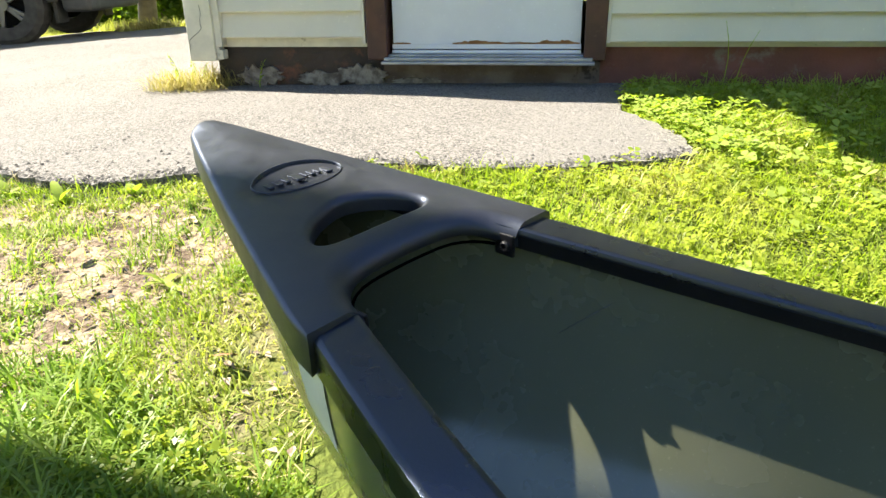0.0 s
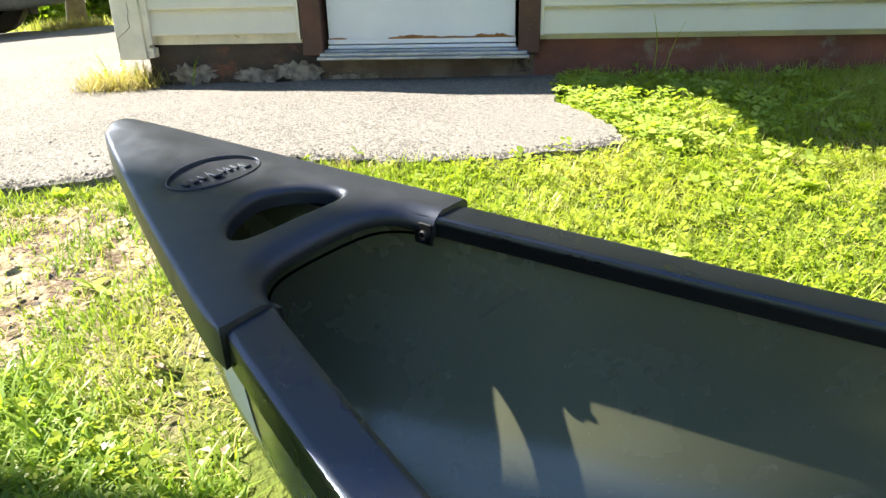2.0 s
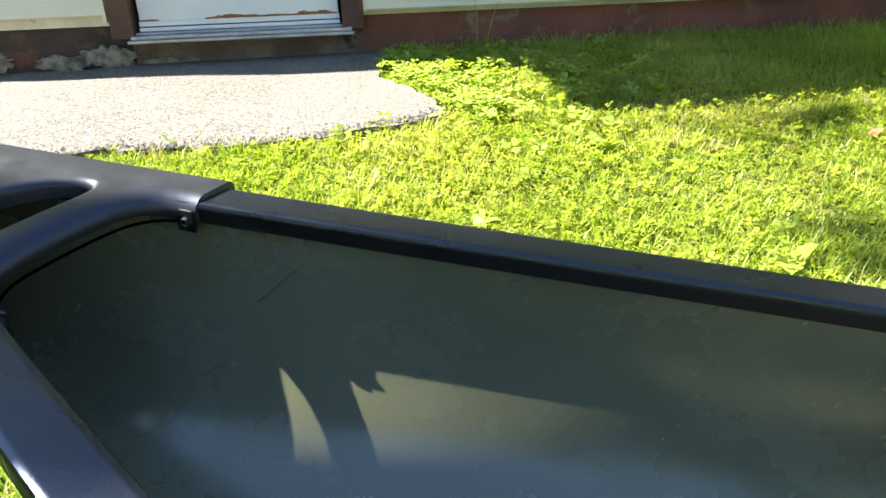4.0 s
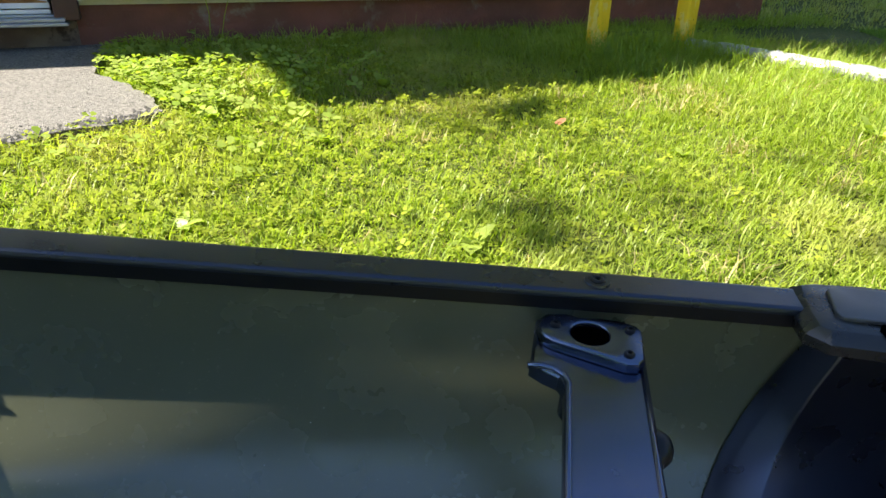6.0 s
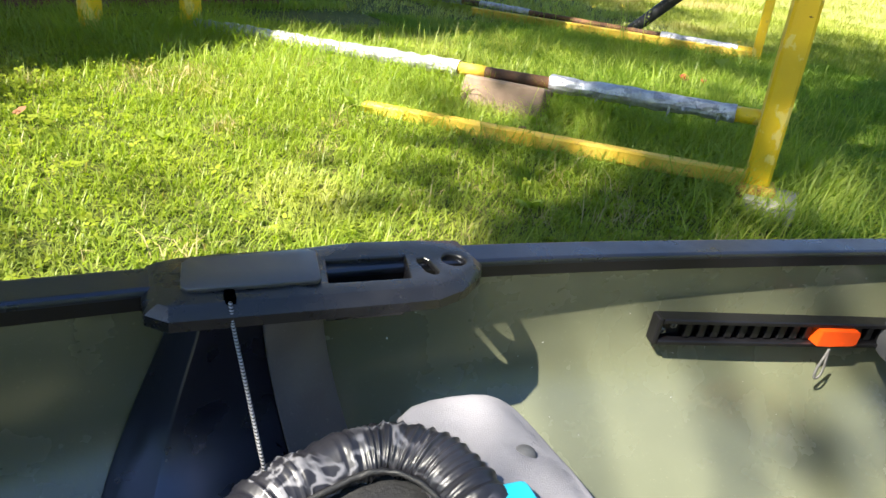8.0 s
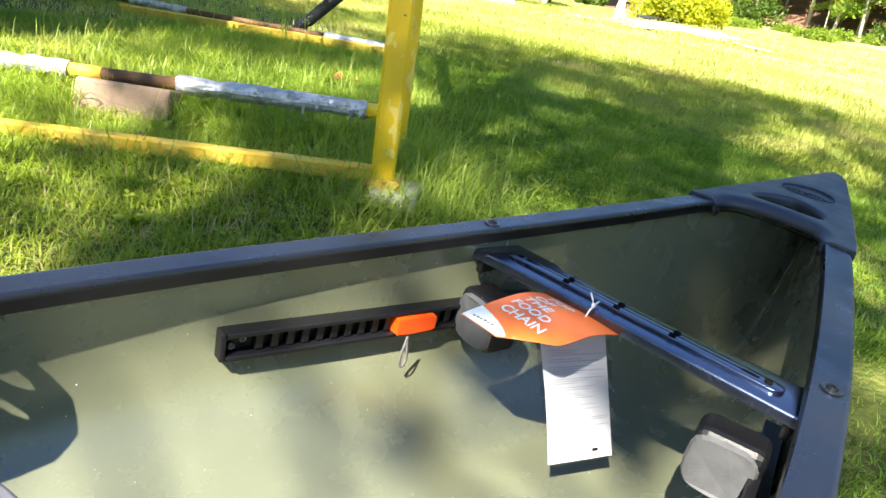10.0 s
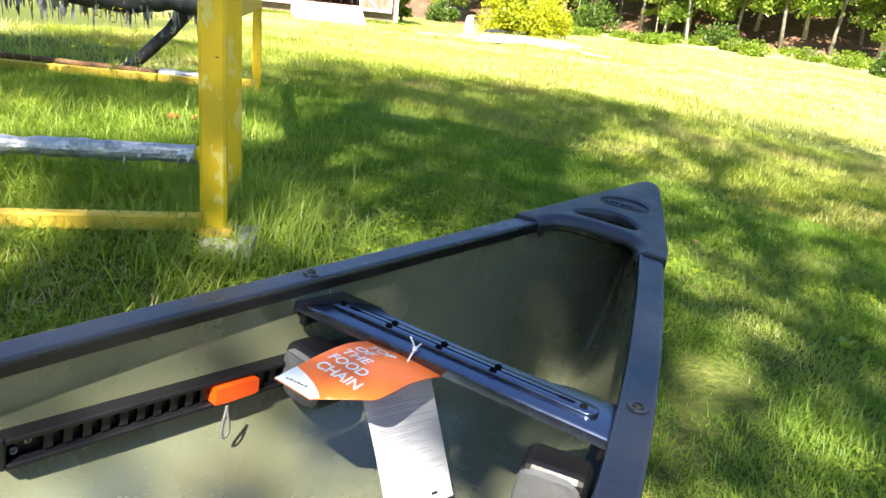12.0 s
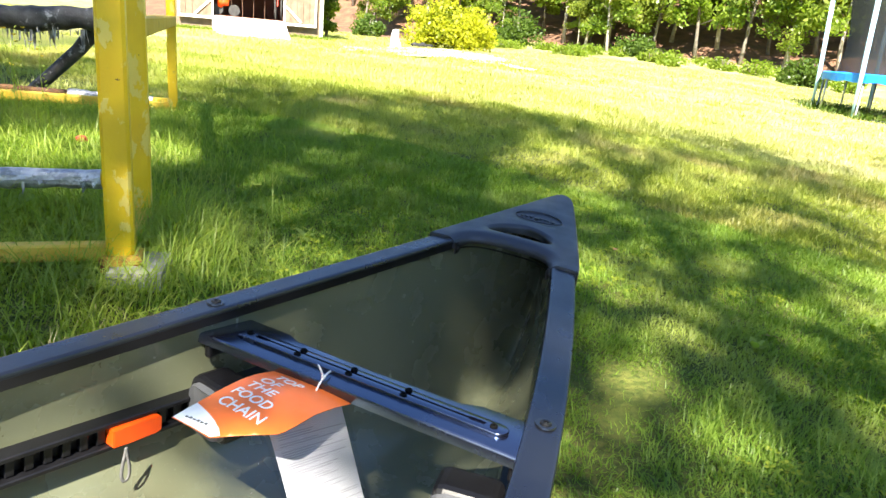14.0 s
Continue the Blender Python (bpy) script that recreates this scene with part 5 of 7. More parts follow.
# short collar stubs and the pipes, wrapped here and there in torn tape
for q, (p, e, hz) in enumerate(((A2, C2, 0.158), (B, D, 0.075))):
    a = Vector((p[0], p[1], gz(p) + hz))
    b = Vector((e[0], e[1], gz(e) + (0.044 if q == 0 else 0.05)))
    rod("collar", [a.lerp(b, 0.0), a.lerp(b, 0.05)], 0.026, M["yellow"], rack, 12)
    rod("pipe", [a.lerp(b, t) for t in (0, 0.3, 0.6, 1.0)], 0.021, M["rust"], rack, 12, "rusty pipe")
    if q == 0:
        rod("collar", [a.lerp(b, 0.415), a.lerp(b, 0.46)], 0.0225, M["yellow2"], rack, 12)
    for k, (t0, t1) in enumerate(((0.045, 0.31), (0.46, 0.99)) if q == 0 else ((0.045, 0.24), (0.62, 0.78), (0.84, 0.99))):
        n = int((t1 - t0) * 60)
        pts, rad = [], []
        rnd = random.Random(9 * q + k)
        for i in range(n + 1):
            t = t0 + (t1 - t0) * i / n
            pts.append(a.lerp(b, t) + Vector((0, 0, rnd.uniform(-0.002, 0.002))))
            rad.append(0.028 + rnd.uniform(-0.003, 0.004))
        rod("tape_wrap", pts, rad, M["tape"], rack, 14, "torn silver tape wrapping", wob=0.14, seed=k, smooth=False)
        # loose shreds
        for s_ in range(26 if q == 0 else 8):
            t = rnd.uniform(t0, t1)
            c = a.lerp(b, t)
            w, hgt = rnd.uniform(0.004, 0.020), rnd.uniform(0.010, 0.045)
            sd = rnd.choice((-1, 1)) * 0.028
            ax = (b - a).normalized()
            sx = Vector((ax.y, -ax.x, 0))
            o = c + sx * sd
            dn = -1 if rnd.random() < 0.55 else 0.9
            vs = [o, o + ax * w, o + ax * w * 0.8 + Vector((0, 0, dn * hgt)) + sx * rnd.uniform(-0.01, 0.02), o + ax * w * 0.1 + Vector((0, 0, dn * hgt * 0.6)) + sx * rnd.uniform(-0.01, 0.02)]
            piece("tape_shred", vs, [(0, 1, 2, 3)], M["tape"], rack, fix=False)
# padded bar with hanging shreds, and its leaning strut
pa, pb = Vector((3.42, 3.50, 0.60)), Vector((1.60, 5.30, 0.63))
n = 60
rnd = random.Random(77)
pts = [pa.lerp(pb, i / n) + Vector((0, 0, 0.018 * math.sin(i * 0.35))) for i in range(n + 1)]
rod("padded_bar", pts, [0.075 + 0.016 * noise.noise((i * 0.3, 0, 0)) + rnd.uniform(-0.004, 0.004) for i in range(n + 1)], M["pad"], rack, 16, "torn black padding round a bar", wob=0.10, seed=3)
ax = (pb - pa).normalized()
vs, fs = [], []
for i in range(330):
    c = pa.lerp(pb, rnd.random()) + Vector((0, 0, -0.05))
    w, h = rnd.uniform(0.002, 0.016), rnd.choice((rnd.uniform(0.03, 0.09), rnd.uniform(0.03, 0.09), rnd.uniform(0.05, 0.17)))
    j = Vector((rnd.uniform(-0.06, 0.06), rnd.uniform(-0.06, 0.06), 0))
    b0 = len(vs)
    vs += [c + j, c + j + ax * w, c + j * 1.3 + ax * w * 0.9 - Vector((0, 0, h * 0.6)), c + j * 1.2 + ax * w * rnd.uniform(-0.5, 1.2) - Vector((0, 0, h)), c + j * 1.1 - Vector((0, 0, h * 0.7))]
    fs.append(tuple(range(b0, b0 + 5)))
tat = piece("torn_wrapping", vs, fs, M["shred"], rack, "grey shredded wrapping", fix=False)
tagged(tat, kind="stuff")
strut_low = Vector((3.17, 4.02, soil(3.17, 4.02) + 0.06))
rod("strut", [Vector((3.40, 3.62, 0.60)), Vector((3.33, 3.75, 0.42)), Vector((3.22, 3.93, 0.22)), strut_low], [0.050, 0.046, 0.044, 0.036], M["pad"], rack, 10, "leaning black padded strut", wob=0.2, seed=5)

# footing under the near post, and a scrap board under the pipe
foot = rough_block("footing", (-0.095, -0.065, -0.06), (0.095, 0.065, 0.034), M["concrete"], 0.006, 9.0, None)
foot.matrix_basis = pose(A[0] + 0.02, A[1] - 0.045, gz(A) + 0.004, 0, 0, 38)
tagged(foot, "small broken concrete footing in the grass", "footing")
bm = bmesh.new()
for v in block(bm, (-0.16, -0.05, -0.02), (0.16, 0.05, 0.095), 0.012):
    if v.is_valid:
        v.co += Vector((noise.noise(v.co * 9), noise.noise(v.co * 9 + Vector((3, 0, 0))), 0)) * 0.012
scrap = part("wood_block", bm, M["barn"], None)
scrap.matrix_basis = pose(0.970, 1.838, soil(0.97, 1.85), -14, 0, -52)
tagged(scrap, "weathered wood block lying under the pipe", "wood block")

for (x, y, z_, s_) in ((2.285, 2.395, 0.030, 0.028), (2.365, 2.345, 0.026, 0.018)):
    bm = bmesh.new()
    bmesh.ops.create_icosphere(bm, subdivisions=1, radius=s_, matrix=Matrix.Diagonal((1.2, 0.6, 0.7, 1)))
    for v in bm.verts:
        v.co *= 1 + 0.5 * noise.noise(v.co * 30)
    r_ = part("plastic_scrap", bm, M["redbit"], None)
    r_.location = (x, y, soil(x, y) + z_)
    tagged(r_, "small faded red plastic scrap in the grass", "litter", "scraps by the rack")


# ======== lawn ========
def wave(x, y, s, ph=0.0):
    """A cheap smooth pattern between 0 and 1."""
    return 0.5 + 0.25 * (np.sin(x * s + 1.7 * np.sin(y * s * 0.7 + ph)) + np.sin(y * s * 1.1 + 2.1 * np.sin(x * s * 0.6 + ph + 1)))


def blades(name, pts, lens, widths, lean, mat, label, joints=2, seed=0, category="grass"):
    """Many tapering blades as one mesh: each bends over along its own heading."""
    g = np.random.default_rng(seed)
    n = len(pts)
    az = 7.0 * wave(pts[:, 0], pts[:, 1], 1.3, 0.5) + 2.5 * wave(pts[:, 0], pts[:, 1], 6.0, 1.5) + g.normal(0, 1.7, n)
    d = np.stack([np.cos(az), np.sin(az)], 1)
    w = np.stack([-np.sin(az), np.cos(az)], 1)
    ln = g.uniform(0.25, 1.0, n) * lean
    lev = joints + 1
    vs = np.zeros((n, 2 * joints + 1, 3))
    for j in range(lev):
        t = j / joints
        out = lens * ln * (t ** 1.6)
        up = lens * t * np.sqrt(np.maximum(0.08, 1 - (ln * t * 0.85) ** 2))
        c = np.stack([pts[:, 0] + d[:, 0] * out, pts[:, 1] + d[:, 1] * out, pts[:, 2] + up], 1)
        if j < joints:
            hw = (widths * (1 - 0.55 * t) * 0.5)[:, None]
            vs[:, 2 * j, :2], vs[:, 2 * j, 2] = c[:, :2] - w * hw, c[:, 2]
            vs[:, 2 * j + 1, :2], vs[:, 2 * j + 1, 2] = c[:, :2] + w * hw, c[:, 2]
        else:
            vs[:, 2 * j] = c
    k = 2 * joints + 1
    tri = []
    for j in range(joints - 1):
        tri += [(2 * j, 2 * j + 1, 2 * j + 3), (2 * j, 2 * j + 3, 2 * j + 2)]
    tri.append((2 * joints - 2, 2 * joints - 1, 2 * joints))
    tri = np.array(tri)
    faces = (np.arange(n)[:, None, None] * k + tri[None]).reshape(-1)
    me = bpy.data.meshes.new(name)
    me.vertices.add(n * k)
    me.vertices.foreach_set("co", vs.reshape(-1).astype(np.float32))
    nf = n * len(tri)
    me.loops.add(nf * 3)
    me.loops.foreach_set("vertex_index", faces.astype(np.int32))
    me.polygons.add(nf)
    me.polygons.foreach_set("loop_start", np.arange(0, nf * 3, 3, dtype=np.int32))
    me.polygons.foreach_set("loop_total", np.full(nf, 3, dtype=np.int32))
    me.update(calc_edges=True)
    me.materials.append(mat)
    ob = new(name, me)
    return tagged(ob, label, category, kind="stuff")


def soil_np(x, y):
    u = np.clip((x - 2) / 4, 0.0, 1.0)
    base = 0.012 - 0.014 * 7 * np.tanh(x / 7) + 0.045 * 6 * np.tanh(y / 6)
    base = base - 0.085 * 1.6 * np.tanh(0.35 * np.log1p(np.exp(np.minimum(30.0, (1 - y) / 0.35))) / 1.6)
    base = base + 0.016 * np.maximum(0.0, np.hypot(x, y) - 5.0) * u * u * (3 - 2 * u)
    press = np.maximum(0.0, 1 - np.hypot(np.maximum(0.0, np.abs(x - 0.074) - 1.55) / 0.35, np.maximum(0.0, np.abs(y) - 0.30) / 0.22))
    base = base * (1 - press) + np.minimum(base, -0.0379 * (x - 0.074) + 0.0571 * y - 0.092) * press
    base = base - 0.060 * np.exp(-((x - 2.8) ** 2 + (y - 4.2) ** 2) / 2.2)
    a, b = (x + 4.288) * 0.848 + (y - 1.246) * 0.530, (x + 4.288) * 0.530 - (y - 1.246) * 0.848
    base = base - 0.032 * np.clip(1 - b / 0.9, 0.0, 1.0) * np.clip(7 - a, 0.0, 1.0)
    return base + np.maximum(0.0, x - 33) * 0.20 - 0.0058 * np.clip(-4.3 - x, 0.0, 8.0) ** 2


def poly_np(x, y, poly):
    hit = np.zeros(len(x), bool)
    j = len(poly) - 1
    for i in range(len(poly)):
        (xi, yi), (xj, yj) = poly[i], poly[j]
        c = ((yi > y) != (yj > y)) & (x < (xj - xi) * (y - yi) / (yj - yi + 1e-12) + xi)
        hit ^= c
        j = i
    return hit


def free(x, y, drive_margin=True):
    """Where plants may stand: not under the canoe, the driveway or the house."""
    a = np.minimum(np.abs(x - 0.074) / 1.72, 1)
    keep = ~((np.abs(x - 0.074) < 1.66) & (np.abs(y) < 0.36 * (1 - a ** 1.9) + 0.01))
    keep &= ~poly_np(x, y, DRIVE)
    u = (x + 4.288) * 0.848 + (y - 1.246) * 0.530
    v = (x + 4.288) * 0.530 - (y - 1.246) * 0.848
    keep &= np.hypot(x - 1.35, (y - 0.935) * 1.2) > 0.075
    keep &= ~((u > 0.0) & (u < 6.0) & (v < -0.03) & (v > -6.2))
    return keep


def bare_np(x, y):
    """1 on the worn earth near the stern."""
    d = np.hypot(x + 2.55, y + 0.15)
    return np.clip((0.86 - d + 0.70 * (wave(x, y, 7.0, 0.4) - 0.5)) / 0.45, 0, 1)


def scatter(n, x0, x1, y0, y1, seed):
    g = np.random.default_rng(seed)
    x, y = g.uniform(x0, x1, n), g.uniform(y0, y1, n)
    return x, y, g


def lawn(name, n, box, length, width, lean, mat, seed, joints=2, thin=None, label="green lawn grass", inner=None):
    x, y, g = scatter(n, *box, seed)
    k = free(x, y) & (g.uniform(0, 1, n) > 0.86 * bare_np(x, y))
    if inner:
        k &= ~((x > inner[0]) & (x < inner[1]) & (y > inner[2]) & (y < inner[3]))
    if thin is not None:
        k &= thin(x, y, g)
    x, y = x[k], y[k]
    m = len(x)
    # two blades in five stand together in small tufts
    many = max(1, m // 55)
    pick = g.integers(0, many, m)
    near = g.uniform(0, 1, m) < 0.42
    tuft = g.uniform(0.45, 1.65, many)[pick]
    wide_ = 0.010 + 3.0 * width
    x = np.where(near, x[pick] + g.normal(0, 1, m) * wide_ * tuft, x)
    y = np.where(near, y[pick] + g.normal(0, 1, m) * wide_ * tuft, y)
    k = free(x, y)
    x, y, near, tuft = x[k], y[k], near[k], tuft[k]
    m = len(x)
    pat = wave(x, y, 2.3, 0.7)
    ln = length * g.uniform(0.5, 1.35, m) * (0.5 + 0.6 * pat + 0.5 * wave(x, y, 9.0, 2.2)) * np.where(near, 0.75 + 0.5 * tuft, 0.85) * (1 - 0.42 * bare_np(x, y))
    z = soil_np(x, y) - 0.001
    return blades(name, np.stack([x, y, z], 1), ln, width * g.uniform(0.6, 1.3, m), lean, mat, label, joints, seed)


near_w = (-3.9, 1.2, -1.4, 3.4)
# lit stretches take the sun-tinted blades, the shaded bow lawn the deeper green
lawn("grass", 380000, near_w, 0.036, 0.0038, 1.45, M["grass_sun_tint"], 1)
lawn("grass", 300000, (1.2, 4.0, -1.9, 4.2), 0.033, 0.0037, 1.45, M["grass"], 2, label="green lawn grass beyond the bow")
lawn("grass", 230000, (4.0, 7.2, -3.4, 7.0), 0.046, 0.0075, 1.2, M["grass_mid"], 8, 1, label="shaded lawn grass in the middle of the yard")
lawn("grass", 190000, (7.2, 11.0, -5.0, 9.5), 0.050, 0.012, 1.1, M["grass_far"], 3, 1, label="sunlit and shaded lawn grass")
lawn("grass", 230000, (11.0, 34.0, -12.0, 26.0), 0.050, 0.020, 1.0, M["grass_far"], 4, 1, label="far lawn grass in a sun-paled colour")
lawn("grass", 30000, (-1.0, 4.0, 4.2, 9.5), 0.055, 0.010, 1.0, M["grass_far"], 6, 1, label="lawn grass behind the rack")
lawn("grass", 120000, (-4.5, 4.0, -6.0, -1.4), 0.050, 0.0085, 1.2, M["grass_sun_tint"], 10, 1, label="lawn grass on the near side of the canoe", inner=(1.2, 4.0, -1.9, -1.4))
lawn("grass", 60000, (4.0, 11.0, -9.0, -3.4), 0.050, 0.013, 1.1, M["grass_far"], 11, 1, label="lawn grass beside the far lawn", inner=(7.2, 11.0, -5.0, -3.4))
lawn("dry_grass", 26000, near_w, 0.050, 0.0032, 1.5, M["straw"], 7, 2, lambda x, y, g: g.uniform(0, 1, len(x)) < 0.25 + 0.75 * (wave(x, y, 3.1, 2.0) > 0.55), "dry straw in the lawn")
xb, yb, gb = scatter(4500, -3.9, -1.4, -1.3, 1.0, 17)
kb = free(xb, yb) & (bare_np(xb, yb) > 0.2)
xb, yb = xb[kb], yb[kb]
blades("dry_grass", np.stack([xb, yb, soil_np(xb, yb) + 0.001], 1), 0.045 * gb.uniform(0.5, 1.5, len(xb)), 0.0028 * np.ones(len(xb)), 2.2, M["straw"], "dead straw on bare earth", 2, 17)


# long grass round the rack and along the house
def tufts(centres, n, spread, length, width, seed, label, mat="longgrass", anywhere=False):
    g = np.random.default_rng(seed)
    c = np.array(centres)
    i = g.integers(0, len(c), n)
    x, y = c[i, 0] + g.normal(0, spread, n), c[i, 1] + g.normal(0, spread, n)
    k = (free(x, y) | anywhere) & ~((np.abs(x) < 1.5) & (np.abs(y) < 0.5))
    k &= np.hypot(x - 0.94, y - 1.80) > 0.15
    x, y = x[k], y[k]
    m = len(x)
    return blades("tall_grass", np.stack([x, y, soil_np(x, y) - 0.005], 1), length * g.uniform(0.4, 1.2, m), width * g.uniform(0.6, 1.2, m), 1.45, M[mat], label, 3, seed)


def between(p, q, n):
    return [(p[0] + (q[0] - p[0]) * i / n, p[1] + (q[1] - p[1]) * i / n) for i in range(n + 1)]


tufts(between(A, C1, 24), 6500, 0.10, 0.095, 0.0034, 21, "tall grass along the lowest rail")
tufts(between(A2, C2, 24), 10500, 0.12, 0.15, 0.0035, 22, "tall grass under the taped pipe")
tufts([A, A2, C1, C2, (A[0] + 0.2, A[1] + 0.05)], 5000, 0.13, 0.165, 0.0036, 23, "tall grass round the posts")
tufts(between(B, D, 20) + [B, (3.2, 3.9)], 4000, 0.13, 0.12, 0.005, 24, "tall grass under the far pipe")
tufts([(1.9 + 0.3 * i, 1.7 + 0.3 * i) for i in range(6)] + [(1.2 + 0.25 * i, 2.3 + 0.3 * i) for i in range(7)], 11500, 0.28, 0.12, 0.0038, 25, "uncut grass inside the rack")
tufts([(-4.20, 1.33), (-4.27, 1.28), (-4.36, 1.22), (-4.16, 1.38)], 1300, 0.045, 0.15, 0.0042, 27, "dry yellowish grass clump at the house corner", "straw", True)
tufts([(-2.25 + 0.25 * i, 2.44 + 0.156 * i) for i in range(14)], 5200, 0.08, 0.085, 0.0046, 26, "grass against the foundation")


gt = np.random.default_rng(90)
tufts(np.stack([gt.uniform(-3.5, -1.5, 75), gt.uniform(-1.3, 0.55, 75)], 1), 7500, 0.045, 0.055, 0.0042, 28, "small green tufts on the bare earth", "grass")


lawn("grass", 62000, (-2.9, -0.9, -1.4, -0.12), 0.064, 0.0056, 1.7, M["grass"], 12, 3, label="longer coarse grass beside the stern")
xl, yl, gl_ = scatter(1000, -3.6, -1.6, -0.9, 0.55, 41)
kl = free(xl, yl) & (bare_np(xl, yl) > 0.15)
xl, yl = xl[kl], yl[kl]
vs, fs = [], []
for x, y in zip(xl, yl):
    a, r = gl_.uniform(0, 6.28), gl_.uniform(0.006, 0.017)
    z = float(soil_np(np.array([x]), np.array([y]))[0]) + 0.010
    b0 = len(vs)
    for q, (px_, py_, pz_) in enumerate(((-1, 0, 0.1), (-0.2, 0.5, 0.35), (1, 0.1, 0.0), (0.1, -0.55, 0.3))):
        vs.append((x + r * (px_ * math.cos(a) - py_ * math.sin(a)), y + r * (px_ * math.sin(a) + py_ * math.cos(a)), z + r * pz_ * gl_.uniform(0.2, 1.3)))
    fs += [(b0, b0 + 1, b0 + 2), (b0, b0 + 2, b0 + 3)]
litter = piece("leaf_litter", vs, fs, M["husk"], fix=False)
tagged(litter, "pale dry leaf scraps on the bare earth", "leaf litter", kind="stuff")


# clover and other small round leaves
def clover(name, n, box, size, seed, mat, thin, label, high=0.045):
    x, y, g = scatter(n, *box, seed)
    k = free(x, y) & thin(x, y, g) & (bare_np(x, y) < 0.75)
    x, y = x[k], y[k]
    m = len(x)
    z = soil_np(x, y) + g.uniform(0.25, 1.0, m) * high
    az0 = g.uniform(0, 6.28, m)
    r = size * g.uniform(0.6, 1.25, m)
    tilt = g.uniform(-0.5, 0.5, (m, 2))
    vs, off = np.zeros((m, 3, 5, 3)), np.array([(0.08, 0), (0.55, 0.42), (1.0, 0.26), (1.0, -0.26), (0.55, -0.42)])
    for q in range(3):
        a = az0 + q * 2.094
        for i, (rr, ww) in enumerate(off):
            dx = r * (rr * np.cos(a) - ww * np.sin(a))
            dy = r * (rr * np.sin(a) + ww * np.cos(a))
            vs[:, q, i, 0], vs[:, q, i, 1] = x + dx, y + dy
            vs[:, q, i, 2] = z + dx * tilt[:, 0] + dy * tilt[:, 1] - (0.15 * r if i in (0,) else 0) + r * 0.12 * abs(ww)
    idx = np.arange(m * 3)[:, None] * 5
    quad = (idx + np.arange(5)[None]).reshape(-1)
    nf = m * 3
    me = bpy.data.meshes.new(name)
    me.vertices.add(nf * 5)
    me.vertices.foreach_set("co", vs.reshape(-1).astype(np.float32))
    me.loops.add(nf * 5)
    me.loops.foreach_set("vertex_index", quad.astype(np.int32))
    me.polygons.add(nf)
    me.polygons.foreach_set("loop_start", np.arange(0, nf * 5, 5, dtype=np.int32))
    me.polygons.foreach_set("loop_total", np.full(nf, 5, dtype=np.int32))
    me.update(calc_edges=True)
    me.materials.append(M[mat])
    return tagged(new(name, me), label, "clover", kind="stuff")


def near_drive(x, y, g):
    d = np.exp(-(((x + 1.5) / 1.1) ** 2 + ((y - 1.2) / 0.8) ** 2)) + 0.25 * (wave(x, y, 3.0, 1.0) > 0.62) + 0.5 * np.exp(-(((x + 1.75) / 0.35) ** 2 + ((y - 2.0) / 0.4) ** 2))
    return g.uniform(0, 1, len(x)) < d


clover("clover", 19000, (-3.0, 1.0, 0.1, 3.0), 0.0120, 31, "clover", near_drive, "bright clover and small weeds in the lawn")
clover("clover", 5000, (-2.6, -0.9, -1.3, -0.1), 0.013, 32, "clover", lambda x, y, g: g.uniform(0, 1, len(x)) < 0.75, "clover beside the canoe")
clover("clover", 6000, (0.6, 3.6, -1.6, 1.2), 0.011, 33, "clover", lambda x, y, g: (wave(x, y, 3.4, 0.2) > 0.55), "clover in the lawn by the bow")
clover("clover", 1500, (-2.6, -1.1, 0.9, 2.7), 0.024, 35, "broad", lambda x, y, g: g.uniform(0, 1, len(x)) < 0.10 + 0.9 * np.exp(-((np.hypot(x + 1.80, (y - 1.75) * 0.8) - 0.15) / 0.32) ** 2), "broad pale leaves round the driveway corner", 0.075)
clover("clover", 2200, (-2.35, -1.45, 1.5, 2.5), 0.021, 34, "broad", lambda x, y, g: g.uniform(0, 1, len(x)) < np.exp(-((x + 2.05 + (y - 2.0) * 0.85) / 0.16) ** 2), "leafy weeds at the driveway corner", 0.07)


def leaf_mesh(name, length, width, mat, curl, seed):
    rnd = random.Random(seed)
    vs, fs = [], []
    n = 6
    for i in range(n + 1):
        t = i / n
        w = width * (math.sin(math.pi * min(1, 0.06 + 0.94 * t ** 0.8)) ** 0.7) * 0.5
        z = length * (0.35 * t - curl * t * t)
        for s_ in (-1, 0, 1):
            vs.append((length * t, s_ * w, z + 0.12 * w * abs(s_) + rnd.uniform(-0.002, 0.002)))
    for i in range(n):
        for s_ in range(2):
            a = i * 3 + s_
            fs.append((a, a + 1, a + 4, a + 3))
    me = bpy.data.meshes.new(name)
    me.from_pydata(vs, [], fs)
    me.materials.append(mat)
    me.polygons.foreach_set("use_smooth", [True] * len(me.polygons))
    return me


leaf_a, leaf_b, leaf_c = leaf_mesh("leaf", 0.060, 0.036, M["broad"], 0.30, 1), leaf_mesh("leaf", 0.085, 0.030, M["broad"], 0.45, 2), leaf_mesh("leaf", 0.12, 0.075, M["broad"], 0.35, 3)
rnd = random.Random(55)


def weed(x, y, kind, count, size, label):
    w = thing("broadleaf_weed", pose(x, y, soil(x, y) + 0.004, 0, 0, rnd.uniform(0, 360)), label, "weed", "broad weeds in the lawn")
    for i in range(count):
        lf = new("leaf", kind)
        lf.parent = w
        lf.matrix_basis = pose(0, 0, 0.006, 0, rnd.uniform(-45, 2), 360 * i / count + rnd.uniform(-40, 40)) @ Matrix.Scale(size * rnd.uniform(0.7, 1.15), 4)
    return w


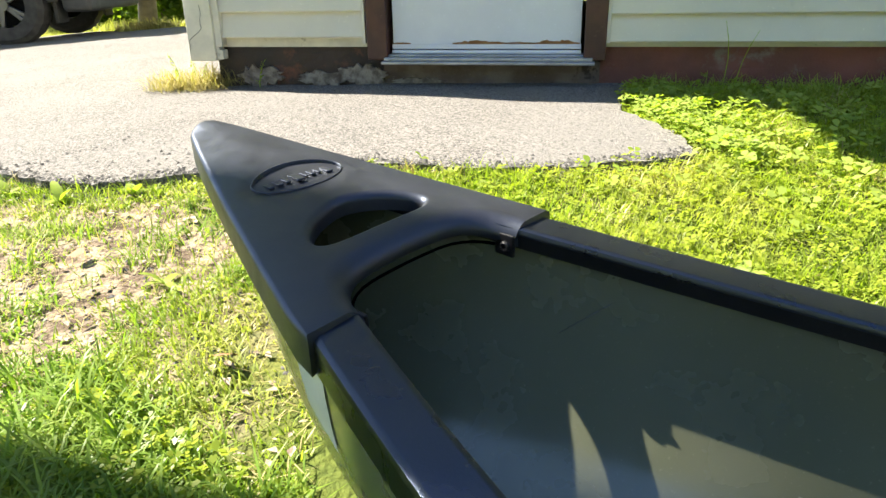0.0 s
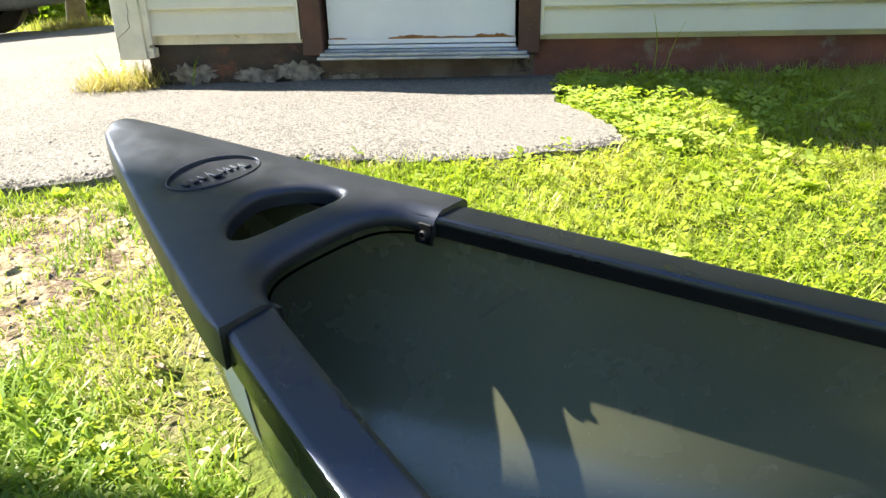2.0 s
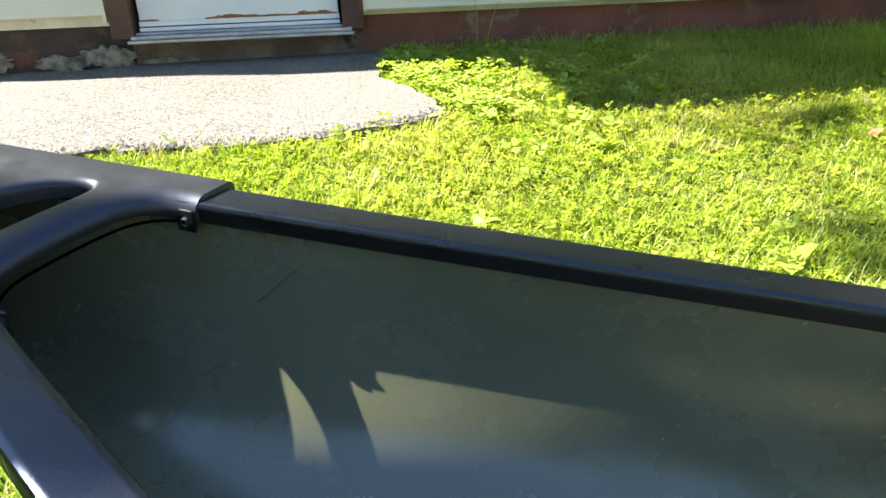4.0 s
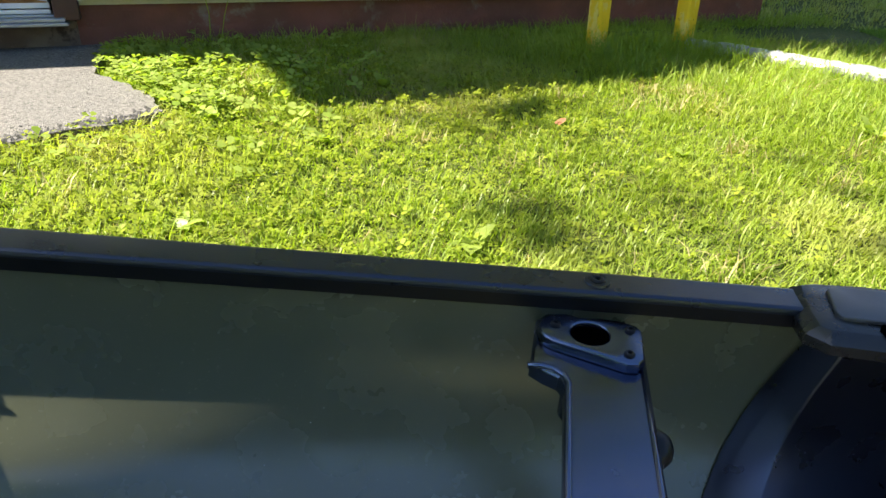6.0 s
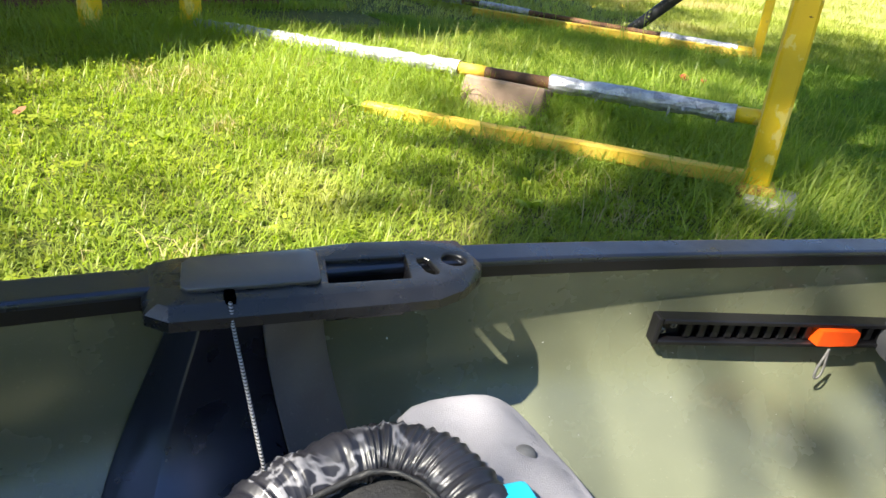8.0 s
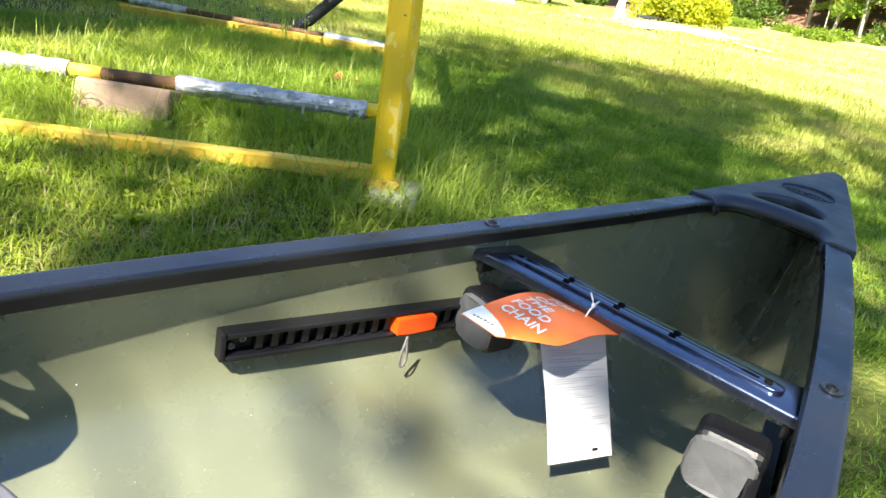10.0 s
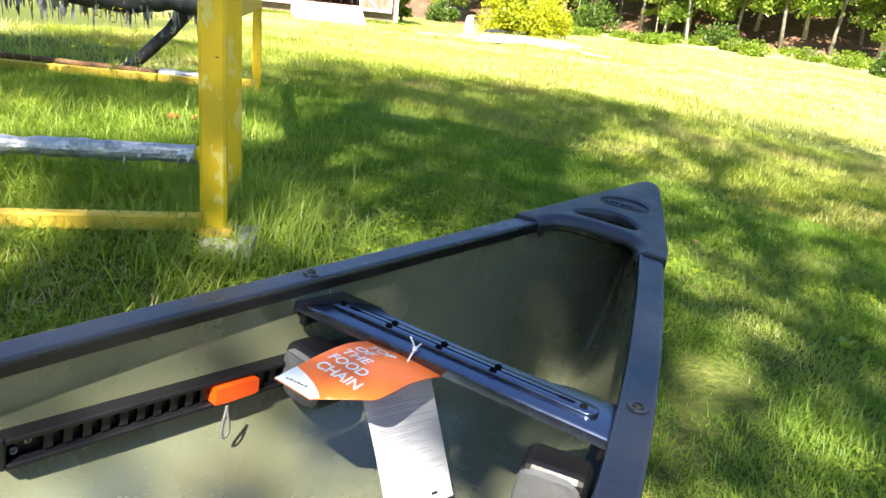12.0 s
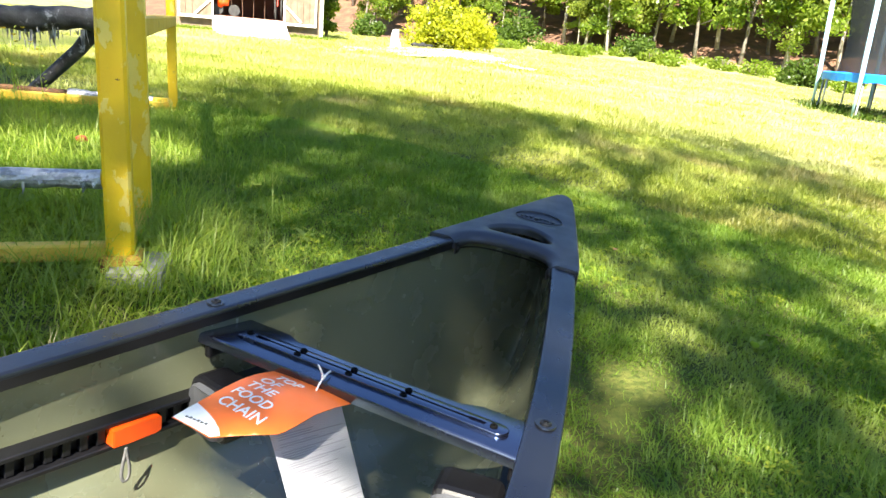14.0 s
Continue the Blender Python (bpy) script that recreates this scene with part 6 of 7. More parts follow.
for x, y, k_, c, s_ in ((-1.15, 1.38, leaf_a, 6, 1.0), (-0.68, 0.89, leaf_a, 5, 1.1), (-1.29, 0.84, leaf_a, 5, 0.9), (-0.83, 0.69, leaf_a, 6, 0.9), (-1.59, 1.68, leaf_a, 6, 1.0), (-1.84, 1.97, leaf_c, 5, 0.5), (-2.22, 2.19, leaf_a, 7, 1.2), (-2.11, 2.02, leaf_a, 7, 1.1), (-2.00, 1.92, leaf_a, 6, 1.2), (-1.92, 1.84, leaf_a, 6, 1.1), (-2.20, 2.06, leaf_a, 7, 1.1), (-2.29, 2.31, leaf_a, 6, 1.3), (-1.76, 1.74, leaf_a, 6, 1.1), (-2.16, 2.10, leaf_c, 5, 0.5), (-2.26, 2.24, leaf_c, 5, 0.5), (-2.07, 2.08, leaf_a, 7, 1.0), (-1.84, 1.85, leaf_c, 5, 0.45),
                        (-1.95, 2.19, leaf_a, 6, 1.1), (-1.71, 2.04, leaf_a, 6, 1.0), (-2.06, 2.35, leaf_a, 5, 1.1), (-1.52, 1.45, leaf_a, 6, 1.1), (-1.12, 1.96, leaf_c, 5, 0.6),
                        (-3.07, 0.19, leaf_b, 5, 1.0), (-3.28, 0.11, leaf_b, 4, 0.9), (-2.92, 0.35, leaf_a, 5, 0.9), (-2.28, 0.12, leaf_b, 5, 0.65), (-2.43, -0.25, leaf_a, 5, 0.8),
                        (-1.33, -0.68, leaf_c, 5, 0.8), (-1.47, -0.82, leaf_c, 5, 0.75), (-1.63, -0.62, leaf_a, 6, 1.2), (-1.80, -0.68, leaf_a, 6, 1.1), (-2.05, -0.64, leaf_a, 6, 1.1), (-1.57, -0.97, leaf_c, 5, 0.8), (-1.19, -0.52, leaf_c, 5, 0.7), (-1.50, -0.54, leaf_c, 4, 0.7), (-1.37, -0.52, leaf_a, 5, 1.2), (-1.25, -0.58, leaf_c, 5, 0.8), (-1.70, -0.74, leaf_c, 6, 0.9), (-1.90, -0.94, leaf_c, 5, 1.0), (-2.20, -0.87, leaf_a, 6, 1.2),
                        (0.40, 1.81, leaf_a, 7, 1.2), (0.96, 1.60, leaf_c, 5, 0.5), (1.36, 1.48, leaf_c, 6, 1.3), (1.20, 0.91, leaf_a, 5, 0.9), (2.30, -0.56, leaf_a, 5, 0.7), (1.95, 0.86, leaf_a, 7, 0.8),
                        (1.34, -0.63, leaf_a, 6, 1.1), (2.88, -0.94, leaf_a, 6, 0.7), (2.29, 1.36, leaf_a, 7, 0.8), (2.93, 2.81, leaf_c, 6, 0.8), (-0.19, 1.48, leaf_a, 5, 0.8), (0.61, 1.00, leaf_a, 5, 0.9)):
    weed(x, y, k_, c, s_, "broad green weed leaves growing in the lawn")

# tall thin weeds at the house corner and against the wall
for i, (x, y, h, lab) in enumerate(((-3.915, 1.465, 0.15, "spindly green weed by the foundation"), (-4.27, 1.30, 0.17, "pale dry weed at the house corner"), (-4.20, 1.33, 0.13, "pale dry weed at the house corner"),
                                    (-4.36, 1.27, 0.19, "pale dry weed at the house corner"), (-2.05, 2.55, 0.30, "thin tall grass stalk against the foundation"), (-2.0, 2.57, 0.26, "thin tall grass stalk against the foundation"),
                                    (2.62, 3.36, 0.52, "tall thin weed with small yellow flowers"), (2.75, 3.55, 0.48, "tall thin weed with small yellow flowers"), (2.9, 3.5, 0.40, "tall thin weed with small yellow flowers"), (3.30, 3.10, 0.14, "low yellow flowers by the post"))):
    w = thing("weed_stalk", pose(x, y, soil(x, y), 0, 0, rnd.uniform(0, 360)), lab, "weed", "tall weeds")
    bendx = rnd.uniform(0.05, 0.3)
    rod("stem", [(bendx * h * t * t, 0.02 * math.sin(3 * t), h * t) for t in (0, 0.25, 0.5, 0.75, 1)], [0.0028, 0.0025, 0.002, 0.0016, 0.001], M["longgrass"], w, 5)
    if i in (4, 5):
        continue
    for j in range(14 if i != 9 else 8):
        t = 0.25 + 0.75 * j / 13
        lf = new("leaf", leaf_a)
        lf.parent = w
        lf.matrix_basis = pose(bendx * h * t * t, 0, h * t, 0, rnd.uniform(-50, 0), rnd.uniform(0, 360)) @ Matrix.Scale((0.42 if i < 4 else 0.5) * (1.2 - 0.7 * t), 4)
    if i in (6, 7, 8, 9):
        for j in range(3):
            bm = bmesh.new()
            bmesh.ops.create_cone(bm, segments=9, radius1=0.004, radius2=0.014, depth=0.008, cap_ends=True, matrix=Matrix.Translation((bendx * h + rnd.uniform(-0.05, 0.05), rnd.uniform(-0.05, 0.05), h - 0.04 * j)))
            part("flower", bm, M["flower"], w)

# fallen leaves
lf_dead = leaf_mesh("dead_leaf", 0.055, 0.036, M["deadleaf"], 0.28, 7)
for x, y, a in ((2.88, 0.01, 20), (2.42, -0.62, 110), (3.31, 0.42, 200), (1.94, -1.09, 80), (-2.08, -0.35, 30), (-2.57, 0.04, 140), (-1.87, 0.05, 250), (-0.52, 1.63, 75), (-2.84, -0.30, 300), (-2.26, 0.43, 10), (0.85, 1.49, 60)):
    d_ = new("fallen_leaf", lf_dead)
    d_.matrix_basis = pose(x, y, soil(x, y) + 0.028, rnd.uniform(-25, 25), rnd.uniform(-10, 15), a) @ Matrix.Scale(rnd.uniform(0.7, 1.1), 4)
    tagged(d_, "dry brown fallen leaf on the grass", "leaf", "fallen leaves")

# crumbs of asphalt and small stones along the broken edge
rnd = random.Random(66)
vs, fs = [], []
for k in range(4200):
    if k < 3500:
        i = rnd.randrange(0, 14)
        t = rnd.random()
        x = DRIVE[i][0] + (DRIVE[i + 1][0] - DRIVE[i][0]) * t if i < 13 else rnd.uniform(-3.4, -1.9)
        y = DRIVE[i][1] + (DRIVE[i + 1][1] - DRIVE[i][1]) * t if i < 13 else rnd.uniform(-0.6, 0.7)
        x, y = x + rnd.gauss(0.0, 0.03), y + rnd.gauss(-0.012, 0.035)
    else:
        x, y = rnd.uniform(-3.5, -1.75), rnd.uniform(-0.8, 0.6)
    on = inside((x, y), DRIVE)
    z = asphalt_z(x, y) if on else soil(x, y)
    r = rnd.uniform(0.003, 0.009)
    b = len(vs)
    for ox, oy, oz in ((1, 0, 0), (-1, 0, 0), (0, 1, 0), (0, -1, 0), (0, 0, 1), (0, 0, -0.6)):
        vs.append((x + ox * r * rnd.uniform(0.6, 1.3), y + oy * r * rnd.uniform(0.6, 1.3), z + oz * r * rnd.uniform(0.5, 0.9)))
    fs += [(b, b + 2, b + 4), (b + 2, b + 1, b + 4), (b + 1, b + 3, b + 4), (b + 3, b, b + 4), (b + 2, b, b + 5), (b + 1, b + 2, b + 5), (b + 3, b + 1, b + 5), (b, b + 3, b + 5)]
crumbs = piece("gravel_crumbs", vs, fs, M["crumb"], fix=False)
tagged(crumbs, "loose asphalt crumbs and small stones", "gravel", kind="stuff")


# thin stalks with small yellow flowers by the rack
rnd = random.Random(55)
for x, y, h in ((2.42, 3.98, 0.26), (2.66, 3.80, 0.24), (2.05, 3.95, 0.22), (2.20, 4.15, 0.30), (2.90, 3.72, 0.26), (2.52, 4.02, 0.31), (3.38, 3.08, 0.12), (3.30, 3.14, 0.10)):
    fl = thing("wildflower", pose(x, y, soil(x, y) - 0.01), "thin stalk with small yellow flowers in tall grass", "flower", "yellow flowers by the rack")
    lx, ly = rnd.uniform(-0.05, 0.05), rnd.uniform(-0.05, 0.05)
    rod("stalk", [(0, 0, 0), (lx * 0.3, ly * 0.3, h * 0.5), (lx, ly, h)], [0.0022, 0.0018, 0.0012], M["longgrass"], fl, 5)
    for k in range(3):
        cx, cy, cz = lx + rnd.uniform(-0.018, 0.018), ly + rnd.uniform(-0.018, 0.018), h + rnd.uniform(-0.02, 0.012)
        bm = bmesh.new()
        mid = bm.verts.new((cx, cy, cz + 0.002))
        ring = [bm.verts.new((cx + (0.012 if q % 2 else 0.007) * math.cos(q * 0.628), cy + (0.012 if q % 2 else 0.007) * math.sin(q * 0.628), cz + (0.005 if q % 2 else 0.0))) for q in range(10)]
        for q in range(10):
            bm.faces.new((mid, ring[q], ring[(q + 1) % 10]))
        part("blossom", bm, M["flower"], fl)


# ======== trees ========
def leaf_cloud(name, centres, n, spread, size, mat, parent, seed, squash=0.75, label=""):
    """Many small leaves in clumps, each a bent diamond."""
    g = np.random.default_rng(seed)
    c = np.array(centres, float)
    i = g.integers(0, len(c), n)
    off = np.clip(g.normal(0, 1, (n, 3)), -1.7, 1.7) * spread
    off[:, 2] *= squash
    p = c[i, :3] + off * c[i, 3:4]
    a, t = g.normal(0, 1, (n, 3)), g.normal(0, 1, (n, 3))
    a /= np.linalg.norm(a, axis=1, keepdims=True)
    b = np.cross(a, t)
    b /= np.linalg.norm(b, axis=1, keepdims=True)
    s = (size * g.uniform(0.6, 1.3, n))[:, None]
    vs = np.stack([p - a * s, p + b * s * 0.55, p + a * s, p - b * s * 0.55], 1)
    me = bpy.data.meshes.new(name)
    me.vertices.add(n * 4)
    me.vertices.foreach_set("co", vs.reshape(-1).astype(np.float32))
    me.loops.add(n * 4)
    me.loops.foreach_set("vertex_index", np.arange(n * 4, dtype=np.int32))
    me.polygons.add(n)
    me.polygons.foreach_set("loop_start", np.arange(0, n * 4, 4, dtype=np.int32))
    me.polygons.foreach_set("loop_total", np.full(n, 4, dtype=np.int32))
    me.update(calc_edges=True)
    return link(name, me, mat, parent, label)


def tree(name, m, height, r0, crown_low, crown_r, leaves, leaf, mat, bark, seed, label, category="tree", group="", twigs=14, lean=0.03, clump=0.20):
    rnd = random.Random(seed)
    t_ = thing(name, m, label, category, group)
    n = 9
    trunk = [(lean * height * math.sin(i * 0.5 + seed), lean * height * math.cos(i * 0.7 + seed) - lean * height, height * i / (n - 1) - 0.1) for i in range(n)]
    trunk = [(x - trunk[0][0], y - trunk[0][1], z) for x, y, z in trunk]
    rad = [r0 * (1.0 - 0.82 * i / (n - 1)) * (1.35 if i == 0 else 1) for i in range(n)]
    tv, tf = tube(trunk, rad, 10, 0.08, seed)
    cen = []
    for k in range(twigs):
        h = crown_low + (height - crown_low) * (k + 0.5) / twigs
        q = min(n - 1, max(0, int(h / height * (n - 1))))
        base = Vector(trunk[q])
        base.z = h
        az = k * 2.4 + rnd.uniform(-0.5, 0.5)
        reach = crown_r * (0.55 + 0.45 * rnd.random()) * (1 - 0.55 * ((h - crown_low) / max(0.1, height - crown_low)) ** 2)
        tip = base + Vector((math.cos(az) * reach, math.sin(az) * reach, reach * rnd.uniform(0.05, 0.45)))
        bv, bf = tube([base, base.lerp(tip, 0.5) + Vector((0, 0, 0.08 * reach)), tip], [r0 * 0.28, r0 * 0.17, r0 * 0.05], 6)
        o = len(tv)
        tv += bv
        tf += [tuple(v + o for v in f) for f in bf]
        for e in (0.45, 0.75, 1.0):
            c = base.lerp(tip, e)
            cen.append((c.x + rnd.gauss(0, 0.1 * reach), c.y + rnd.gauss(0, 0.1 * reach), c.z + rnd.gauss(0, 0.12 * reach), reach * rnd.uniform(0.7, 1.2)))
    piece("trunk", tv, tf, bark, t_, smooth=True, fix=False)
    leaf_cloud("crown", cen, leaves, clump, leaf, mat, t_, seed)
    return t_


# unseen shade trees beside the canoe, on the sun's side: limbs with clumps of leaves set to cast the shade
def sunward(s, u, way=SUN_AZ):
    """From metres along a heading and across it to x and y."""
    return s * math.cos(way) - u * math.sin(way), s * math.sin(way) + u * math.cos(way)


LAWN_AZ = radians(28.0)          # the heading in which the patches of shade are laid out on the lawn


rnd = random.Random(14)
stems = {-0.386: (-6.2, 0.250, 13.0), -1.25: (-6.6, 0.075, 13.0), -3.6: (-6.0, 0.085, 12.5), -6.2: (-6.3, 0.12, 13.0), -9.2: (-6.0, 0.22, 12.5)}
clumps = {u: [] for u in stems}


def add_clump(s, u, r, at, dense=1.0):
    if -2.3 < u < -0.95 and 0.5 < s < 2.4 and math.sin(s * 37.0 + u * 91.0) > 0.2:
        return          # gaps that let the light down beside the bow
    if 0.0 < u < 1.3 and 1.9 < s < 3.4 and math.sin(s * 53.0 + u * 71.0) > 0.6:
        return
    x, y = sunward(s, u, LAWN_AZ)
    run = s - at
    x, y = x - run * math.cos(SUN_AZ), y - run * math.sin(SUN_AZ)
    across = y * math.cos(SUN_AZ) - x * math.sin(SUN_AZ)
    clumps[min(stems, key=lambda q: abs(q - across))].append((x, y, run * math.tan(SUN_EL), r, dense))


for k in range(350):
    u = rnd.uniform(-10.5, 3.6)
    start = 1.85 if u < 0.35 else 0.95 if u < 0.9 else 1.25 + (u - 0.9) * 1.4
    s = start + 0.35 + (7.0 - start) * rnd.random() ** 0.95
    if -2.8 < u < -1.0 and 2.8 < s < 4.8 and rnd.random() < 0.6:
        continue
    if math.hypot(s - 4.8, u - 0.35) < 0.55:
        continue
    add_clump(s, u, rnd.uniform(0.15, 0.30), rnd.gauss(-6.0, 0.8), 0.55)
# clumps placed one by one where shade should fall on canoe and lawn
for s, u, r in ((0.57, 1.88, 0.09), (0.34, 1.05, 0.10), (0.27, 1.84, 0.10), (0.66, 0.0, 0.028), (0.80, -0.18, 0.030), (1.02, -0.12, 0.04), (1.25, -0.42, 0.07), (1.35, -0.62, 0.09), (1.15, -0.75, 0.07), (1.70, -0.68, 0.08), (1.72, -0.64, 0.08), (1.68, -0.72, 0.08), (0.9, -1.0, 0.14), (1.1, -0.95, 0.12), (0.7, -1.1, 0.14), (1.42, -0.50, 0.10), (1.30, -0.33, 0.06),
                (1.15, -1.2, 0.18), (0.85, -1.3, 0.18), (1.35, -1.0, 0.14), (0.6, -1.5, 0.2), (1.0, -1.6, 0.2), (1.5, -1.4, 0.25), (1.7, -1.9, 0.25), (2.2, -1.5, 0.25), (1.2, -1.8, 0.18), (2.0, -2.2, 0.25), (2.5, -1.9, 0.20), (2.6, -0.4, 0.3), (3.0, -0.1, 0.3), (3.3, -0.7, 0.3), (2.3, 0.2, 0.25), (3.6, 0.1, 0.25), (2.2, -0.8, 0.22), (2.0, 0.45, 0.22),
                (1.32, -0.43, 0.13), (1.18, -0.38, 0.11), (1.45, -0.47, 0.13), (1.30, -0.56, 0.11), (1.08, -0.42, 0.08), (1.20, -0.58, 0.10), (1.05, -0.50, 0.08), (1.30, -0.52, 0.10), (1.12, -0.62, 0.08), (1.75, 0.05, 0.16), (2.6, 0.6, 0.20), (2.3, 0.75, 0.2), (1.15, 0.66, 0.13), (1.4, 0.45, 0.16), (1.6, 0.85, 0.15), (0.85, 0.72, 0.08), (1.5, 0.1, 0.16)):
    add_clump(s, u, r, -6.5)
for s, u, r in ((1.73, -0.79, 0.16), (1.85, -0.85, 0.16), (1.66, -0.88, 0.13), (1.92, -0.93, 0.14)):
    add_clump(s, u, r, -6.3)
for k in range(34):
    s, u = rnd.uniform(4.0, 6.9), rnd.uniform(-2.0, 0.9)
    if math.hypot(s - 4.8, u - 0.35) > 0.6 and math.hypot(s - 5.6, u + 1.2) > 0.4:
        add_clump(s, u, rnd.uniform(0.20, 0.40), rnd.gauss(-6.2, 0.6), 0.45)
for k in range(10):
    add_clump(rnd.uniform(1.3, 3.4), rnd.uniform(-2.5, -1.1), rnd.uniform(0.16, 0.30), rnd.gauss(-6.2, 0.5), 0.45)
for u0, (s0, r0, top) in stems.items():
    bx, by = sunward(s0, u0)
    t_ = thing("shade_tree", pose(bx, by, soil(bx, by)), "unseen broadleaf tree placed to shade the lawn", "tree", "shade trees")
    lean = 0.1106 if u0 == -0.386 else 0.0          # one unseen trunk leans across the light to lay a shade band on the hull
    tv, tf = tube([(-lean * math.sin(SUN_AZ) * (top * i / 9), lean * math.cos(SUN_AZ) * (top * i / 9), top * i / 9 - 0.1) for i in range(10)], [r0 * (1 - 0.06 * i) for i in range(10)], 12, 0.08, 5)
    cen = []
    for x, y, h, r, dense in clumps[u0]:
        tip = Vector((x - bx, y - by, h))
        base = Vector((0, 0, min(top - 0.4, max(5.0, h - 0.35 - 0.15 * math.hypot(tip.x, tip.y)))))
        bv, bf = tube([base, base.lerp(tip, 0.5) + Vector((0, 0, 0.15)), tip], [0.020, 0.013, 0.005], 5)
        o = len(tv)
        tv += bv
        tf += [tuple(q + o for q in f) for f in bf]
        cen.append((tip.x, tip.y, tip.z, r, dense))
    piece("trunk", tv, tf, M["bark"], t_, smooth=True, fix=False)
    vol = np.array([c[3] ** 2 * c[4] for c in cen])
    many = []
    for c in cen:
        many += [c[:4]] * max(1, round(c[3] ** 2 * 300 * c[4]))
    leaf_cloud("crown", many, int(vol.sum() * 1400), 1.0, 0.085, M["foliage"], t_, 60 + int(u0), 0.8)


# the wood at the far end of the lawn
def far(az_px_deg, dist):
    a = radians(az_px_deg - 0.25)
    return dist * math.cos(a), dist * math.sin(a)


floor_v, floor_f = [], []
nx, ny = 24, 40
for i in range(nx):
    for j in range(ny):
        az = -20 + 70 * j / (ny - 1)
        d = 33.0 + i * 1.4
        x, y = far(az, d + 1.2 * math.sin(j * 1.3))
        floor_v.append((x, y, soil(x, y) + 0.03 + max(0, i - 2) * 0.22 + 0.15 * noise.noise((x * 0.6, y * 0.6, 0))))
for i in range(nx - 1):
    for j in range(ny - 1):
        a = i * ny + j
        floor_f.append((a, a + 1, a + ny + 1, a + ny))
wf = piece("woodland_floor", floor_v, floor_f, M["litter"], smooth=True, fix=False)
tagged(wf, "brown leaf litter on the woodland floor", "ground", kind="structure")

rnd = random.Random(101)
protos = []
for k in range(5):
    protos.append(tree("woodland_tree", pose(60, 60 + 4 * k, 3), rnd.uniform(8, 11), rnd.uniform(0.07, 0.13), rnd.uniform(1.0, 2.0), 2.2, 6800, 0.125, M["woodleaf"], M["birch"] if k in (1, 3) else M["bark"], 200 + k,
                       "slender pale trunk with light green leaves", group="woodland trees", twigs=16, lean=0.02))
spots = [(3.2, 34.5), (5.0, 36.5), (6.4, 34.8), (8.3, 37.5), (9.6, 35.0), (11.2, 38.5), (13.0, 35.5), (14.5, 39.0), (16.3, 36.5), (18.0, 38.0), (20.0, 36.0), (22.2, 38.5), (24.5, 37.0), (27.0, 39.0), (30, 38.0),
         (1.5, 37.0), (0.2, 35.0), (-1.5, 38.0), (-3.2, 35.8), (-5.0, 38.5), (-7.0, 36.5), (2.3, 41.0), (4.2, 43.0), (7.2, 42.0), (10.4, 43.5), (12.4, 42.0), (15.4, 44.0), (17.4, 42.5), (19.2, 44.0), (21.4, 43.0),
         (-0.6, 43.0), (-2.6, 44.0), (23.4, 44.5), (26.0, 43.0), (29.0, 45.0), (33.0, 42.0), (36.5, 44.0), (40.0, 41.0), (44.0, 43.0), (48.0, 42.0), (8.9, 48.0), (5.6, 49.0), (13.6, 49.0), (18.8, 50.0), (1.0, 49.0), (24.8, 50.0)]
more = random.Random(77)
spots += [(more.uniform(-8, 34), more.uniform(33.5, 47)) for k in range(36)]
for k, (az, d) in enumerate(spots):
    x, y = far(az, d)
    m = pose(x, y, soil(x, y) + max(0.0, (d - 36) * 0.155), 0, 0, rnd.uniform(0, 360)) @ Matrix.Scale(rnd.uniform(0.85, 1.2) if k < 46 else rnd.uniform(0.35, 0.8), 4)
    if k < 5:
        protos[k].matrix_basis = m
    else:
        copy_thing(protos[k % 5], m)


def bush(name, x, y, r, h, n, size, mat, seed, label, category="bush", group=""):
    g = random.Random(seed)
    b = thing(name, pose(x, y, soil(x, y) + (max(0, math.hypot(x, y) - 36) * 0.15)), label, category, group)
    cen = []
    for k in range(22):
        a, q = g.uniform(0, 6.28), g.random() ** 0.5
        cen.append((r * 0.75 * q * math.cos(a), r * 0.75 * q * math.sin(a), h * (0.14 + 0.66 * g.random() * (1 - 0.6 * q * q)), r * 0.9))
    for k in range(5):
        a = g.uniform(0, 6.28)
        rod("stem", [(0, 0, -0.05), (r * 0.3 * math.cos(a), r * 0.3 * math.sin(a), h * 0.4), (r * 0.5 * math.cos(a), r * 0.5 * math.sin(a), h * 0.75)], [0.03, 0.02, 0.008], M["bark"], b, 5)
    leaf_cloud("leaves", cen, n, 0.22, size, mat, b, seed, 0.8)
    return b


gx_, gy_ = far(26.0, 22.4)
bush("golden_bush", gx_, gy_, 1.05, 1.75, 5600, 0.058, M["gold"], 7, "broad golden yellow bush in sunlight", group="golden bushes")
gx_, gy_ = far(23.0, 22.0)
bush("golden_bush", gx_, gy_, 0.95, 1.45, 4800, 0.058, M["gold"], 8, "lower golden yellow bush grown into its neighbour", group="golden bushes")
bx_, by_ = far(34.4, 22.5)
bush("green_shrub", bx_, by_, 0.45, 1.9, 3200, 0.06, M["fern"], 9, "light green upright shrub beside the shed", "shrub")
for k, (az, d, r, h) in enumerate(((20.0, 34.5, 1.3, 1.9), (10.4, 33.6, 1.2, 1.3), (-1.2, 31, 0.9, 1.2), (31.6, 31.5, 0.7, 1.0))):
    x, y = far(az, d)
    bush("dark_shrub", x, y, r, h, 2600, 0.08, M["shrub"], 300 + k, "dark green shrub at the edge of the wood", "shrub", "dark shrubs")
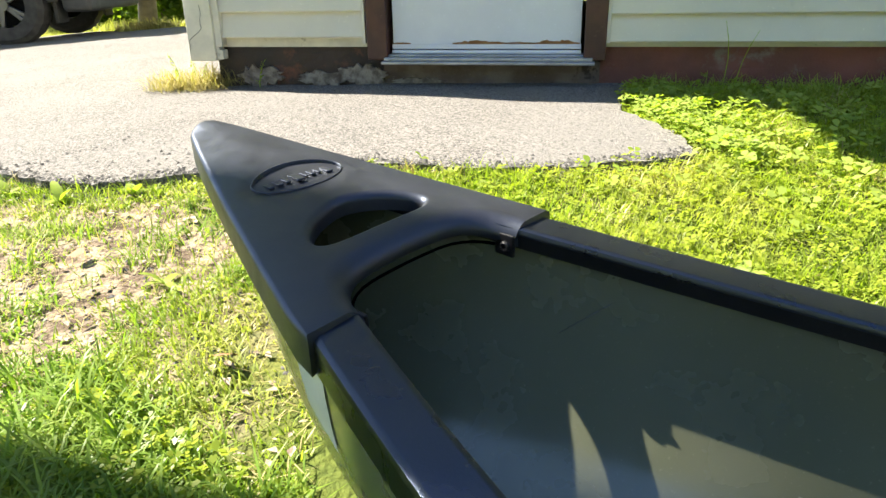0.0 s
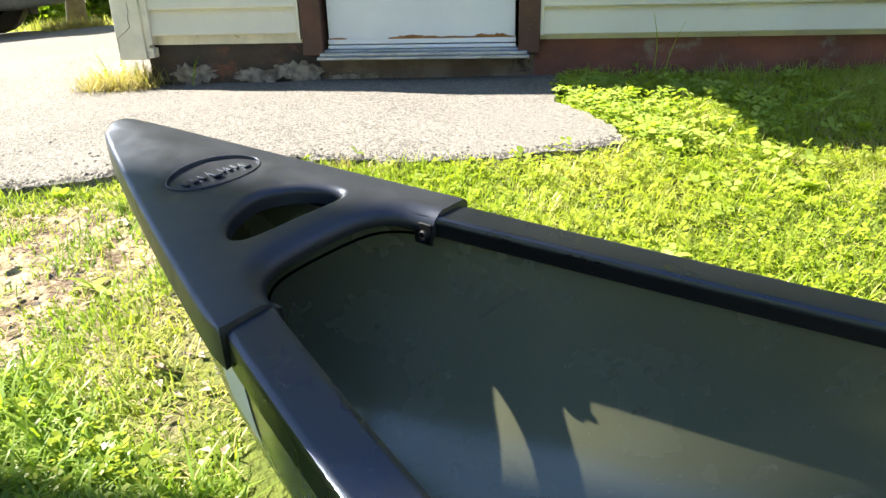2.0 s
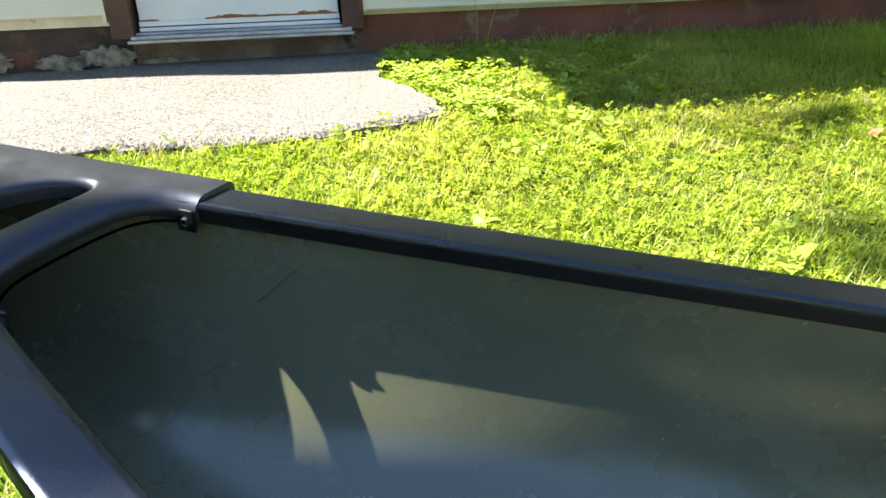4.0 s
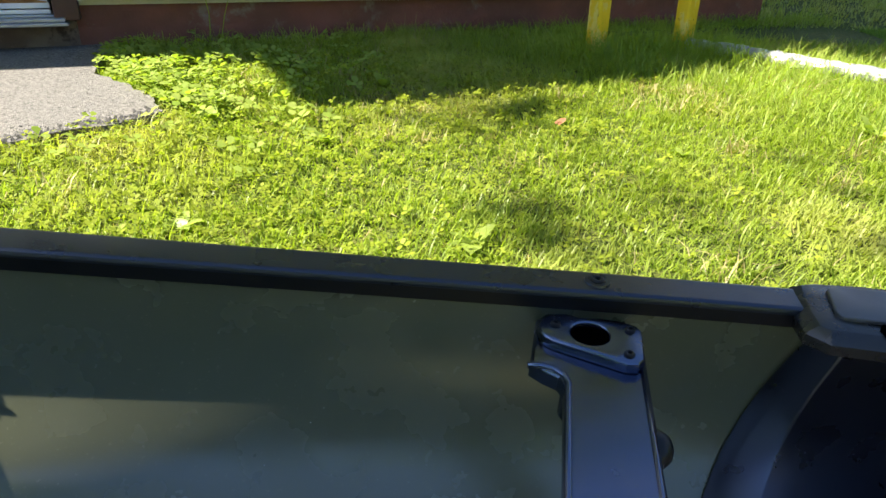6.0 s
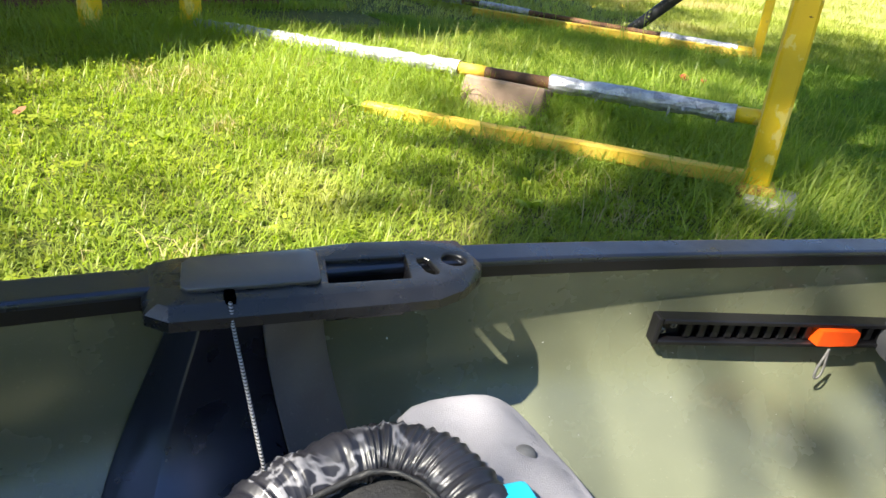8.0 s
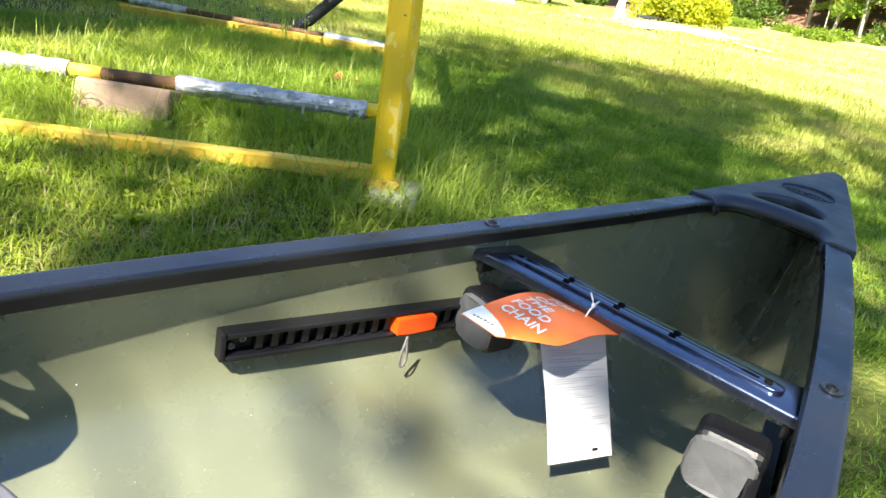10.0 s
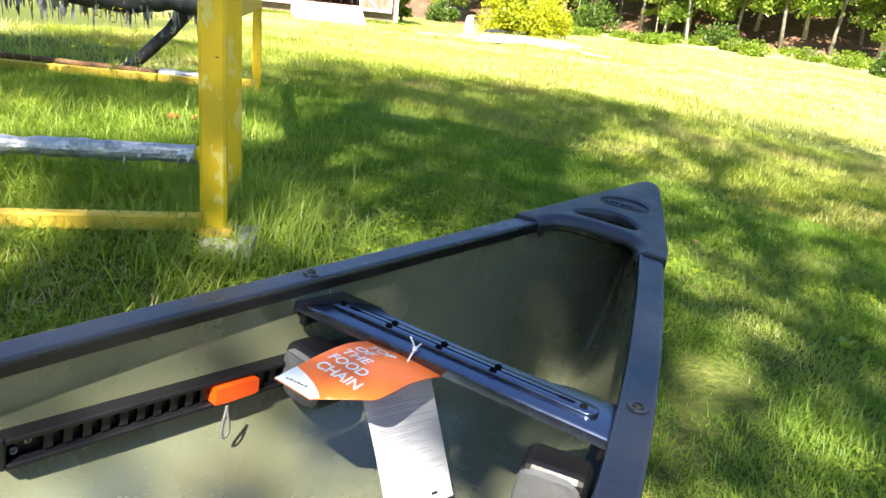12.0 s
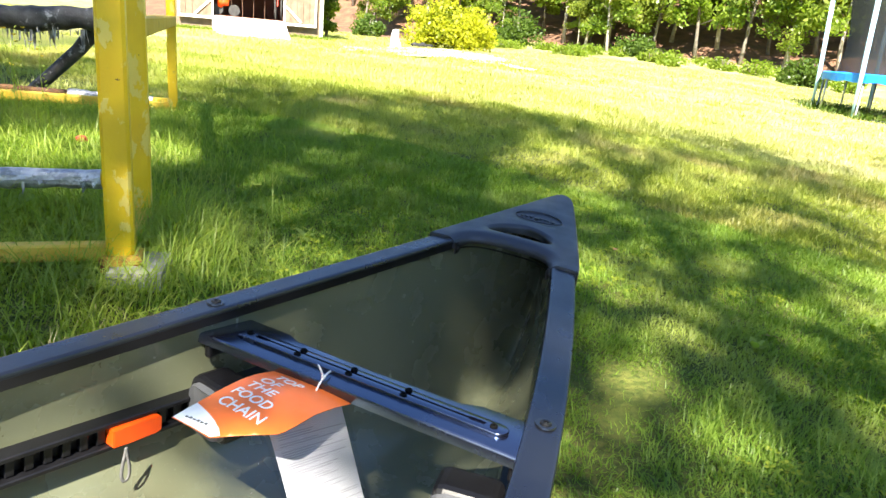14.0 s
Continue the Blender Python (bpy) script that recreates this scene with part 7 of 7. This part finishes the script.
for k in range(24):
    az = 23.0 - 1.2 * k + more.uniform(-0.7, 0.7)
    if k % 7 == 3:
        continue
    x, y = far(az, more.uniform(30.4, 33.2))
    bush("fern_clump", x, y, more.uniform(0.45, 1.0), more.uniform(0.28, 0.8), 1100, 0.06, M["fern"], 400 + k, "bright fern and weed clump at the lawn's end", "fern", "fern clumps")

# dark wall of far trees behind everything
vs, fs = [], []
for j in range(41):
    az = -30 + 100 * j / 40
    x, y = far(az, 66 + 2 * math.sin(j))
    vs += [(x, y, -1), (x, y, 16 + 2 * math.sin(j * 1.9))]
fs = [(2 * j, 2 * j + 2, 2 * j + 3, 2 * j + 1) for j in range(40)]
bd = piece("backdrop", vs, fs, M["litter"], fix=False)
tagged(bd, "dark depth of the wood", "backdrop", kind="structure")

# pale gravel bed by the bush, broken up by grass
gp = jagged([far(a, d) for a, d in ((33.0, 16.6), (31.4, 15.2), (29.1, 15.1), (27.1, 15.1), (25.1, 15.4), (23.0, 15.7), (20.4, 14.5), (17.4, 14.4), (20.8, 20.6), (21.2, 21.4), (23.1, 20.8), (25.9, 21.0), (27.9, 20.4), (30.0, 18.4))], 0.4, 0.0, 3)
gp = [(x + 0.7 * noise.noise((x * 0.9, y * 0.9, 2)) + 0.4 * noise.noise((x * 3, y * 3, 5)), y + 0.7 * noise.noise((x * 0.9, y * 0.9, 9)) + 0.4 * noise.noise((x * 3, y * 3, 7))) for x, y in gp]
gvv, gff, gl = sheet(gp, [], 0.35)


def heaped(x, y):
    """How far the gravel stands over the ground: it thins out towards its grassy end."""
    thin = max(0.0, math.degrees(math.atan2(y, x)) - 26.5) * 0.0055
    return 0.040 - thin + 0.034 * noise.noise((x * 0.8, y * 0.8, 1)) + 0.022 * noise.noise((x * 2.6, y * 2.6, 4))


bed = piece("gravel_bed", [(v.x, v.y, soil(v.x, v.y) + heaped(v.x, v.y)) for v in gvv], gff, M["gravel"])
tagged(bed, "pale sunlit gravel bed thinning into grass beside the bush", "gravel", kind="structure")
more_ = random.Random(31)
tufts([far(more_.uniform(17.5, 33), more_.uniform(14.4, 21.5)) for k in range(150)], 7000, 0.14, 0.12, 0.018, 72, "weeds grown through the gravel", "grass_far")
tufts(gp[::3], 9000, 0.22, 0.11, 0.018, 73, "grass along the gravel's edge", "grass_far")
sx_, sy_ = far(28.8, 19.2)
bm = bmesh.new()
bmesh.ops.create_cone(bm, segments=9, radius1=0.17, radius2=0.09, depth=0.5, cap_ends=True)
bmesh.ops.subdivide_edges(bm, edges=bm.edges[:], cuts=2, use_grid_fill=True)
for v in bm.verts:
    v.co += v.co.normalized() * 0.06 * noise.noise(v.co * 6)
sto = part("upright_stone", bm, M["gravel"], None, smooth=True)
sto.location = (sx_, sy_, soil(sx_, sy_) + 0.22)
tagged(sto, "pale upright stone beside the gravel bed", "stone")
mx0, my0 = far(27.6, 20.9)
mx1, my1 = far(25.9, 21.2)
rl = rod("rolled_sheet", [(mx0 + (mx1 - mx0) * i / 8, my0 + (my1 - my0) * i / 8, soil(mx0, my0) + 0.085 + 0.02 * math.sin(i * 1.9)) for i in range(9)], [0.05, 0.075, 0.08, 0.07, 0.085, 0.075, 0.07, 0.06, 0.035], M["foam"], None, 10, wob=0.25, seed=4)
tagged(rl, "black plastic sheet lying rolled on the gravel", "plastic sheet")

# ======== shed with open doors ========
sc = (15.74, 13.15)
shed = thing("shed", pose(sc[0], sc[1], soil(*sc) + 0.40, 0, 0, 40.95 + 90 + 180), "weathered wooden shed with open doors", "shed")
# local x to its right seen from the lawn, the front at y = 0
bm = bmesh.new()
block(bm, (-2.0, 0.0, -0.42), (-0.94, 0.12, 2.6))
block(bm, (0.94, 0.0, -0.42), (1.9, 0.12, 2.6))
block(bm, (-0.94, 0.0, 2.0), (0.94, 0.12, 2.6))
block(bm, (-0.94, 0.0, -0.42), (0.94, 0.12, 0.0))
block(bm, (-2.0, 0.12, -0.42), (-1.88, 3.0, 2.6))
block(bm, (1.78, 0.12, -0.42), (1.9, 3.0, 2.6))
part("wall", bm, M["barn"], shed)
for k in range(11):
    boxy("back_board", (-1.88 + 0.333 * k, 2.9, -0.2), (-1.88 + 0.333 * k + 0.322, 2.98, 2.6), M["barnin"], shed, 0.004)
boxy("shed_floor", (-1.88, 0.12, -0.15), (1.78, 2.9, 0.02), M["barnin"], shed, 0.004)
for x in (-2.09, 1.9):
    boxy("corner_board", (x, -0.03, -0.42), (x + 0.09, 0.14, 2.6), M["paintw"], shed, 0.004, label="white painted corner board")
bm = bmesh.new()
block(bm, (-2.3, -0.5, 2.6), (2.2, 3.4, 2.72), 0.01)
part("roof", bm, M["shingle"], shed)
for sx in (-1, 1):
    x0 = -1.83 if sx < 0 else 0.90
    wd = 0.90
    lo_ = -0.10
    dr = boxy("door", (x0, -0.10, lo_), (x0 + wd, -0.06, 1.98), M["barn"], shed, 0.004, label="weathered open plank door")
    for k in range(5):
        boxy("plank", (x0 + 0.02 + 0.174 * k, -0.125, lo_ + 0.02), (x0 + 0.02 + 0.174 * k + 0.166, -0.10, 1.95), M["barn"], dr, 0.003)
    for lo, hi in (((x0, -0.145, lo_), (x0 + wd, -0.125, lo_ + 0.07)), ((x0, -0.145, lo_ + 0.07), (x0 + 0.05, -0.125, 1.91)), ((x0 + wd - 0.05, -0.145, lo_ + 0.07), (x0 + wd, -0.125, 1.91)), ((x0, -0.145, 1.91), (x0 + wd, -0.125, 1.98))):
        boxy("brace", lo, hi, M["paintw"], dr, 0.003)
    e0, e1 = ((x0 + wd - 0.06, -0.137, 0.40), (x0 + wd - 0.48, -0.137, 0.0)) if sx < 0 else ((x0 + 0.06, -0.137, 0.40), (x0 + 0.48, -0.137, 0.0))
    square_bar("brace", e0, e1, 0.06, M["paintw"], dr)
ramp_ = thing("ramp", shed.matrix_basis.copy(), "pale sunlit ramp before the shed", "ramp")
bm = bmesh.new()
vsr = [bm.verts.new(p) for p in ((-0.98, -0.02, 0.0), (0.94, -0.02, 0.0), (0.98, -2.5, -0.42), (-0.70, -2.5, -0.42), (-0.98, -0.02, -0.5), (0.94, -0.02, -0.5), (0.98, -2.5, -0.5), (-0.70, -2.5, -0.5))]
for f in ((0, 1, 2, 3), (3, 2, 6, 7), (0, 3, 7, 4), (1, 5, 6, 2), (0, 4, 5, 1)):
    bm.faces.new([vsr[i] for i in f])
part("slab", bm, M["gravel"], ramp_)
sm_ = shed.matrix_basis
tufts([(p.x, p.y) for p in (sm_ @ Vector((x, -0.25, 0)) for x in (-1.9, -1.7, -1.5, -1.3, -1.1, 1.1, 1.3, 1.5, 1.7, 2.0))], 1800, 0.14, 0.15, 0.014, 74, "tall weeds under the shed doors", "fern")
# things in its doorway
trike = thing("ride_on_toy", shed.matrix_basis @ pose(-0.66, 0.25, 0.02) @ Matrix.Scale(1.15, 4), "orange and purple ride-on toy in the shed doorway", "toy")
rod("body", [(-0.12, 0, 0.18), (0.0, 0, 0.45), (0.10, 0, 0.62)], [0.07, 0.10, 0.06], M["orange"], trike, 8)
rod("seat", [(-0.16, 0, 0.30), (0.10, 0, 0.30)], 0.09, M["orange"], trike, 8)
for x in (-0.16, 0.22):
    bm = bmesh.new()
    bmesh.ops.create_cone(bm, segments=16, radius1=0.13, radius2=0.13, depth=0.07, cap_ends=True, matrix=Matrix.Translation((x, 0, 0.13)) @ Matrix.Rotation(radians(90), 4, "X"))
    part("wheel", bm, M["tyre"], trike)
bike = thing("bicycle", shed.matrix_basis @ pose(0.74, 0.35, 0.02), "dark bicycle leaning in the shed doorway", "bicycle")
for x in (-0.05, 0.12):
    v, f = tube([(x + 0.02 * math.cos(a), 0.3 * math.cos(a), 0.32 + 0.32 * math.sin(a)) for a in (2 * math.pi * k / 24 for k in range(25))], 0.02, 6, caps=False)
    piece("wheel", v, f, M["tyre"], bike)
rod("bicycle_frame", [(0, -0.4, 0.35), (0.02, 0, 0.75), (0.05, 0.4, 0.4)], 0.02, M["redbit"], bike, 6)
rod("handlebar", [(-0.2, 0.0, 1.0), (0.2, 0.0, 1.0)], 0.015, M["galv"], bike, 6)

# ======== trampoline ========
tc = Vector((18.2, -2.95))
tz = soil(*tc)
tramp = thing("trampoline", pose(tc.x, tc.y, tz), "round trampoline with blue pad and black net", "trampoline")
TR_, TH = 1.85, 0.86
for r0, r1, z0, z1, nm, mt in ((TR_ + 0.03, TR_ - 0.28, TH + 0.03, TH + 0.05, "spring_cover", M["blue"]),):
    vs, fs = [], []
    n = 48
    prof = [(TR_ + 0.05, TH - 0.13), (TR_ + 0.055, TH + 0.02), (TR_ + 0.02, TH + 0.05), (TR_ - 0.28, TH + 0.045), (TR_ - 0.28, TH + 0.01)]
    for i in range(n):
        a = 2 * math.pi * i / n
        for r, z in prof:
            zz_ = z + (0.02 * math.sin(i * 2.3) if z < TH - 0.1 else 0)
            vs.append((r * math.cos(a), r * math.sin(a), zz_))
    k = len(prof)
    for i in range(n):
        for j in range(k - 1):
            fs.append((i * k + j, ((i + 1) % n) * k + j, ((i + 1) % n) * k + j + 1, i * k + j + 1))
    piece(nm, vs, fs, mt, tramp, "bright blue spring cover", smooth=False, fix=False)
bm = bmesh.new()
bmesh.ops.create_circle(bm, cap_ends=True, segments=40, radius=TR_ - 0.25, matrix=Matrix.Translation((0, 0, TH - 0.01)))
part("mat", bm, M["tyre"], tramp)
for i in range(6):
    a = 2 * math.pi * (i + 0.35) / 6
    b = a + 0.42
    p0, p1 = Vector((TR_ * math.cos(a), TR_ * math.sin(a), 0)), Vector((TR_ * math.cos(b), TR_ * math.sin(b), 0))
    leg = [p0 + Vector((0, 0, TH)), p0 * 1.01 + Vector((0, 0, 0.02)), p1 * 1.01 + Vector((0, 0, 0.02)), p1 + Vector((0, 0, TH))]
    rod("leg", leg, 0.024, M["galv"], tramp, 8)
    o = p0 * 1.07
    rod("pole", [o + Vector((0, 0, 0.05)), o + Vector((0, 0, 0.9)), o * 1.03 + Vector((0, 0, 2.4))], [0.02, 0.045, 0.045], M["sleeve"], tramp, 10, "pale blue foam sleeved pole")
v, f = [], []
n = 36
for i in range(n):
    a = 2 * math.pi * i / n
    for z, r in ((TH + 0.05, TR_ - 0.22), (TH + 0.8, TR_ - 0.30), (TH + 1.8, TR_ - 0.16)):
        v.append((r * math.cos(a), r * math.sin(a), z))
for i in range(n):
    for j in range(2):
        f.append((i * 3 + j, ((i + 1) % n) * 3 + j, ((i + 1) % n) * 3 + j + 1, i * 3 + j + 1))
piece("net", v, f, M["net"], tramp, "black safety net", smooth=True, fix=False)
tufts([(tc.x + TR_ * math.cos(a), tc.y + TR_ * math.sin(a)) for a in (2 * math.pi * k / 12 for k in range(12))], 2200, 0.22, 0.22, 0.02, 71, "uncut grass under the trampoline", "shrub")

# ======== parked car ========
heading = -130.5
car = thing("car", pose(-9.46, 2.40, asphalt_z(-9.46, 2.40), 0, 0, heading), "dark grey off-road car parked on the driveway", "car")


def wheel(x, y):
    w = new("wheel", bpy.data.meshes.new("wheel"))
    v, f = [], []
    prof = [(0.215, -0.12), (0.33, -0.13), (0.375, -0.10), (0.385, -0.03), (0.385, 0.03), (0.375, 0.10), (0.33, 0.13), (0.215, 0.12)]
    n = 40
    for i in range(n):
        a = 2 * math.pi * i / n
        for r, o in prof:
            r2 = r + (0.008 if i % 2 and r > 0.37 else 0)
            v.append((x + r2 * math.cos(a), y + o, 0.385 + r2 * math.sin(a)))
    k = len(prof)
    for i in range(n):
        for j in range(k):
            f.append((i * k + j, ((i + 1) % n) * k + j, ((i + 1) % n) * k + (j + 1) % k, i * k + (j + 1) % k))
    bpy.data.objects.remove(w)
    w = piece("wheel", v, f, M["tyre"], car, "black tyre on dark alloy rim")
    s_ = 1 if y > 0 else -1
    bm = bmesh.new()
    bmesh.ops.create_cone(bm, segments=28, radius1=0.205, radius2=0.205, depth=0.10, cap_ends=True, matrix=Matrix.Translation((x, y, 0.385)) @ Matrix.Rotation(radians(90), 4, "X"))
    part("rim_dish", bm, M["dark"], w)
    for q in range(5):
        for e in (-0.12, 0.12):
            a = 2 * math.pi * q / 5 + e
            bm = bmesh.new()
            block(bm, (0.04, -0.016, -0.018), (0.215, 0.016, 0.018), 0.005, Matrix.Translation((x, y + s_ * 0.075, 0.385)) @ Matrix.Rotation(a, 4, "Y"))
            part("spoke", bm, M["rim"], w)
    bm = bmesh.new()
    bmesh.ops.create_cone(bm, segments=18, radius1=0.06, radius2=0.05, depth=0.05, cap_ends=True, matrix=Matrix.Translation((x, y + s_ * 0.085, 0.385)) @ Matrix.Rotation(radians(90), 4, "X"))
    part("hub", bm, M["rim"], w)


for x in (0.0, 2.75):
    for y in (-0.79, 0.79):
        wheel(x, y)
bm = bmesh.new()
block(bm, (-0.62, -0.88, 0.50), (3.55, 0.88, 1.10), 0.06, None, 3)
for v in bm.verts:
    if v.co.z < 0.85:
        for cx in (0.0, 2.75):
            pass
part("body", bm, M["carpaint"], car)
bm = bmesh.new()
block(bm, (-0.60, -0.80, 1.08), (2.2, 0.80, 1.80), 0.14, None, 3)
part("cabin", bm, M["glass"], car)
bm = bmesh.new()
block(bm, (-0.45, -0.80, 1.76), (2.0, 0.80, 1.86), 0.05, None, 3)
part("roof", bm, M["carpaint"], car)
bm = bmesh.new()
block(bm, (-0.80, -0.84, 0.30), (-0.52, 0.84, 0.70), 0.05, None, 3)
part("bumper", bm, M["carplastic"], car, "grey plastic bumper")
for y in (-0.86, 0.86):
    v, f = tube([(0.46 * math.cos(a), y, 0.40 + 0.46 * math.sin(a)) for a in (math.pi * k / 14 for k in range(15))], 0.055, 8)
    piece("wheel_arch", v, f, M["carplastic"], car, smooth=True)
    v, f = tube([(2.75 + 0.46 * math.cos(a), y, 0.40 + 0.46 * math.sin(a)) for a in (math.pi * k / 14 for k in range(15))], 0.055, 8)
    piece("wheel_arch", v, f, M["carplastic"], car, smooth=True)
rod("axle", [(0, -0.7, 0.385), (0, 0.7, 0.385)], 0.06, M["carplastic"], car, 10)
rod("exhaust", [(-0.75, 0.35, 0.42), (0.4, 0.35, 0.40), (1.5, 0.2, 0.42)], 0.035, M["rust"], car, 8)
for y in (-0.70, 0.70):
    boxy("mud_flap", (-0.47, y - 0.13, 0.20), (-0.44, y + 0.13, 0.55), M["tyre"], car, 0.004)

# unseen trees added behind the canoe: they close the yard and cut the sky's light
for k in range(17):
    a_ = radians(213 + 7.4 * k)
    x, y = 20.5 * math.cos(a_) + 1.2 * math.sin(k * 2.7), 20.5 * math.sin(a_) + 1.2 * math.cos(k * 1.9)
    copy_thing(protos[k % 5], pose(x, y, soil(x, y), 0, 0, 70 * k) @ Matrix.Scale(1.12, 4))
# trees and grass bank behind the driveway
for k, (x, y, h) in enumerate(((-17.5, 6.8, 9), (-20.5, 9.0, 10), (-23, 5.5, 10), (-25.0, 10.5, 11), (-19.0, 12.0, 9), (-28, 7.0, 11), (-22, 2.2, 9))):
    copy_thing(protos[k % 5], pose(x, y, soil(x, y), 0, 0, 50 * k) @ Matrix.Scale(1.2, 4))
copy_thing(protos[0], pose(-9.9, 3.75, soil(-9.9, 3.75), 0, 0, 40) @ Matrix.Scale(1.15, 4))
for k, (x, y, r, h) in enumerate(((-11.6, 4.7, 0.9, 1.5), (-10.9, 5.3, 0.8, 1.4), (-12.6, 4.2, 0.9, 1.3), (-10.2, 5.9, 0.9, 1.7), (-13.4, 5.6, 1.2, 2.2))):
    bush("dark_shrub", x, y, r, h, 2600, 0.06, M["foliage"], 560 + k, "leafy green shrub behind the driveway", "shrub", "shrubs behind the driveway")
tufts([(-9.3 + 0.12 * i, 3.25 + 0.03 * i) for i in range(5)] + [(-8.6, 3.3), (-8.4, 3.62), (-8.0, 3.9)], 1200, 0.09, 0.16, 0.008, 29, "dry pale weeds along the driveway's edge", "straw")
for k in range(14):
    x, y = -15.5 - 1.1 * (k % 5) - 0.5 * k, 3.6 + 0.62 * k
    bush("dark_shrub", x, y, 1.2, 1.5 + 0.4 * math.sin(k), 1800, 0.10, M["shrub" if k % 3 else "foliage"], 500 + k, "leafy green shrub behind the driveway", "shrub", "shrubs behind the driveway")
lawn("grass", 40000, (-20, -6.5, 2.6, 11), 0.08, 0.025, 1.0, M["grass_far"], 9, 1, label="grass bank behind the driveway")
